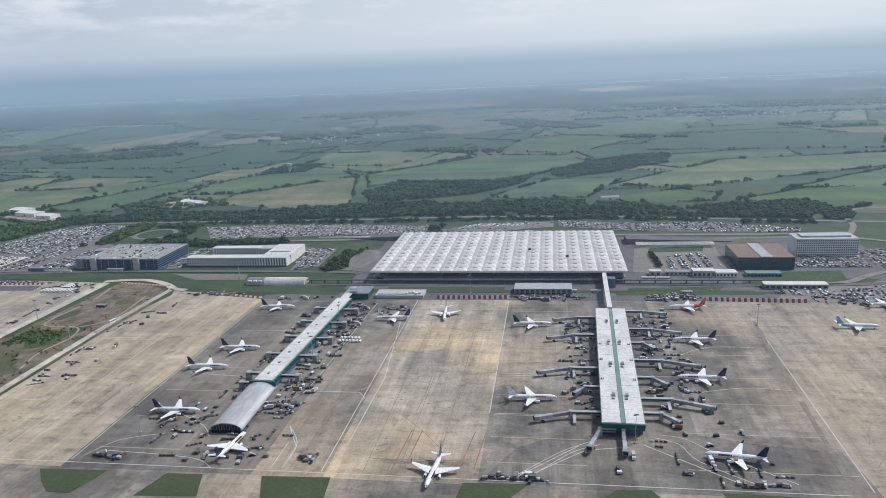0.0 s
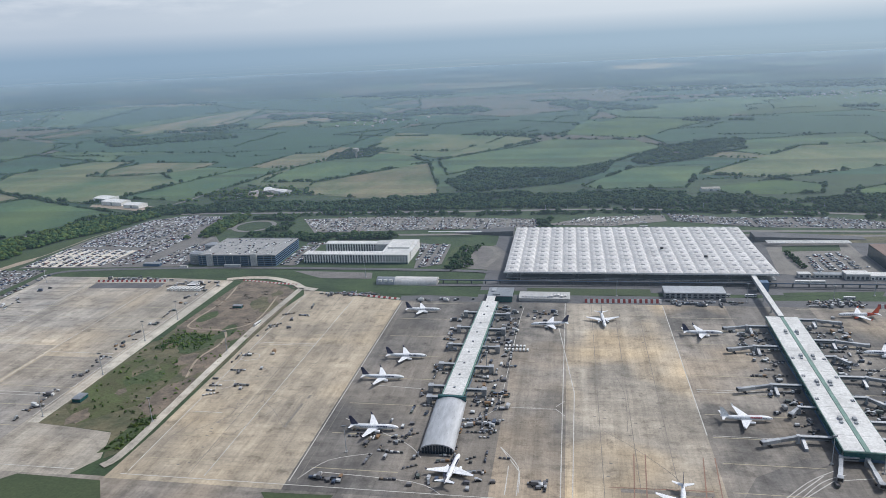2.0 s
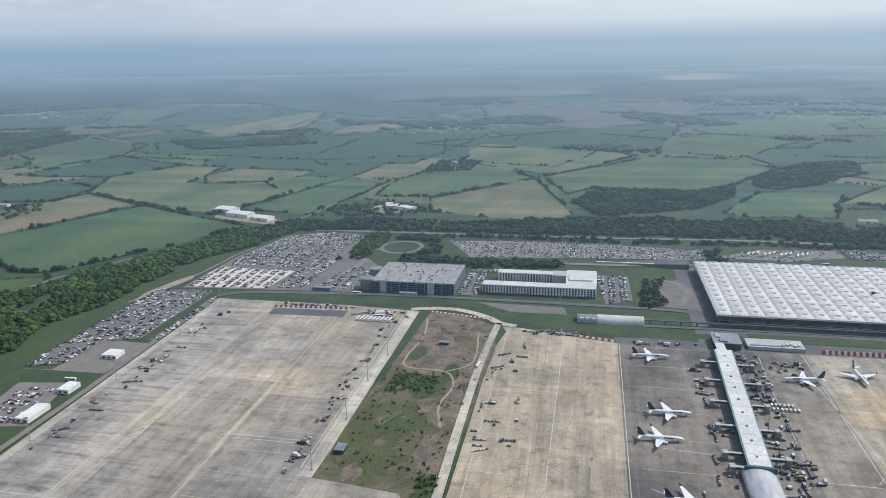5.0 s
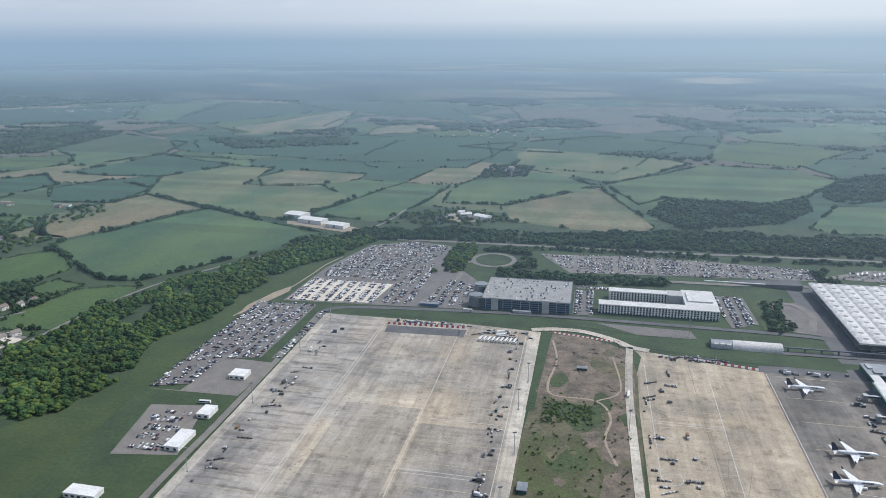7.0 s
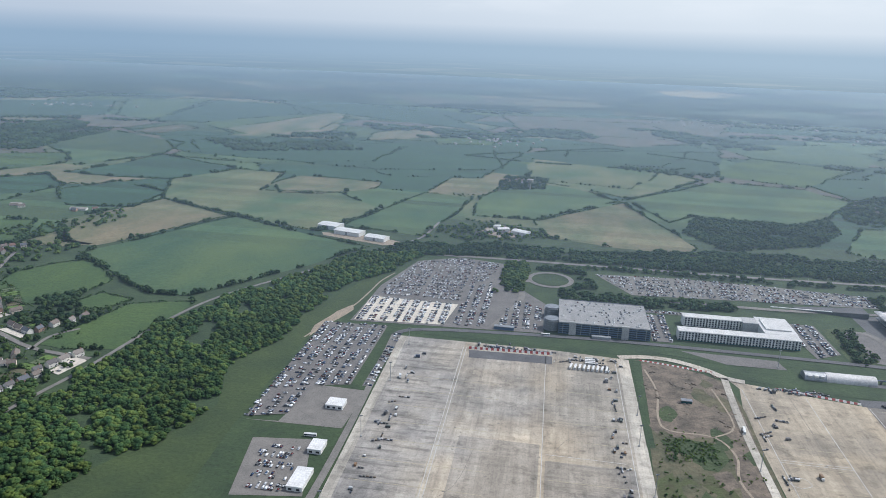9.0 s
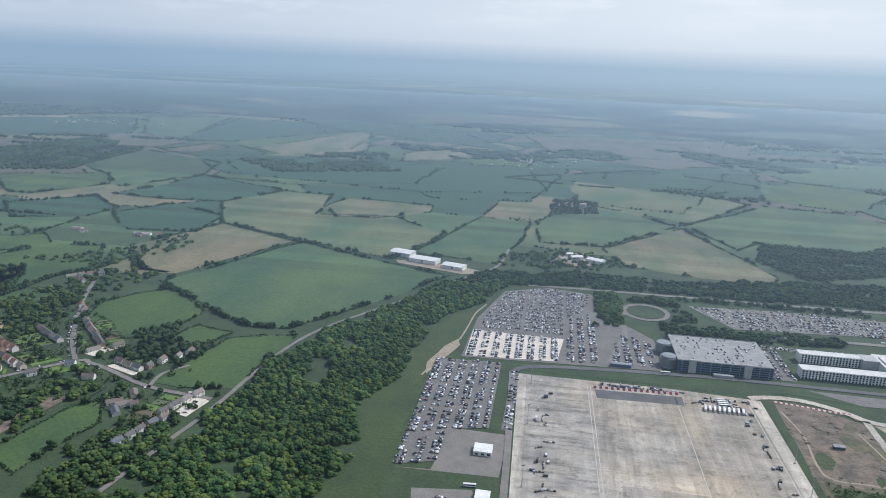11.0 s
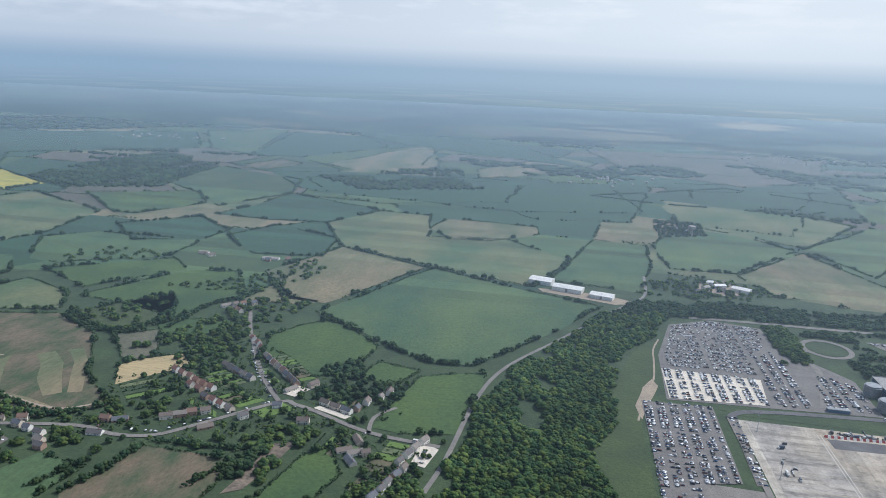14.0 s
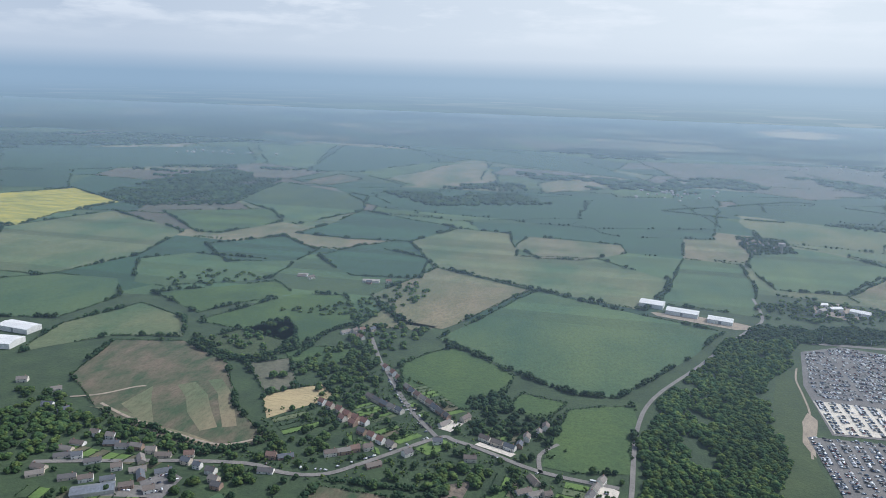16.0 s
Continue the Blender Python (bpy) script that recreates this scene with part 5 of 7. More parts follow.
for i in range(330):
    cx, cy = rh.uniform(-6400, 4600), 2350 + 5900 * rh.random() ** 0.9
    if mapped((cx, cy)):
        continue
    far_off = 1.0 if cy < 3600 else 1.7
    ln, wd, an = rh.uniform(60, 260) * far_off, rh.uniform(25, 75) * far_off, rh.uniform(-0.4, 0.4)
    for _ in range(int(ln * wd / (140 * far_off ** 2))):
        u, v = rh.uniform(-ln, ln), rh.gauss(0, wd * 0.4)
        x, y = cx + u * math.cos(an) - v * math.sin(an), cy + u * math.sin(an) + v * math.cos(an)
        far_woods.append((rh.randrange(5), x, y, gz(x, y) - 0.4, rh.uniform(0, 6.28), (rh.uniform(2.6, 4.2) * far_off, rh.uniform(2.2, 3.4))))
scatter("far_woods", FAR_CLUMP, far_woods, [LEAF_DARK], "distant dark woods", "trees", smooth=True)

# far hamlets, no more than pale specks
cottage = Shape().loft([[(s * 6, -4, 0), (s * 6, 4, 0), (s * 6, 4, 4.5), (s * 6, 0, 7.5), (s * 6, -4, 4.5)] for s in (-1, 1)])
specks = []
for cx, cy, w, h, n in ((-950, 3000, 160, 120, 34), (-1250, 5200, 500, 260, 90), (-760, 3350, 120, 60, 16), (300, 4300, 500, 200, 60), (-2600, 4600, 400, 150, 40), (1100, 3600, 400, 200, 50), (-3400, 3600, 300, 100, 26), (900, 5600, 700, 200, 60)):
    for _ in range(n):
        x, y = cx + rh.gauss(0, w * 0.5), cy + rh.gauss(0, h * 0.5)
        specks.append((0, x, y, gz(x, y), rh.uniform(0, 3.1), rh.uniform(0.6, 1.15)))
scatter("far_houses", [cottage], specks, [STONE], "pale houses of distant hamlets", "houses")
# garden and park trees that stand alone
TREE_LAB = "broad green deciduous tree with a full crown"
tree_src = []
for i in range(4):
    t0 = thing("tree", TREE_LAB, "tree", "garden trees")
    tr = Shape().rod((0, 0, -0.3), (0.1, 0.1, 4.0), 0.38, 6, 0.22)
    for a in range(4):
        tr.rod((0.1, 0.1, 2.6 + 0.3 * a), (1.6 * math.cos(a * 1.7), 1.6 * math.sin(a * 1.7), 5.0 + 0.4 * a), 0.16, 5, 0.06)
    tr.obj("trunk", BARK, t0)
    CROWNS[i].obj("crown", LEAF if i % 2 else LEAF_DARK, t0, smooth=True)
    tree_src.append(t0)


def tree(x, y, s=1.0):
    i = rh.randrange(4)
    if tree_src[i].get("used") is None:
        tree_src[i]["used"] = 1
        tree_src[i].matrix_basis = pose(x, y, gz(x, y), 0, 0, rh.uniform(0, 360)) @ Matrix.Scale(s, 4)
    else:
        c = copy_thing(tree_src[i], pose(x, y, gz(x, y), 0, 0, rh.uniform(0, 360)))
        c.scale = (s, s, s)


# ---- village ----
def house(w, d, h, roof, tiles, walls):
    """A gabled house with chimney, windows and door; the long side runs along x."""
    t0 = thing("house", "brick and render house with a pitched tiled roof", "house", "village houses")
    wl = Shape().box(-w / 2, -d / 2, 0, w / 2, d / 2, h)
    for s in (-1, 1):
        wl.face([(s * w / 2, -d / 2 * s, h), (s * w / 2, d / 2 * s, h), (s * w / 2, 0, h + roof)])
    wl.obj("wall", walls, t0)
    rf = Shape()
    e, o = 0.45, 0.4
    for s in (-1, 1):
        a, b = (-w / 2 - o, s * (d / 2 + e), h - 0.25), (w / 2 + o, s * (d / 2 + e), h - 0.25)
        c, f = (w / 2 + o, 0, h + roof + 0.12), (-w / 2 - o, 0, h + roof + 0.12)
        q = [a, b, c, f] if s < 0 else [b, a, f, c]
        rf.face(q)
        rf.face([(x, y, z - 0.2) for x, y, z in reversed(q)])
    rf.obj("roof", tiles, t0)
    Shape().box(w * 0.28, -0.45, h + roof - 0.8, w * 0.28 + 0.9, 0.45, h + roof + 1.1).obj("chimney", RED_TILE, t0)
    src = None
    for s in (-1,):
        for zz in (1.0, 3.5):
            if zz + 1.2 > h:
                continue
            for u in (-0.3, 0.3):
                m = pose(u * w, s * (d / 2 + 0.03), zz)
                if src is None:
                    src = Shape().box(-0.6, -0.04, 0, 0.6, 0.04, 1.2).obj("window", GLASS, t0)
                    src.matrix_basis = m
                else:
                    share("window", src, t0, m)
    Shape().box(w * 0.12, -d / 2 - 0.06, 0, w * 0.12 + 0.95, -d / 2 + 0.02, 2.05).obj("door", NAVY, t0)
    return t0


HOUSES = [house(11, 8, 5.0, 3.2, ROOF_TILE, BRICK), house(14, 7.5, 4.8, 3.0, ROOF_TILE, BRICK), house(9, 7, 5.0, 2.8, ROOF_TILE, BRICK), house(9.5, 8, 5.2, 3.6, RED_TILE, BRICK), house(17, 8, 3.0, 2.8, ROOF_TILE, BRICK)]
used_house = set()
house_spots = []


def put_house(i, x, y, turn):
    if any((x - a) ** 2 + (y - b) ** 2 < 130 for a, b in house_spots):
        return
    house_spots.append((x, y))
    m = pose(x, y, gz(x, y), 0, 0, math.degrees(turn))
    if i in used_house:
        copy_thing(HOUSES[i], m)
    else:
        used_house.add(i)
        HOUSES[i].matrix_basis = m


rv = random.Random(4)


def row(a, b, n, kinds, skew=0.0, jitter=1.0):
    """A row of houses between two points."""
    a, b = Vector(a), Vector(b)
    t = math.atan2(b.y - a.y, b.x - a.x)
    for i in range(n):
        p = a.lerp(b, i / max(1, n - 1))
        put_house(rv.choice(kinds), p.x + rv.uniform(-jitter, jitter), p.y + rv.uniform(-jitter, jitter), t + skew + rv.uniform(-0.06, 0.06))


row((-1492, 866), (-1423, 799), 8, [0, 1, 2])
row((-1538, 922), (-1498, 875), 4, [2, 3])
row((-1531, 826), (-1485, 798), 5, [0, 2, 1])
row((-1585, 794), (-1516, 758), 6, [3])
row((-1576, 778), (-1530, 752), 4, [3])
row((-1525, 742), (-1471, 715), 5, [0, 3, 2])
row((-1529, 680), (-1495, 702), 4, [1, 0])
row((-1423, 784), (-1392, 808), 4, [4, 1], 0.4, 3)
row((-1370, 756), (-1339, 744), 3, [1])
row((-1330, 753), (-1301, 803), 4, [0, 2], 0.5, 2)
row((-1253, 652), (-1236, 699), 4, [0, 2])
row((-1262, 585), (-1245, 640), 5, [2, 0])
row((-1316, 663), (-1290, 657), 3, [4, 2], 0.8, 3)
row((-1307, 687), (-1300, 640), 3, [4], 0.5, 4)
row((-1648, 1046), (-1612, 1070), 4, [4, 2], 0.3, 5)
row((-1810, 600), (-1690, 597), 6, [4, 0], 0.6, 8)
row((-1803, 556), (-1673, 570), 6, [4, 0, 1], 0.5, 9)
row((-1780, 640), (-1676, 630), 5, [0, 4], 0.4, 8)
row((-1750, 520), (-1690, 533), 4, [0, 1, 4], 0.3, 7)
row((-1728, 640), (-1640, 612), 6, [0, 1, 2], 0.2, 4)
row((-1812, 560), (-1812, 632), 6, [1, 4, 0], 1.5, 3)
row((-1802, 655), (-1740, 640), 4, [0, 1], 0.3, 4)
row((-1720, 616), (-1704, 590), 3, [4, 1], 0.1, 2)
row((-1640, 604), (-1618, 590), 3, [0, 2], 0.4, 4)
row((-1638, 1068), (-1618, 1020), 5, [2, 4], 0.5, 8)
for x, y, t in ((-1477, 670, 0.7), (-1421, 735, 0.3), (-1448, 702, 0.9), (-1378, 708, 0.2), (-1590, 658, 0.1), (-1575, 662, 0.5), (-1583, 630, 0.1), (-1995, 752, 0.4), (-1909, 698, 0.2), (-1880, 690, 0.9), (-1935, 740, 0.7),
                (-1850, 1340, 0.2), (-1825, 1330, 0.9), (-1700, 1330, 0.1), (-1665, 1350, 0.5), (-845, 1380, 0.5), (-800, 1400, 0.2), (-770, 2040, 0.2), (-800, 2080, 0.5), (-1420, 805, 0.2)):
    put_house(rv.choice((0, 1, 4)), x, y, t)


def garden_row(a, b, n, depth, skip=0.1):
    """Narrow back gardens side by side, parted by low hedges."""
    a, b, d = Vector(a), Vector(b), Vector(depth)
    for i in range(n):
        p, q = a.lerp(b, i / n), a.lerp(b, (i + 0.92) / n)
        if rv.random() > skip:
            e = d * rv.uniform(0.8, 1.0)
            poly = [tuple(p), tuple(q), tuple(q + e), tuple(p + e)]
            plot("garden", poly, 0.55 + 0.004 * i, rv.choice([LAWN, LAWN, LAWN, GRASS, GRASS_DRY, FIELD["olive"]]), "narrow back garden lawn in the village", "garden")
        for x, y, t in along([tuple(p), tuple(p + d)], 2.6):
            garden_hedge.append((rv.randrange(5), x, y, gz(x, y), rv.uniform(0, 6.28), rv.uniform(0.3, 0.75)))


garden_hedge = []
garden_row((-1528, 816), (-1484, 788), 7, (-26, -28))
garden_row((-1486, 872), (-1420, 808), 10, (16, 14))
garden_row((-1500, 858), (-1445, 800), 8, (-11, -10))
garden_row((-1630, 740), (-1590, 700), 5, (36, 34))
garden_row((-1530, 732), (-1482, 706), 6, (8, -16))
garden_row((-1520, 752), (-1462, 722), 6, (22, 26), 0.3)
garden_row((-1345, 690), (-1300, 672), 5, (-4, -34))
garden_row((-1372, 768), (-1325, 758), 5, (8, 26))
garden_row((-1262, 590), (-1248, 690), 8, (-30, 4))
garden_row((-1820, 610), (-1700, 605), 9, (4, 18))
garden_row((-1800, 545), (-1680, 556), 9, (2, -20))
scatter("garden_hedges", BUSH, garden_hedge, [LEAF_DARK], "low garden hedges between lawns", "hedge", smooth=True)
plot("corner_green", [(-1443, 717), (-1421, 748), (-1399, 736), (-1426, 708)], 0.6, LAWN, "round green lawn by the road junction", "garden", 3)
plot("house_yard", [(-1239, 700), (-1218, 688), (-1224, 650), (-1240, 655)], 0.62, LOT_LIGHT, "pale gravel yard behind the terrace", "yard", 2)
plot("house_yard", [(-1560, 776), (-1518, 752), (-1512, 760), (-1552, 786)], 0.62, LOT_LIGHT, "pale paved court among red-roofed houses", "yard", 2)
plot("house_yard", [(-1430, 770), (-1412, 765), (-1400, 790), (-1418, 795)], 0.62, LOT_LIGHT, "pale yard beside dark-roofed houses", "yard", 2)
plot("house_yard", [(-1380, 745), (-1335, 728), (-1330, 736), (-1375, 752)], 0.62, LOT_LIGHT, "pale parking strip by the road", "yard", 2)
plot("rough_strip", [(-1402, 560), (-1390, 655), (-1366, 665), (-1385, 570)], 0.6, DIRT, "bare rough strip below the village", "ground", 5)
plot("house_yard", [(-1720, 548), (-1660, 560), (-1655, 580), (-1715, 572)], 0.62, ROADM, "asphalt yard with parked cars", "yard", 2)
plot("house_yard", [(-1700, 581), (-1680, 606), (-1660, 597), (-1658, 548), (-1668, 552)], 0.64, LOT, "dark asphalt yard with rows of parked cars", "yard", 2)
big = thing("workshop", "long grey-roofed workshop beside a yard", "workshop", at=pose(-1730, 552, 0, 0, 0, 30))
Shape().box(-20, -8, 0, 20, 8, 5).obj("wall", PALE_PANEL, big)
Shape().loft([[(s * 20.4, -8.4, 5), (s * 20.4, 8.4, 5), (s * 20.4, 0, 8)] for s in (-1, 1)]).obj("roof", GREY_METAL, big)
village_cars = []
for pts, off in (([(-1600, 640), (-1523, 645), (-1490, 676), (-1430, 744)], 3.5), ([(-1404, 745), (-1372, 734), (-1301, 703)], -3.5), ([(-1430, 752), (-1478, 815), (-1530, 905)], 4.5), ([(-1430, 775), (-1478, 835)], 9), ([(-1715, 560), (-1660, 570)], 0), ([(-1694, 583), (-1676, 601)], 0), ([(-1686, 576), (-1664, 593)], 0), ([(-1676, 566), (-1661, 580)], 0), ([(-1540, 690), (-1480, 712)], 4), ([(-1655, 1040), (-1620, 1062)], 4), ([(-1240, 690), (-1238, 655)], 8), ([(-1550, 778), (-1516, 757)], 1)):
    for x, y, t in along(pts, 5.5):
        if rv.random() < 0.45:
            village_cars.append((0, x - math.sin(t) * off, y + math.cos(t) * off, gz(x, y) + 0.8, t + rv.choice((0, 0, 1.57)), 1.0))
scatter("village_cars", [car], village_cars, [CARS], "cars parked along the village roads", "cars")
VILLAGE = [(-1660, 600), (-1640, 760), (-1570, 870), (-1545, 960), (-1480, 900), (-1400, 825), (-1290, 850), (-1270, 760), (-1300, 715), (-1230, 690), (-1230, 560), (-1330, 660), (-1410, 640), (-1540, 625)]
shrubs = []
ROAD_PTS = [(x, y) for _, pts, w, _ in ROADS[:4] for x, y, t in along(smooth_line(pts), 8)]
for _ in range(2600):
    x, y = rv.uniform(-1660, -1225), rv.uniform(555, 960)
    if inside((x, y), VILLAGE) and noise.noise((x * 0.03, y * 0.03, 4.0)) > -0.12 and not any((x - a) ** 2 + (y - b) ** 2 < 70 for a, b in house_spots) and not any((x - a) ** 2 + (y - b) ** 2 < 49 for a, b in ROAD_PTS):
        shrubs.append((rv.randrange(5), x, y, gz(x, y) - 0.2, rv.uniform(0, 6.28), rv.uniform(0.4, 1.5)))
scatter("garden_shrubs", BUSH, shrubs, [LEAF], "green garden shrubs and small trees", "shrubs", smooth=True)
for _ in range(620):
    x, y = rv.uniform(-1800, -1215), rv.uniform(500, 880)
    if any((x - a) ** 2 + (y - b) ** 2 < 80 for a, b in house_spots) or mapped((x, y)) or x + 0.9 * y < -960 and y < 620 and rv.random() < 0.6:
        continue
    if any((x - a) ** 2 + (y - b) ** 2 < 64 for a, b in ROAD_PTS):
        continue
    near = min(((x - a) ** 2 + (y - b) ** 2 for a, b in house_spots), default=1e9)
    if near < 45 ** 2:
        tree(x, y, rv.uniform(0.45, 0.95))

# ---- terminal ----
def local(x, y, z=0.0, turn=0.0):
    return pose(x, y, z, 0, 0, turn)


def terminal():
    t0 = thing("terminal_building", "wide glazed airport terminal under a pale grey roof of square domes", "terminal", at=local(-235, 846))
    W, D, Z = 324.0, 216.0, 13.5
    Shape().box(0, 0, Z - 1.2, W, D, Z).obj("roof_slab", ROOF_RIB, t0)
    Shape().box(-0.8, -0.8, Z - 1.6, W + 0.8, -0.1, Z + 0.5).obj("roof_edge", ROOF_WHITE, t0)
    Shape().box(10, 14, 5.6, W - 10, D - 10, Z - 1.25).obj("glass_wall", GLASS, t0)
    Shape().box(6, 9, 0, W - 6, D - 6, 4.8).obj("undercroft", GLASS, t0)
    Shape().box(2, 2, 4.8, W - 2, D - 2, 5.5).obj("concourse_slab", GREY_METAL, t0)
    # one dome: sloping sides up to a flat skylight
    b, c = 8.45, 3.3
    dome = Shape().loft([[(-b, -b, 0), (b, -b, 0), (b, b, 0), (-b, b, 0)], [(-b * 0.72, -b * 0.72, 1.5), (b * 0.72, -b * 0.72, 1.5), (b * 0.72, b * 0.72, 1.5), (-b * 0.72, b * 0.72, 1.5)], [(-c, -c, 2.3), (c, -c, 2.3), (c, c, 2.3), (-c, c, 2.3)]])
    light = Shape().box(-2.4, -2.4, 2.3, 2.4, 2.4, 2.55)
    light.box(-1.0, -1.0, 2.55, 1.0, 1.0, 2.9)
    ds = ls = None
    for i in range(18):
        for j in range(12):
            m = pose(9 + 18 * i, 9 + 18 * j, Z)
            if ds is None:
                ds = dome.obj("roof_dome", ROOF_METAL, t0)
                ls = light.obj("skylight", SKYLIGHT, t0)
                ds.matrix_basis = ls.matrix_basis = m
            else:
                share("roof_dome", ds, t0, m)
                share("skylight", ls, t0, m)
    # column trees along the front and the sides
    col = Shape()
    for sx in (-1.6, 1.6):
        for sy in (-1.6, 1.6):
            col.rod((sx, sy, 0), (sx, sy, 8.0), 0.4, 6)
            col.rod((sx, sy, 8.0), (sx * 5.2, sy * 2.6, 12.3), 0.28, 5)
    col.box(-2.0, -2.0, 4.0, 2.0, 2.0, 4.6)
    cs = None
    for x in range(18, 324, 36):
        m = pose(x, 5.5, 0)
        if cs is None:
            cs = col.obj("column_tree", GREY_METAL, t0)
            cs.matrix_basis = m
        else:
            share("column_tree", cs, t0, m)
    for y in range(18, 216, 36):
        for x in (4.5, 319.5):
            share("column_tree", cs, t0, pose(x, y, 0, 0, 0, 90))
    for k, y in enumerate((-5, -1.5)):
        Shape().box(20, y, 5.6 - k * 1.5, 300, y + 0.4, 6.3 - k * 1.5).obj("front_rail", GREY_METAL, t0)
    mul = Shape().box(-0.15, 13.6, 5.6, 0.15, 14.0, 12.2)
    ms = mul.obj("mullion", GREY_METAL, t0)
    ms.matrix_basis = pose(14, 0, 0)
    for i in range(1, 50, 2):
        share("mullion", ms, t0, pose(14 + 6 * i, 0, 0))
    Shape().box(60, D + 1, 9, 260, D + 12, 10).obj("rear_canopy", WHITE, t0)
    for x, y in ((200, 96), (250, 60)):
        Shape().box(x, y, Z + 1.5, x + 4, y + 3, Z + 4).obj("roof_plant", DARK, t0)
    Shape().box(20, 14.5, 7, 55, 15, 10).obj("window_sign", BLUE_PANEL, t0)


terminal()

# elevated track before the terminal
tr = thing("elevated_walkway", "long dark elevated transit track on piers", "track", at=local(-318, 838))
Shape().box(0, -1.8, 4.4, 560, 1.8, 5.0).obj("deck", ASPHALT, tr)
Shape().box(0, -1.9, 5.0, 560, -1.7, 5.7).obj("parapet", BLUE_PANEL, tr)
ps = None
for x in range(6, 556, 18):
    if ps is None:
        ps = Shape().box(-0.7, -1, 0, 0.7, 1, 4.2).obj("pier", ASPHALT, tr)
        ps.matrix_basis = pose(x, 0, 0)
    else:
        share("pier", ps, tr, pose(x, 0, 0))
for i, x in enumerate((430, 447)):
    s = thing("shuttle_car", "white shuttle car on the elevated track", "train", "shuttle cars", at=local(-318 + x, 838, 5.2))
    Shape().box(-8, -1.4, 0.3, 8, 1.4, 3.4).obj("body", WHITE, s)
    Shape().box(-7.5, -1.45, 1.7, 7.5, 1.45, 2.6).obj("window", GLASS, s)

tube = thing("station_shed", "half-round silver metal station shed", "station", at=local(-398, 838))


def barrel(x0, x1, r, base=0.0, seg=14):
    sh = Shape()
    rings = []
    for x in (x0, x1):
        rings.append([(x, -r * math.cos(math.pi * i / seg), base + r * 0.85 * math.sin(math.pi * i / seg)) for i in range(seg + 1)])
    return sh.loft(rings)


barrel(24, 79, 9.5).obj("roof_shell", ROOF_METAL, tube)
barrel(0, 23.8, 9.0).obj("dark_shell", GREY_METAL, tube)
for i in range(3):
    Shape().box(3 + 7 * i, -9.2, 4.2, 7.5 + 7 * i, -6.5, 6.6).obj("window", ROOF_WHITE, tube)

# ---- piers ----
def jet_bridge(x0, y0, x1, y1, z=4.6, stair=True):
    """A boarding bridge: a fixed corridor square to the pier, a round pivot, and a telescoping tunnel down to its cab on a wheeled leg."""
    s = 1 if x1 > x0 else -1
    t0 = thing("jet_bridge", "grey boarding bridge with a cab on wheels", "jet bridge", "boarding bridges", at=local(x0, y0, 0, 0 if s > 0 else 180))
    ex, ey = abs(x1 - x0), (y1 - y0) * s
    px = ex * (0.45 if ex > 30 else 0.55)
    Shape().box(0, -1.25, z - 1.0, px, 1.25, z + 1.5).obj("fixed_tunnel", GREY_METAL, t0)
    Shape().box(-0.1, -1.4, z + 1.5, px, 1.4, z + 1.75).obj("roof", STEEL, t0)
    Shape().box(0.2, -1.3, z + 0.2, px - 0.4, 1.3, z + 0.95).obj("window", GLASS, t0)
    Shape().rod((px, 0, 0), (px, 0, z + 2.0), 1.75, 10).obj("rotunda", STEEL, t0)
    v = Vector((ex - px, ey - 2.0 * s))
    n, m = v.length, pose(px, 0, 0, 0, 0, math.degrees(math.atan2(v.y, v.x)))

    def tunnel(u0, u1, w, lo0, lo1, h):
        return Shape().loft([[m @ Vector((u, y, q)) for y, q in ((-w, lo), (w, lo), (w, lo + h), (-w, lo + h))] for u, lo in ((u0, lo0), (u1, lo1))])

    drop = 0.9
    tunnel(1.2, n * 0.6, 1.2, z - 1.0, z - 1.0 - drop * 0.6, 2.5).obj("inner_tunnel", GREY_METAL, t0)
    tunnel(n * 0.5, n - 3.0, 1.45, z - 1.15 - drop * 0.5, z - 1.15 - drop, 2.8).obj("outer_tunnel", STEEL, t0)
    cab = Shape().box(n - 3.4, -2.0, z - 2.3, n, 2.0, z + 1.0, m=m).obj("cab", GREY_METAL, t0)
    Shape().box(n, -1.5, z - 1.5, n + 0.6, 1.5, z + 0.7, m=m).obj("canopy", DARK, cab, "dark folding canopy")
    Shape().box(n - 7.3, -0.4, 0.9, n - 6.6, 0.4, z - 1.8, m=m).box(n - 8, -2.0, 0.1, n - 6, 2.0, 0.95, m=m).obj("leg", DARK, t0)
    if stair and ex > 30:
        Shape().loft([[(px - 4, y, q) for y, q in ((-1.2 * s, 0), (-1.2 * s, z), (-11 * s, 2.2), (-11 * s, 0))], [(px - 1.6, y, q) for y, q in ((-1.2 * s, 0), (-1.2 * s, z), (-11 * s, 2.2), (-11 * s, 0))]]).obj("stair_housing", STEEL, t0)
    return t0


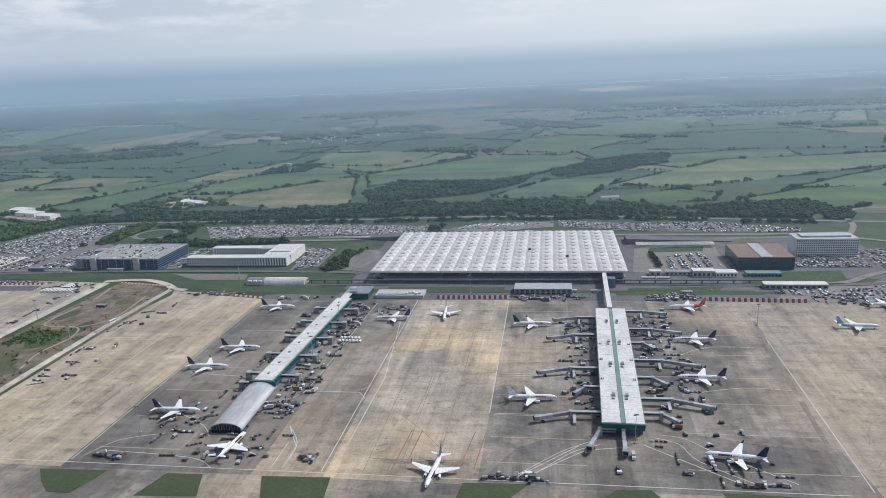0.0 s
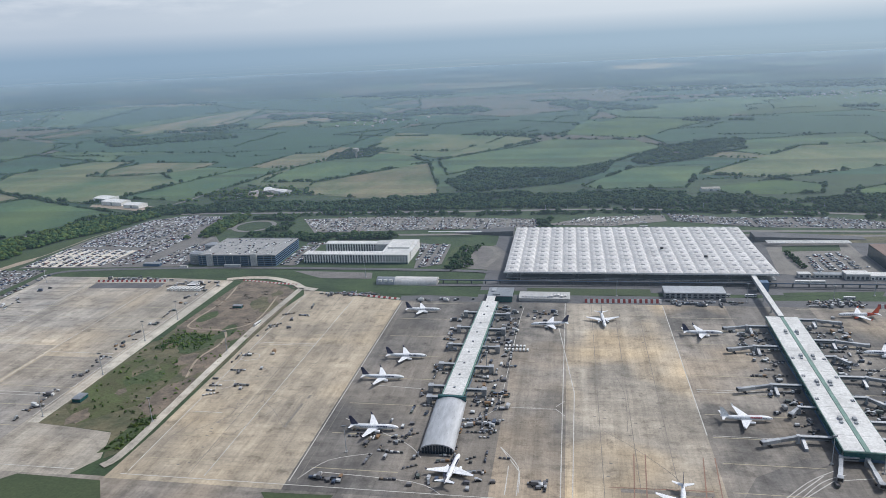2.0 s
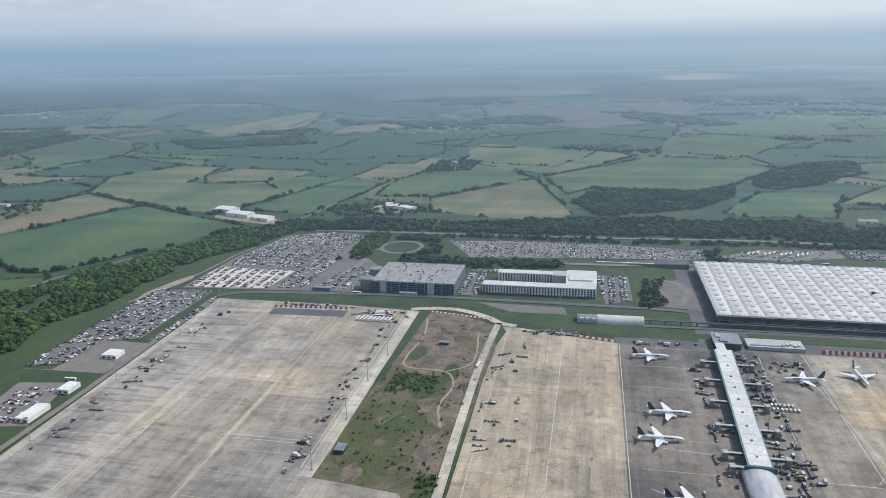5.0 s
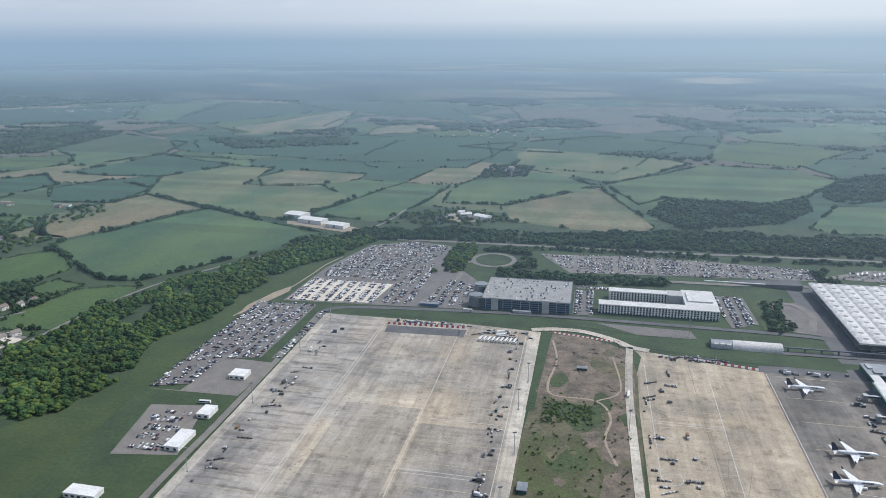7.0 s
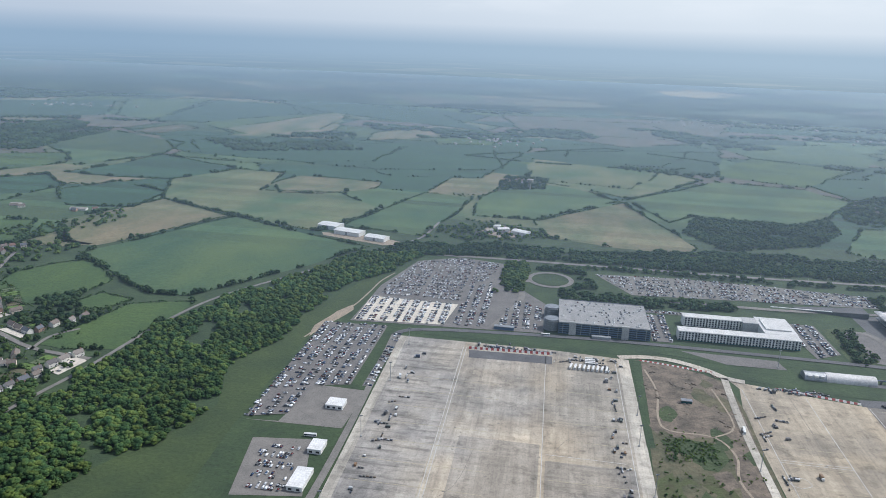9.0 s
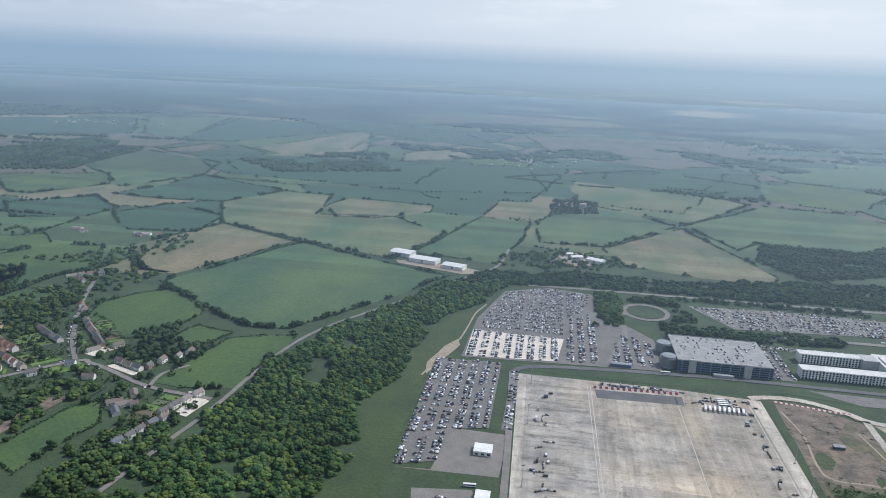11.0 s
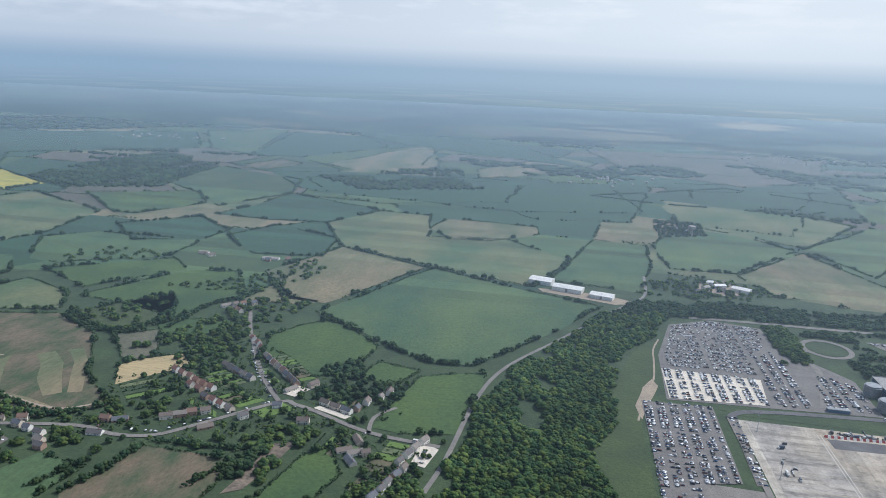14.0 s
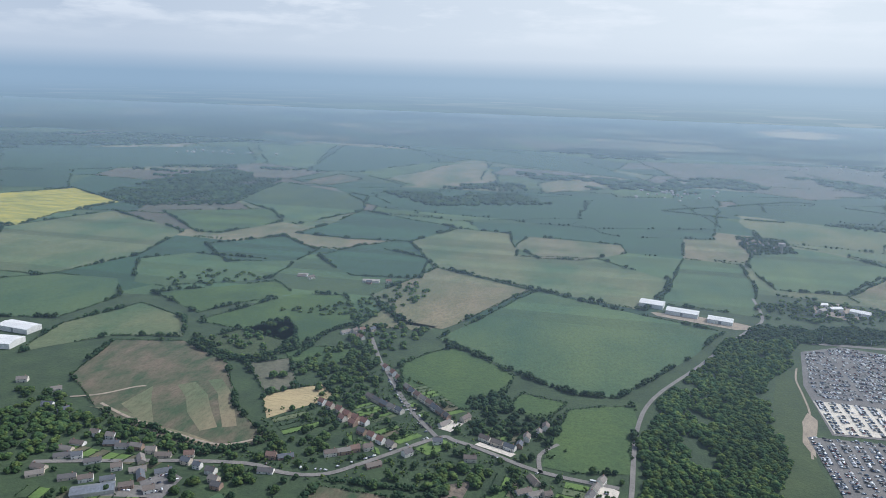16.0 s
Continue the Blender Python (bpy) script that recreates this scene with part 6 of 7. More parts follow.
def pier_east():
    a = math.degrees(math.atan2(246, 10)) - 90
    t0 = thing("east_pier", "long flat white-roofed departure pier with teal glazing", "pier", at=local(47.5, 473, 0, a))
    L, w = 246.0, 15.5
    Shape().box(-w + 1.5, 2, 0, w - 1.5, L - 2, 4.2).obj("ground_floor", BLUE_PANEL, t0)
    Shape().box(-w + 0.6, 1, 4.2, w - 0.6, L - 1, 9.6).obj("glazing", TEAL, t0)
    Shape().box(-w, -2.5, 9.6, w, L, 10.5).obj("roof_edge", TEAL_STRIP, t0)
    ps = None
    for i in range(12):
        for s in (0, 1):
            x0, x1 = (-w + 0.5, -1.8) if s == 0 else (1.8, w - 0.5)
            y0 = -1.6 + i * (L + 1) / 12
            Shape().box(x0, y0, 10.5, x1, y0 + (L + 1) / 12 - 0.25, 10.75).obj("roof_panel", ROOF_WHITE, t0)
    Shape().box(-1.5, -2, 10.5, 1.5, L, 11.0).obj("green_walkway", TEAL_STRIP, t0)
    for y in (40, 100, 150, 205):
        for x in (-5, 5):
            u = Shape().box(x - 1.2, y, 10.75, x + 1.2, y + 4, 12.3)
            u.box(x - 1.6, y - 5, 10.75, x + 0.4, y - 2.5, 11.8)
            u.obj("roof_plant", GREY_METAL, t0)
    for x in (-13.5, -12, 12, 13.5):
        for y in (70, 110, 145):
            Shape().box(x - 0.4, y, 10.75, x + 0.4, y + 3, 11.5).obj("vent", GREY_METAL, t0)
    Shape().box(-w + 0.2, -2.45, 5.2, w - 0.2, -2.2, 9.58).obj("end_glazing", TEAL, t0)
    fs = Shape().box(-0.2, 0.65, 4.2, 0.2, 0.95, 9.6).obj("fin", STEEL, t0)
    for i in range(-7, 8):
        share("fin", fs, t0, pose(i * 2.0, 0, 0))
    fs.matrix_basis = pose(-14.6, 0, 0)


pier_east()
for q in ((73, 724, 115, 722), (71, 672, 121, 668), (69, 636, 91, 627), (67, 596, 124, 590), (66, 560, 91, 551), (64, 521, 120, 513), (63, 497, 90, 488),
          (41, 704, -2, 702), (38, 655, -8, 651), (36, 577, -16, 571), (35, 540, 14, 531), (33, 496, -17, 489), (42, 471, 22, 448), (49, 470, 46, 443)):
    jet_bridge(*q)


def pier_west():
    t0 = thing("west_pier", "narrow white-roofed pier with teal sides", "pier", at=local(-251, 531, 0, -2.1))
    L, w = 222.0, 9.5
    Shape().box(-w + 1, 1, 0, w - 1, L, 3.8).obj("ground_floor", BLUE_PANEL, t0)
    Shape().box(-w + 0.4, 0.6, 3.8, w - 0.4, L, 8.3).obj("glazing", TEAL, t0)
    Shape().box(-w, -0.5, 8.3, w, L, 9.0).obj("roof_edge", TEAL_STRIP, t0)
    for i in range(14):
        y0 = i * L / 14
        Shape().box(-w + 1.3, y0 + 0.1, 9.0, w - 1.3, y0 + L / 14 - 0.15, 9.35).obj("roof_panel", ROOF_WHITE, t0)
    for i in range(9):
        Shape().box(-1.5, 12 + 24 * i, 9.35, 0.3, 14 + 24 * i, 10.2).obj("vent", GREY_METAL, t0)
    Shape().box(-w - 2.5, -2.6, 4.6, w + 2.5, -0.6, 9.2).obj("end_glazing", TEAL, t0)
    v = thing("vaulted_hall", "grey metal barrel-vaulted hall at the pier's end", "hall", at=local(-251, 456, 0, 1.0))
    sh = Shape()
    rings = []
    for y in (0, 76):
        rings.append([(13 * math.cos(math.pi * i / 16), y, 2.5 + 6.0 * math.sin(math.pi * i / 16)) for i in range(17)])
    sh.loft(list(reversed(rings)))
    sh.obj("vault", VAULT, v, smooth=False)
    Shape().box(-11.5, 1.5, 0, 11.5, 75, 2.6).obj("base", BLUE_PANEL, v)
    gl = Shape()
    for i in range(-5, 6):
        h = 2.5 + 6 * math.sqrt(max(0, 1 - (i * 2.1 / 13) ** 2))
        gl.box(i * 2.1 - 0.9, -0.25, 0.3, i * 2.1 + 0.9, -0.05, h - 0.9)
    gl.obj("end_glazing", GLASS, v)


pier_west()


def gate_stair(x, y, side, reach):
    """A slim raised corridor from the pier to a boxy stair tower on the stand."""
    t0 = thing("gate_stair", "grey raised gate corridor ending in a stair tower", "gate", "gate corridors", at=local(x, y, 0, 0 if side > 0 else 180))
    Shape().box(0, -1.2, 3.9, reach, 1.2, 6.4).obj("corridor", GREY_METAL, t0)
    Shape().box(-0.1, -1.35, 6.4, reach, 1.35, 6.65).obj("corridor_roof", STEEL, t0)
    Shape().box(0.4, -1.25, 4.9, reach - 0.4, 1.25, 5.8).obj("window", GLASS, t0)
    Shape().box(reach + 0.05, -2.6, 0, reach + 4.2, 2.6, 7.0).obj("stair_tower", GREY_METAL, t0)
    Shape().box(reach - 0.1, -2.8, 7.0, reach + 4.4, 2.8, 7.3).obj("tower_roof", STEEL, t0)
    Shape().box(reach * 0.5 - 0.3, -0.9, 0, reach * 0.5 + 0.3, 0.9, 3.9).obj("prop", STEEL, t0)


for i, y in enumerate((548, 592, 636, 680, 722)):
    x = -251 + (y - 531) * 0.037
    gate_stair(x + 9, y, 1, 13)
    gate_stair(x - 9, y + 4, -1, 12)
gate_stair(-260, 532, -1, 9)

link = thing("link_hall", "low teal glazed hall joining pier and terminal", "hall", at=local(-248, 766))
Shape().box(0, 8, 0, 28, 36, 7.2).obj("wall", TEAL, link)
Shape().box(-0.8, 7.2, 7.2, 28.8, 36.8, 8.0).obj("roof", GREY_METAL, link)
Shape().box(0, -14, 4.0, 9, 7.1, 7.6).obj("corridor", TEAL, link)
Shape().box(-0.4, -14, 7.6, 9.4, 7.1, 8.1).obj("corridor_roof", ROOF_WHITE, link)
Shape().box(3, 22, 8.0, 8, 33, 9.2).obj("roof_plant", STEEL, link)
Shape().box(6, 10, 8.0, 14, 18, 9.6).obj("roof_plant", GREY_METAL, link)
ann = thing("service_annexe", "low flat-roofed annexe with roof plant", "annexe", at=local(-212, 778))
Shape().box(0, 0, 0, 58, 22, 3.6).obj("wall", PALE_PANEL, ann)
Shape().box(-0.5, -0.5, 3.6, 58.5, 22.5, 4.2).obj("roof", PALE_PANEL, ann)
for i in range(9):
    Shape().box(3 + 3.6 * i, 2.5, 4.2, 5.4 + 3.6 * i, 4.8, 5.4).obj("roof_plant", STEEL, ann)
for i in range(5):
    Shape().box(36 + 4 * i, 3 + 2 * (i % 3), 4.2, 38.5 + 4 * i, 8 + 2 * (i % 3), 6.2).obj("roof_plant", ROOF_METAL, ann)
for a, b in (((60, 846), (57, 718)),):
    sb = thing("skybridge", "pale enclosed skybridge from the terminal to the pier", "bridge")
    sh = Shape()
    d = Vector((b[0] - a[0], b[1] - a[1], 0))
    m = local(a[0], a[1], 8.0, math.degrees(math.atan2(d.y, d.x)))
    sh.box(0, -2.4, 0, d.length, 2.4, 3.6, m=m)
    sh.obj("tunnel", STEEL, sb)
    Shape().box(0, -2.6, 3.6, d.length, 2.6, 3.9, m=m).obj("roof", ROOF_WHITE, sb)
    for s in (20, 55, 90):
        Shape().box(s - 0.6, -0.6, -8, s + 0.6, 0.6, 0, m=m).obj("pylon", PALE_PANEL, sb)
    Shape().box(62, 822, 0, 72, 832, 11).obj("stair_tower", BLUE_PANEL, sb)

# ---- other airport buildings ----
def slab_building(name, label, category, x0, y0, x1, y1, h, wall, roof, win=None, storeys=0, pitch=4.0, parapet=0.7, kind=""):
    t0 = thing(name, label, category, at=local(x0, y0))
    w, d = x1 - x0, y1 - y0
    Shape().box(0, 0, 0, w, d, h).obj("wall", wall, t0)
    Shape().box(-0.3, -0.3, h, w + 0.3, d + 0.3, h + parapet).obj("roof", roof, t0)
    if win:
        src = None
        for s in range(storeys):
            z = 1.0 + s * (h - 1.0) / storeys
            for i in range(int(w / pitch)):
                m = pose((i + 0.5) * w / int(w / pitch), -0.06, z)
                if src is None:
                    src = Shape().box(-pitch * 0.3, -0.05, 0, pitch * 0.3, 0.05, 0.62 * (h - 1) / storeys).obj("window", win, t0)
                    src.matrix_basis = m
                else:
                    share("window", src, t0, m)
    return t0


def car_park_building():
    t0 = thing("multistorey_car_park", "five-storey blue-grey car park building with cars on the roof", "car park", at=local(-684, 904))
    W, D = 119.0, 91.0
    for s in range(5):
        z = s * 3.0
        Shape().box(0.4, 0.4, z, W - 0.4, D - 0.4, z + 0.45).obj("deck", DECK, t0)
        for y in (0.0, D - 0.3):
            Shape().box(0, y, z + 0.1, W, y + 0.3, z + 1.35).obj("parapet", BLUE_PANEL, t0)
        for x in (0.0, W - 0.3):
            Shape().box(x, 0.3, z + 0.1, x + 0.3, D - 0.3, z + 1.35).obj("parapet", BLUE_PANEL, t0)
    Shape().box(1.2, 1.2, 0, W - 1.2, D - 1.2, 14.4).obj("core", GLASS, t0)
    Shape().box(0.3, 0.3, 14.5, W - 0.3, D - 0.3, 15.0).obj("roof_deck", DECK, t0)
    for y in (0.0, D - 0.25):
        Shape().box(0, y, 14.5, W, y + 0.25, 16.0).obj("roof_parapet", GREY_METAL, t0)
    for x in (14, 82):
        Shape().box(x, -3, 0, x + 9, 0.1, 18).obj("stair_tower", PALE_PANEL, t0)
    for i in range(10):
        Shape().box(W * (i + 0.5) / 10 - 0.35, -0.12, 0, W * (i + 0.5) / 10 + 0.35, 0.0, 14.5).obj("post", GREY_METAL, t0)
    for y in (14, 60):
        dr = Shape()
        for s in range(5):
            dr.rod((-9, y, s * 3.0 + 0.1), (-9, y, s * 3.0 + 1.3), 11, 20)
        dr.rod((-9, y, 0), (-9, y, 15), 9.5, 20)
        dr.obj("spiral_ramp", GREY_METAL, t0)
    spots, r = [], random.Random(3)
    for row in range(10):
        y = 8 + row * 8.4
        for i in range(38):
            if r.random() < 0.22:
                spots.append((0, -684 + 6 + i * 2.9, 904 + y, 14.8, math.pi / 2 + r.uniform(-0.03, 0.03), 1.0))
    scatter("rooftop_cars", [car], spots, [CARS], "cars parked on the car park roof", "cars")
    return t0


car_park_building()


def hotel():
    t0 = thing("hotel_building", "white U-shaped hotel with rows of dark windows", "hotel", at=local(-528, 918))
    for nm, x0, y0, x1, y1, h in (("front_wing", 0, 0, 152, 17, 12.5), ("rear_wing", 14, 55, 92, 70, 12.5), ("cross_wing", 112, 17.2, 153, 78, 12.5)):
        Shape().box(x0, y0, 0, x1, y1, h).obj(nm, WHITE, t0)
        Shape().box(x0 - 0.4, y0 - 0.4, h, x1 + 0.4, y1 + 0.3, h + 0.7).obj("roof", ROOF_WHITE, t0)
    Shape().box(92, 50, 0, 112, 72, 13.5).obj("rear_link", PALE_PANEL, t0)
    Shape().box(116, 30, 13.2, 148, 66, 15.0).obj("roof_plant", ROOF_WHITE, t0)
    src = None
    for i in range(38):
        for s in range(4):
            for y in (-0.05, 54.95):
                if y > 0 and not 4 <= i < 23:
                    continue
                m = pose(2 + i * 4.0, y, 0.8 + s * 2.95)
                if src is None:
                    src = Shape().box(-1.05, -0.06, 0, 1.05, 0.06, 2.2).obj("window", GLASS, t0)
                    src.matrix_basis = m
                else:
                    share("window", src, t0, m)
    for i in range(0, 38, 5):
        Shape().box(3.6 + i * 4.0, -0.25, 0, 4.4 + i * 4.0, -0.02, 12.4).obj("fin", PALE_PANEL, t0)
    Shape().box(0, -0.12, 0, 152, -0.04, 1.0).obj("plinth", TEAL, t0)


hotel()
slab_building("bus_terminal", "long low pale building before the terminal", "building", -47, 795, 20, 818, 6.5, GREY_METAL, STEEL, GLASS, 2, 6.0)
office = slab_building("office_building", "glass office block with a brown roof and a glazed strip", "office", 229, 897, 296, 966, 15.5, GLASS, BROWN_ROOF, TEAL, 4, 3.0)
Shape().box(27, 0, 16.2, 41, 69, 16.9).obj("glazed_strip", SKYLIGHT, office)
hot2 = slab_building("airport_hotel", "tall pale hotel with narrow staggered windows", "hotel", 317, 960, 394, 993, 23.0, WHITE, PALE_PANEL, GLASS, 7, 2.6)
Shape().box(8, 8, 23.7, 70, 25, 26).obj("roof_plant", STEEL, hot2)
slab_building("car_hire_office", "small white flat-roofed office", "office", 196, 866, 221, 880, 5.0, WHITE, ROOF_WHITE, GLASS, 1, 4.0)
slab_building("gate_house", "low glazed gate house", "building", 232, 866, 272, 878, 4.0, BLUE_PANEL, TEAL_STRIP, GLASS, 1, 4.0)
slab_building("canopy_store", "long white-roofed store with vehicles before it", "building", 239, 818, 308, 830, 5.0, GREY_METAL, ROOF_WHITE, DARK, 1, 6.0)
slab_building("white_shed", "small white metal shed", "shed", -918, 644, -900, 660, 4.2, WHITE, WHITE, DARK, 1, 5.0)
slab_building("white_shed", "small white metal shed", "shed", -908, 562, -895, 580, 4.2, WHITE, WHITE, DARK, 1, 5.0)
slab_building("white_shed", "white shed in the compound", "shed", -906, 505, -892, 534, 4.2, WHITE, WHITE, DARK, 1, 5.0)
slab_building("white_shed", "long white shed beside the perimeter road", "shed", -946, 428, -918, 440, 4.0, WHITE, WHITE, DARK, 1, 5.0)
slab_building("green_kiosk", "small dark green site cabin", "cabin", -551, 738, -540, 743, 3.0, TEAL, GREY_METAL)
slab_building("green_kiosk", "small dark green site cabin", "cabin", -592, 505, -584, 516, 3.5, TEAL, GREY_METAL)
slab_building("bus_shelter", "small grey road shelter", "shelter", -640, 894, -616, 899, 3.2, STEEL, STEEL)
for x0, y0, x1, y1 in ((-768, 896, -742, 902),):
    slab_building("lot_office", "small dark car park office", "office", x0, y0, x1, y1, 4.0, BLUE_PANEL, GREY_METAL)
for x0, y0, x1, y1, h, lab in ((118, 872, 132, 880, 5.0, "small pale flat-roofed service building"), (137, 873, 168, 882, 4.0, "low grey shelter beside the parked cars"), (169, 866, 195, 880, 7.0, "pale flat-roofed building by the elevated track")):
    slab_building("service_building", lab, "building", x0, y0, x1, y1, h, PALE_PANEL, ROOF_WHITE if h > 4 else GREY_METAL, GLASS, 1, 5.0)
ramp = thing("car_ramp", "dark concrete approach ramp beside the terminal", "ramp", at=local(-335, 1076))
Shape().loft([[(0, 0, 0), (0, 14, 0), (0, 14, 1), (0, 0, 1)], [(95, -14, 0), (95, 12, 0), (95, 12, 8), (95, -14, 8)]]).obj("wall", ASPHALT, ramp)
Shape().box(-40, -14, 6.5, 45, -12, 7.4).obj("canopy", WHITE, ramp)
rm2 = thing("car_ramp", "dark concrete approach ramp beside the terminal", "ramp", at=local(105, 1040))
Shape().loft([[(0, -10, 0), (0, 20, 0), (0, 20, 8), (0, -10, 8)], [(150, 0, 0), (150, 16, 0), (150, 16, 1), (150, 0, 1)]]).obj("wall", ASPHALT, rm2)
for i in range(3):
    Shape().box(12, -20 - 6 * i, 4.5, 120, -17 - 6 * i, 5.2).obj("canopy", ROOF_WHITE, rm2)


def blast_wall(x0, y0, x1, y1, n, h=4.2, label="striped red and white blast screen"):
    v = Vector((x1 - x0, y1 - y0))
    t0 = thing("blast_screen", label, "screen", at=local(x0, y0, 0, math.degrees(math.atan2(v.y, v.x))))
    s = v.length / n
    a = Shape().loft([[(0.05, 0, 0), (s - 0.05, 0, 0), (s - 0.05, 3, 0), (0.05, 3, 0)], [(0.05, 2.2, h), (s - 0.05, 2.2, h), (s - 0.05, 2.5, h), (0.05, 2.5, h)]])
    r0 = a.obj("panel", RED_PANEL, t0)
    w0 = a.obj("panel", WHITE_PANEL, t0)
    for i in range(n):
        m = pose(i * s, 0, 0)
        if i < 2:
            (r0, w0)[i].matrix_basis = m
        else:
            share("panel", (r0, w0)[i % 2], t0, m)


blast_wall(-137, 776, -52, 778, 28)
blast_wall(169, 773, 272, 768, 34)
blast_wall(-793, 825, -690, 830, 30, 2.5)
blast_wall(-440, 795, -356, 777, 24, 1.6, "low red and white barrier row")
blast_wall(-585, 838, -500, 822, 30, 1.2, "low red and white barrier row")

# ---- aircraft ----
def plane(label, fin, text, belly=None):
    """A twin-engined airliner, nose along +x, its middle at the origin."""
    t0 = thing("airliner", label, "aircraft", "parked airliners")
    secs = [(-19.6, 0.25, 4.4), (-17.5, 0.75, 4.15), (-13, 1.45, 3.7), (-8, 1.88, 3.35), (12, 1.88, 3.3), (15.5, 1.72, 3.2), (17.8, 1.2, 3.0), (19.2, 0.6, 2.8), (19.7, 0.15, 2.75)]
    sh = Shape()
    sh.loft([[(x, r * math.cos(i * math.tau / 12), z + r * math.sin(i * math.tau / 12)) for i in range(12)] for x, r, z in secs])
    sh.obj("fuselage", SKIN, t0, smooth=True)
    for s in (-1, 1):
        def foil(root, tip, zr, zt, th):
            q = Shape()
            (x0, x1, y0), (x2, x3, y1) = root, tip
            q.loft([[(x0, s * y0, zr), (x1, s * y0, zr), (x1, s * y0, zr + th), (x0, s * y0, zr + th)], [(x2, s * y1, zt), (x3, s * y1, zt), (x3, s * y1, zt + th * 0.4), (x2, s * y1, zt + th * 0.4)]])
            return q
        wing = foil((-4.2, 4.2, 1.4), (-6.4, -4.6, 17.2), 2.2, 3.6, 0.55).obj("wing", SKIN, t0)
        w = Shape()
        w.loft([[(-6.4, s * 17.2, 3.6), (-4.7, s * 17.2, 3.6), (-4.7, s * 17.35, 3.75), (-6.4, s * 17.35, 3.75)], [(-7.3, s * 17.9, 6.0), (-6.5, s * 17.9, 6.0), (-6.5, s * 18.0, 6.0), (-7.3, s * 18.0, 6.0)]])
        w.obj("winglet", fin, wing)
        foil((-18.4, -14.6, 0.5), (-19.6, -18.2, 7.1), 4.6, 5.2, 0.3).obj("tailplane", SKIN, t0)
        e = Shape()
        prof = [(5.6, 0.75), (5.4, 1.0), (3.6, 1.08), (2.0, 0.85), (1.2, 0.55)]
        e.loft([[(x, s * 4.9 + r * math.cos(i * math.tau / 10), 1.55 + r * math.sin(i * math.tau / 10)) for i in range(10)] for x, r in reversed(prof)])
        eng = e.obj("engine", SKIN if belly is None else belly, t0, smooth=True)
        Shape().rod((5.62, s * 4.9, 1.55), (5.66, s * 4.9, 1.55), 0.7, 10).obj("intake", DARK, eng, "dark round intake")
        Shape().rod((-1.2, s * 2.8, 0.55), (-1.2, s * 2.8, 2.4), 0.18, 5).rod((-1.2, s * 2.4, 0.55), (-1.2, s * 3.2, 0.55), 0.55, 8).obj("main_gear", RUBBER, t0)
        win = Shape()
        for i in range(14):
            win.box(-11 + i * 1.9, s * 1.80 - 0.06, 3.65, -10.1 + i * 1.9, s * 1.80 + 0.06, 4.0)
        win.obj("window_row", NAVY, t0)
        if text is not None:
            lt = Shape()
            for i in range(7):
                x = 2.5 + i * 1.25
                lt.box(x, s * 1.66 - 0.26, 3.5, x + 0.8, s * 1.66 + 0.26, 4.75)
            lt.obj("title_bars", text, t0)
    f = Shape()
    f.loft([[(-18.9, -0.2, 4.9), (-12.6, -0.2, 4.9), (-12.6, 0.2, 4.9), (-18.9, 0.2, 4.9)], [(-20.4, -0.08, 12.2), (-18.0, -0.08, 12.2), (-18.0, 0.08, 12.2), (-20.4, 0.08, 12.2)]])
    f.obj("fin", fin, t0)
    Shape().rod((14.6, 0, 0.4), (14.6, 0, 2.0), 0.14, 5).rod((14.6, -0.3, 0.4), (14.6, 0.3, 0.4), 0.4, 8).obj("nose_gear", RUBBER, t0)
    Shape().box(18.0, -0.85, 3.2, 18.75, 0.85, 3.65).obj("cockpit_window", DARK, t0)
    if belly is not None:
        sh = Shape()
        sh.loft([[(x, r * 1.02 * math.cos(i * math.tau / 12), z + r * 1.02 * math.sin(i * math.tau / 12)) for i in range(12)] for x, r, z in secs[1:4]])
        sh.obj("tail_band", belly, t0, smooth=True)
    return t0


navy_tail = plane("white twin-engined airliner with a navy tail fin", NAVY, NAVY)
first = True
for x, y, h in ((-318, 739, 2), (-310, 617, 3), (-322, 571, 2), (-307, 485, 2), (-236, 434, 83), (-175, 705, 186), (-119, 720, -86), (-23, 691, 2), (-82, 412, -97), (130, 653, 180), (120, 568, 178), (118, 444, 172)):
    if first:
        navy_tail.matrix_basis, first = local(x, y, 0.15, h), False
    else:
        copy_thing(navy_tail, local(x, y, 0.15, h))
plane("white airliner with crimson lettering and patterned tail", SKIN, CRIMSON).matrix_basis = local(-19, 524, 0.15, 3)
plane("white airliner with orange-red tail and engines", ORANGE, None, ORANGE).matrix_basis = local(140, 747, 0.15, 182)
plane("white airliner with a light blue tail", SKYBLUE, None, SKYBLUE).matrix_basis = local(291, 694, 0.15, -2)
plane("white wide airliner parked at a stand", SKIN, None).matrix_basis = local(345, 757, 0.15, 0)

# ---- vehicles and equipment on the apron ----
def base_vehicle(name, label, cat, parts):
    t0 = thing(name, label, cat, cat + "s on the apron")
    for nm, bx, m in parts:
        Shape().box(*bx).obj(nm, m, t0)
    return t0


def wheels(t0, xs, y, r=0.4):
    for x in xs:
        sh = Shape()
        for s in (-1, 1):
            sh.rod((x, s * y - 0.15, r), (x, s * y + 0.15, r), r, 8)
        sh.obj("wheel_pair", RUBBER, t0)


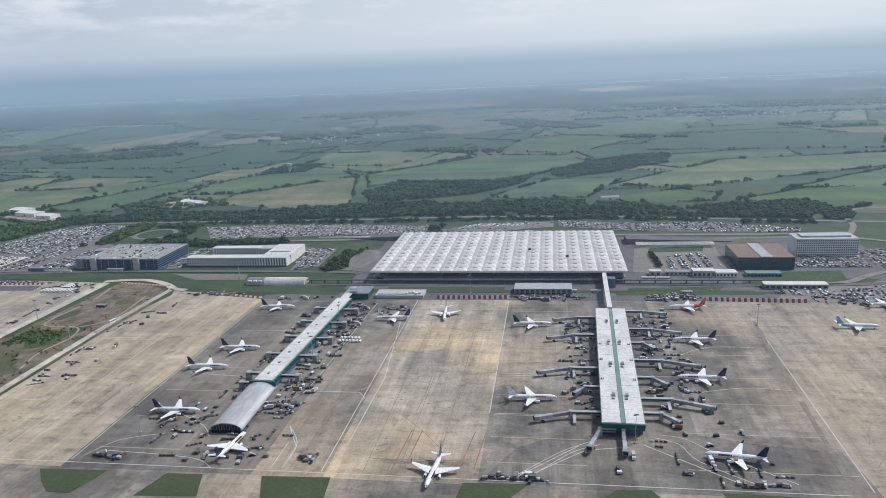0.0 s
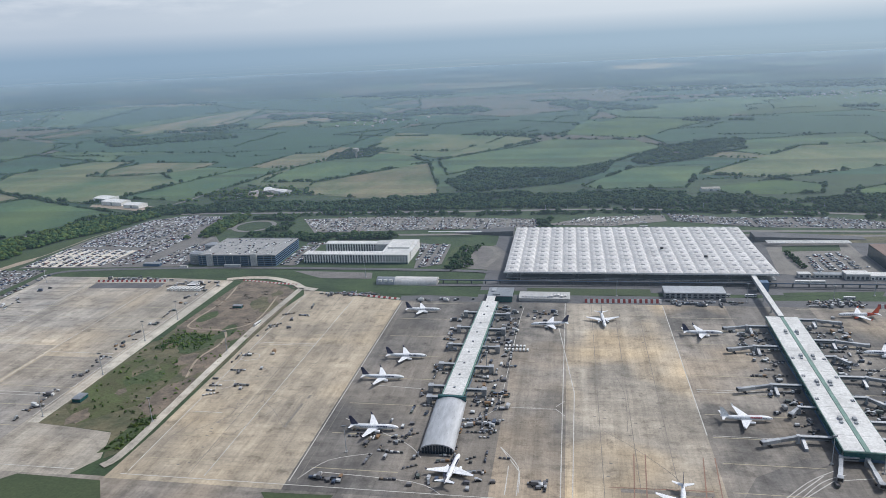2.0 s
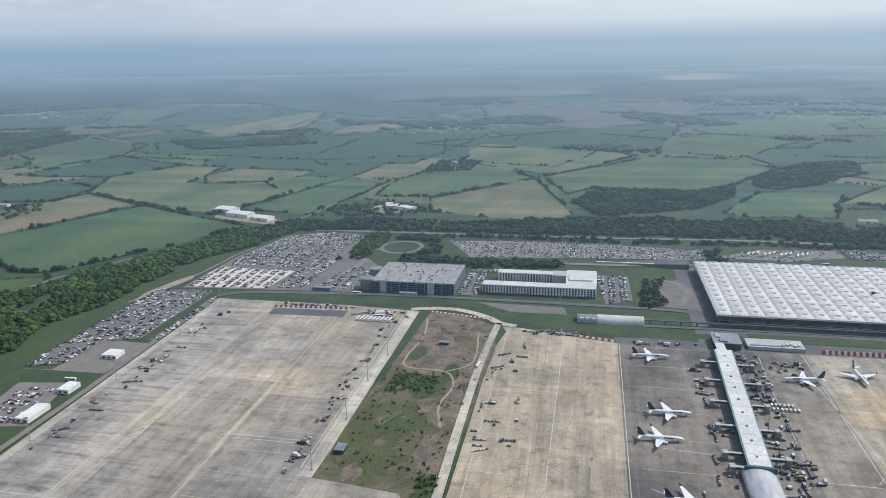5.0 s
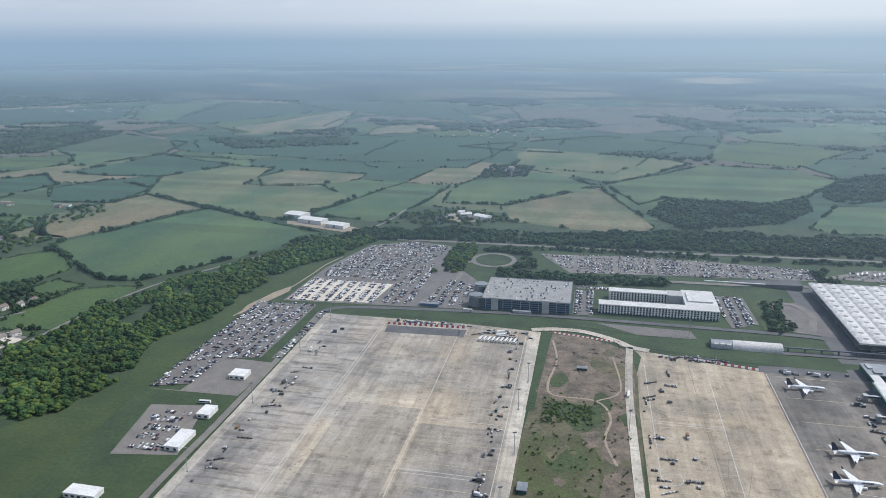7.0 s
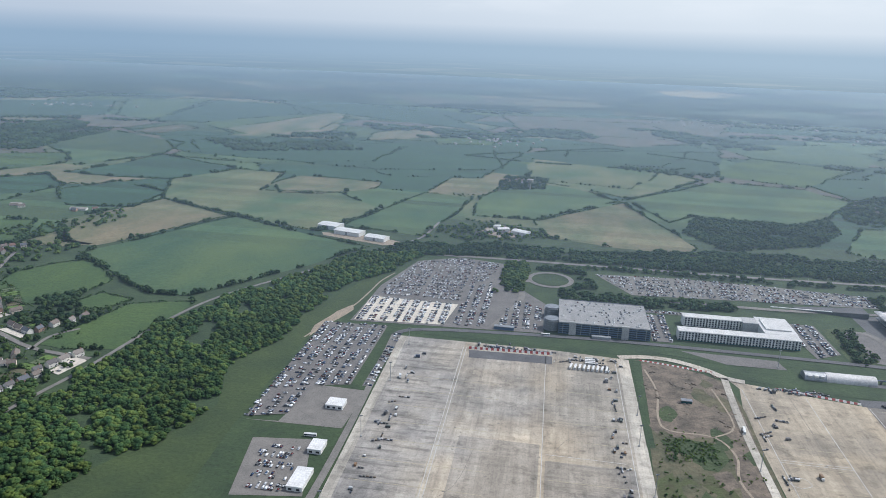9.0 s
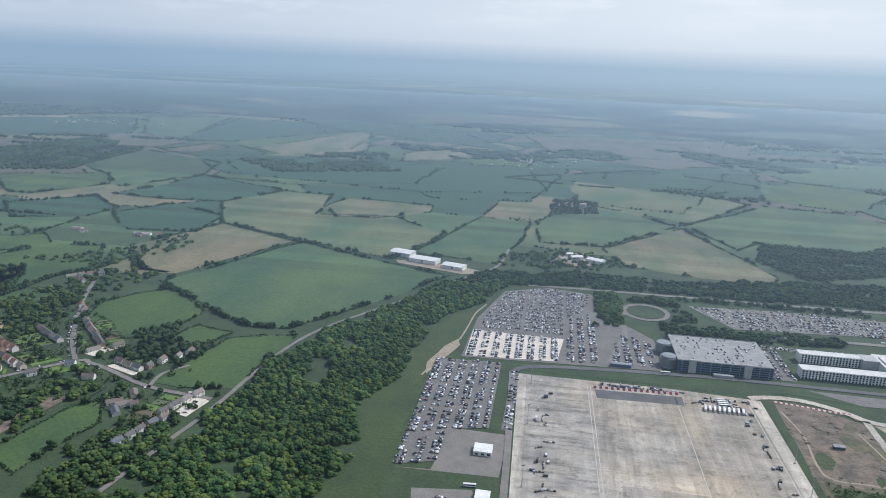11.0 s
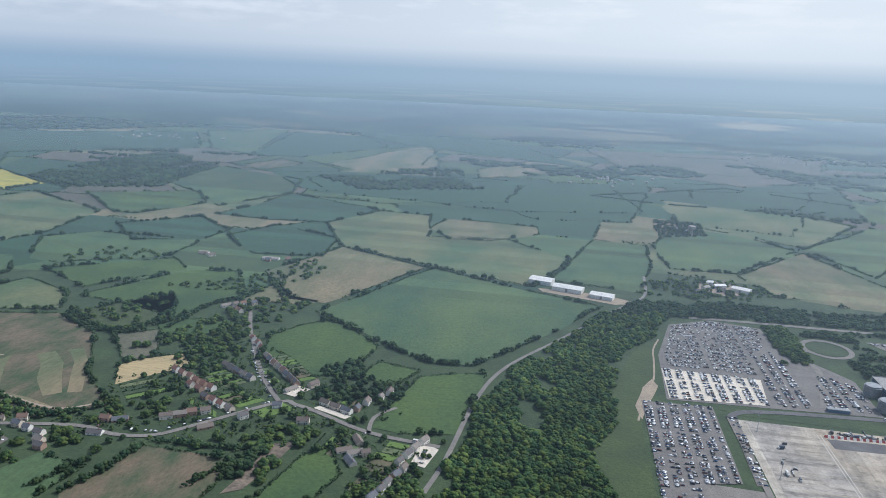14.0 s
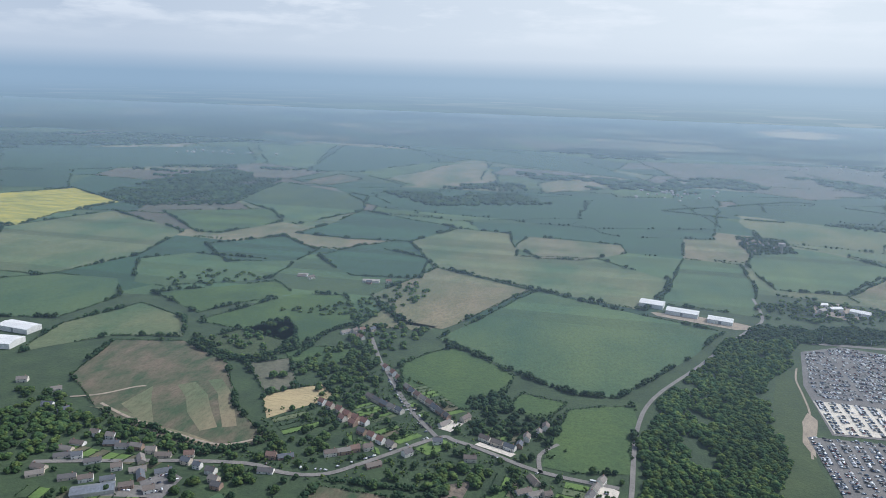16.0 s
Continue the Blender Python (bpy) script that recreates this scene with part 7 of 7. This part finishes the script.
GEAR = []
t0 = base_vehicle("service_van", "boxy airport service van on the apron", "van", [("body", (-2.6, -1, 0.4, 2.6, 1, 1.5), VAN), ("cab_roof", (-2.5, -0.95, 1.5, 1.4, 0.95, 2.4), VAN), ("windscreen", (1.4, -0.9, 1.5, 1.6, 0.9, 2.3), GLASS)])
wheels(t0, (-1.6, 1.6), 0.95)
GEAR.append(t0)
t0 = base_vehicle("baggage_train", "baggage tractor towing three carts", "baggage train", [("tractor", (4.4, -0.8, 0.3, 7.2, 0.8, 1.3), VAN), ("cab", (4.6, -0.7, 1.3, 5.8, 0.7, 2.1), DARK), ("cart", (0.8, -0.8, 0.5, 3.6, 0.8, 1.9), VAN), ("cart", (-2.6, -0.8, 0.5, 0.2, 0.8, 1.7), GREY_METAL), ("cart", (-6.0, -0.8, 0.5, -3.2, 0.8, 1.9), VAN)])
wheels(t0, (6.5, 5, 2.2, -1.2, -4.6), 0.75, 0.3)
GEAR.append(t0)
t0 = base_vehicle("container_dolly", "low dolly with a cargo container", "dolly", [("bed", (-2, -1.2, 0.4, 2, 1.2, 0.7), DARK), ("container", (-1.6, -1.1, 0.7, 1.6, 1.1, 2.2), VAN)])
wheels(t0, (-1.5, 1.5), 1.1, 0.3)
GEAR.append(t0)
t0 = base_vehicle("catering_truck", "tall box-bodied aircraft catering truck", "truck", [("box", (-3.4, -1.2, 1.0, 1.6, 1.2, 3.8), VAN), ("cab", (1.8, -1.15, 0.6, 3.6, 1.15, 2.6), WHITE), ("chassis", (-3.4, -1, 0.5, 3.2, 1, 0.98), DARK)])
wheels(t0, (-2.4, 2.5), 1.05, 0.5)
GEAR.append(t0)
t0 = base_vehicle("passenger_steps", "wheeled grey passenger boarding steps", "steps", [("deck", (-1.2, -1, 2.6, 1, 1, 2.8), STEEL), ("chassis", (-4, -1, 0.4, 1, 1, 0.9), DARK), ("leg", (0.2, -0.8, 0.9, 0.6, 0.8, 2.6), STEEL)])
st = Shape()
for i in range(7):
    st.box(-4 + 0.42 * i, -0.8, 0.9 + 0.25 * i, -3.5 + 0.42 * i, 0.8, 1.05 + 0.25 * i)
st.obj("stair", STEEL, t0)
wheels(t0, (-3, 0.4), 0.95, 0.3)
GEAR.append(t0)
ra = random.Random(21)
used_gear = set()


def put_gear(i, x, y, a):
    m = local(x, y, 0.16, a)
    if i in used_gear:
        copy_thing(GEAR[i], m)
    else:
        used_gear.add(i)
        GEAR[i].matrix_basis = m


for cx, cy, w, h, n in ((-276, 620, 10, 110, 22), (-222, 640, 14, 120, 46), (-222, 520, 18, 30, 22), (-235, 440, 40, 26, 16), (-290, 470, 20, 30, 12), (20, 600, 14, 110, 34), (95, 600, 22, 110, 46), (60, 440, 45, 22, 8),
                        (110, 470, 25, 30, 7), (-30, 412, 18, 3, 10), (-172, 424, 8, 4, 8), (-330, 416, 18, 3, 8), (130, 412, 20, 4, 8), (-10, 778, 35, 8, 26), (130, 782, 25, 8, 26), (-300, 778, 40, 6, 12), (-190, 720, 20, 25, 14),
                        (-624, 640, 6, 170, 26), (-640, 820, 30, 10, 12), (-852, 640, 8, 170, 14), (-740, 836, 46, 4, 18), (-460, 640, 14, 120, 12), (330, 780, 50, 18, 40), (-430, 792, 30, 5, 14), (-222, 700, 12, 60, 18), (100, 690, 18, 60, 16)):
    for _ in range(n):
        put_gear(ra.choice((0, 0, 1, 2, 2, 3, 4)), cx + ra.uniform(-w, w), cy + ra.uniform(-h, h), ra.choice((0, 90, 180, 270)) + ra.uniform(-12, 12))
# loose carts and dollies in short rows
cart = Shape().box(-1.3, -0.75, 0.35, 1.3, 0.75, 0.6)
cart.box(-1.25, -0.7, 0.6, 1.25, 0.7, 1.55)
cart.rod((-0.9, -0.7, 0.2), (-0.9, 0.7, 0.2), 0.2, 5).rod((0.9, -0.7, 0.2), (0.9, 0.7, 0.2), 0.2, 5)
rows = []
for cx, cy, w, h, n in ((-224, 640, 14, 105, 34), (-224, 520, 14, 40, 14), (-276, 620, 8, 100, 9), (20, 600, 12, 105, 34), (92, 600, 20, 110, 34), (60, 452, 50, 16, 5), (-300, 470, 25, 30, 14), (-240, 440, 45, 20, 14), (-30, 411, 20, 2, 9), (120, 430, 25, 20, 5),
                        (-624, 650, 5, 165, 24), (-853, 640, 6, 175, 18), (-478, 640, 6, 120, 16), (-10, 782, 40, 6, 26), (130, 784, 30, 6, 26), (340, 782, 60, 16, 46), (-660, 815, 30, 8, 10), (-420, 790, 26, 5, 22), (-740, 836, 50, 3, 34)):
    for _ in range(n):
        x, y, a = cx + ra.uniform(-w, w), cy + ra.uniform(-h, h), ra.choice((0, 1.57, 0, 1.57, 0.5)) + ra.uniform(-0.06, 0.06)
        for k in range(ra.randrange(1, 6)):
            rows.append((0, x + math.cos(a) * 3.1 * k, y + math.sin(a) * 3.1 * k, 0.17, a + ra.uniform(-0.1, 0.1), ra.uniform(0.75, 1.05)))
scatter("baggage_carts", [cart], rows, [CARTS], "rows of baggage carts and dollies on the apron", "carts")
bus0 = thing("airport_bus", "white single-deck airport bus", "bus", "airport buses")
Shape().box(-6, -1.25, 0.4, 6, 1.25, 3.1).obj("body", WHITE, bus0)
Shape().box(-5.7, -1.28, 1.5, 5.9, 1.28, 2.5).obj("window_band", GLASS, bus0)
wheels(bus0, (-4, 4), 1.15, 0.5)
bus0.matrix_basis = local(-645, 812, 0.2, 5)
for x, y, a in ((-645, 816.5, 5), (-645, 821, 5), (-645, 825.5, 5), (-498, 690, 82), (-700, 890, 1), (-1242, 698, -6), (20, 803, 2), (48, 803, 2), (150, 800, 0), (-90, 1092, 0), (-70, 1100, 0), (-40, 1110, 0), (-120, 1100, 0), (-915, 590, 5)):
    copy_thing(bus0, local(x, y, 0.3, a))
van0 = base_vehicle("white_van", "small white van parked in a row", "van", [("body", (-2.4, -0.95, 0.4, 2.4, 0.95, 1.4), WHITE), ("cab_roof", (-2.3, -0.9, 1.4, 1.2, 0.9, 2.2), WHITE), ("windscreen", (1.2, -0.85, 1.4, 1.4, 0.85, 2.1), GLASS)])
wheels(van0, (-1.5, 1.5), 0.9)
van0.matrix_basis = local(-216, 642, 0.2, 88)
for i in range(1, 13):
    copy_thing(van0, local(-216 + 3.6 * (i % 7), 642 + 8 * (i // 7), 0.2, 88))
for i in range(9):
    copy_thing(bus0, local(-668 + i * 5.2, 800, 0.3, 80))
for i in range(12):
    copy_thing(bus0, local(-140 + i * 8, 1150 + 5 * (i % 3), 0.6, 70))

mast0 = thing("light_mast", "tall slender apron floodlight mast", "light mast", "apron floodlights")
Shape().rod((0, 0, 0), (0, 0, 22), 0.35, 6, 0.18).obj("pole", STEEL, mast0)
Shape().box(-1.8, -0.3, 21.6, 1.8, 0.3, 22.6).obj("lamp_head", GREY_METAL, mast0)
Shape().box(-0.9, -0.9, 0, 0.9, 0.9, 0.9).obj("footing", PALE_PANEL, mast0)
mast0.matrix_basis = local(-498, 480, 0.2)
for x, y in ((-500, 620), (-600, 560), (-601, 700), (-868, 480), (-868, 600), (-868, 720), (-868, 820), (-602, 480), (-605, 640), (-420, 858), (-230, 600), (-230, 690), (-320, 452), (25, 470), (55, 462), (127, 781), (40, 785), (-100, 800), (200, 700), (180, 812)):
    copy_thing(mast0, local(x, y, 0.2, 20))
lamp0 = thing("street_lamp", "slender grey street lamp by the road", "street lamp", "street lamps")
Shape().rod((0, 0, 0), (0, 0, 10), 0.16, 5, 0.1).obj("pole", STEEL, lamp0)
Shape().box(-0.2, 0, 9.8, 0.2, 1.8, 10.05).obj("lamp_head", GREY_METAL, lamp0)
lamp0.matrix_basis = local(-880, 1225, 0.3)
for i in range(1, 34):
    copy_thing(lamp0, local(-880 + 38 * i, 1228 + 4 * math.sin(i * 0.3), gz(0, 1228) + 0.3))

# ---- farm buildings ----
def barn(x, y, w, d, h, turn, label, roofm=WHITE, wallm=WHITE):
    t0 = thing("barn", label, "barn", "farm barns", at=pose(x, y, gz(x, y), 0, 0, turn))
    Shape().box(-w / 2, -d / 2, 0, w / 2, d / 2, h).obj("wall", wallm, t0)
    rf = Shape()
    rf.loft([[(s * (w / 2 + 0.4), -d / 2 - 0.4, h), (s * (w / 2 + 0.4), d / 2 + 0.4, h), (s * (w / 2 + 0.4), d / 2 + 0.4, h + 0.3), (s * (w / 2 + 0.4), 0, h + 2.6), (s * (w / 2 + 0.4), -d / 2 - 0.4, h + 0.3)] for s in (-1, 1)])
    rf.obj("roof", roofm, t0)
    Shape().box(-2.2, -d / 2 - 0.08, 0, 2.2, -d / 2 + 0.02, h - 1).obj("door", GREY_METAL, t0)
    Shape().box(-w / 2 + 1, -d / 2 - 0.06, h - 0.9, w / 2 - 1, -d / 2 - 0.01, h - 0.5).obj("light_band", SKYLIGHT, t0)


plot("farm_yard", [(-1150, 1310), (-1140, 1290), (-1010, 1250), (-960, 1270), (-1000, 1292), (-1070, 1310)], 0.6, TRACK, "pale concrete farm yard", "yard", 3)
plot("farm_yard", [(-850, 1390), (-830, 1470), (-770, 1490), (-745, 1400), (-790, 1370)], 0.6, TRACK, "pale farm yard with clutter", "yard", 6)
barn(-1143, 1352, 44, 30, 8, -14, "large white-roofed farm barn")
barn(-1092, 1312, 56, 26, 8, -14, "large white-roofed farm barn")
barn(-1030, 1285, 42, 24, 7, -14, "long farm barn with a white roof")
barn(-762, 1412, 34, 20, 7, -28, "white-roofed barn in the farm yard")
barn(-800, 1430, 24, 14, 6, 20, "pale old barn in the farm yard")
barn(-828, 1412, 18, 10, 5, 50, "small pale shed in the farm yard", STONE)
barn(-815, 1455, 16, 12, 5, 10, "small pale shed in the farm yard")
barn(-2150, 915, 62, 28, 8, -6, "large warehouse with a white roof")
barn(-2130, 855, 60, 34, 8, 4, "large warehouse with a white roof")
barn(-1700, 1345, 34, 12, 4, 8, "low pale stone farm shed", STONE)
barn(-1850, 1345, 20, 12, 4, 12, "low pale stone farm shed", STONE)
barn(110, 1395, 34, 14, 5, 5, "low pale stone farm shed", STONE)
for i in range(4):
    barn(-1668 + i * 2, 536 - i * 9, 26, 7, 3, 14, "low pale greenhouse shed beside gardens")
wt = thing("water_tower", "pale concrete water tower rising above trees", "water tower", at=pose(-770, 1985, gz(0, 1985)))
Shape().rod((0, 0, 0), (0, 0, 18), 4.0, 12, 3.6).obj("shaft", STONE, wt)
Shape().rod((0, 0, 18), (0, 0, 21), 4.0, 16, 9.5).rod((0, 0, 21), (0, 0, 28), 9.5, 16).obj("tank", STONE, wt)

# a thin low sheet over the valley imitates haze; painted opacity grows with distance
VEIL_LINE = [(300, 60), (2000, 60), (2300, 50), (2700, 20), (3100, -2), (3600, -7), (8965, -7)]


def veil():
    m = bpy.data.materials.new("painted_haze")
    m.use_nodes = True
    t = m.node_tree
    t.nodes.clear()
    n = Nodes(t)
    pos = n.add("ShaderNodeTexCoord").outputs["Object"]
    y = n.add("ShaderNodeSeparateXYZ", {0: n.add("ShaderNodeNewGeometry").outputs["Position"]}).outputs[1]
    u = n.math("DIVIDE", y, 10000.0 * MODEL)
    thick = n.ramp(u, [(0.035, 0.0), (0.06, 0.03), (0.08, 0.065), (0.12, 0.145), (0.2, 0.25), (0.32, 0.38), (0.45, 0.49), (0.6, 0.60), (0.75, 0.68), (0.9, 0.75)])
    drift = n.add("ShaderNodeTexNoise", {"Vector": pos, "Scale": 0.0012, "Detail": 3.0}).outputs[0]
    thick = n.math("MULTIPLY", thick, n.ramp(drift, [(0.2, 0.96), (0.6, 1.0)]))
    # blue tint stands for scattered light; rough gloss imitates brightening towards the sun
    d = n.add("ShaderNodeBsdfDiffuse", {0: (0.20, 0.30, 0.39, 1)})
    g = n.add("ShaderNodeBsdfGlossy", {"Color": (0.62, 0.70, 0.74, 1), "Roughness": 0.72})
    haze_tint = n.add("ShaderNodeMixShader", {0: 0.22, 1: d.outputs[0], 2: g.outputs[0]})
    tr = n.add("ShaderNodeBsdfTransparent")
    mx = n.add("ShaderNodeMixShader", {0: thick, 1: tr.outputs[0], 2: haze_tint.outputs[0]})
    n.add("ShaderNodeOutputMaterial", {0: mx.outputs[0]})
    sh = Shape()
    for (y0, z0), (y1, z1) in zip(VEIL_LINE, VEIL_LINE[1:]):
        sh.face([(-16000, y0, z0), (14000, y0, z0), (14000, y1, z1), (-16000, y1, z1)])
    layer = sh.obj("haze_sheet", m)
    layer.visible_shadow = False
    tagged(layer, "thin pale blue sheet imitating haze over the distant valley", "haze", kind="structure")


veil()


# set the whole place down at model scale
for ob in list(scene.objects):
    if ob.parent is None and ob.type in {"MESH", "EMPTY"}:
        ob.matrix_basis = Matrix.Scale(MODEL, 4) @ ob.matrix_basis
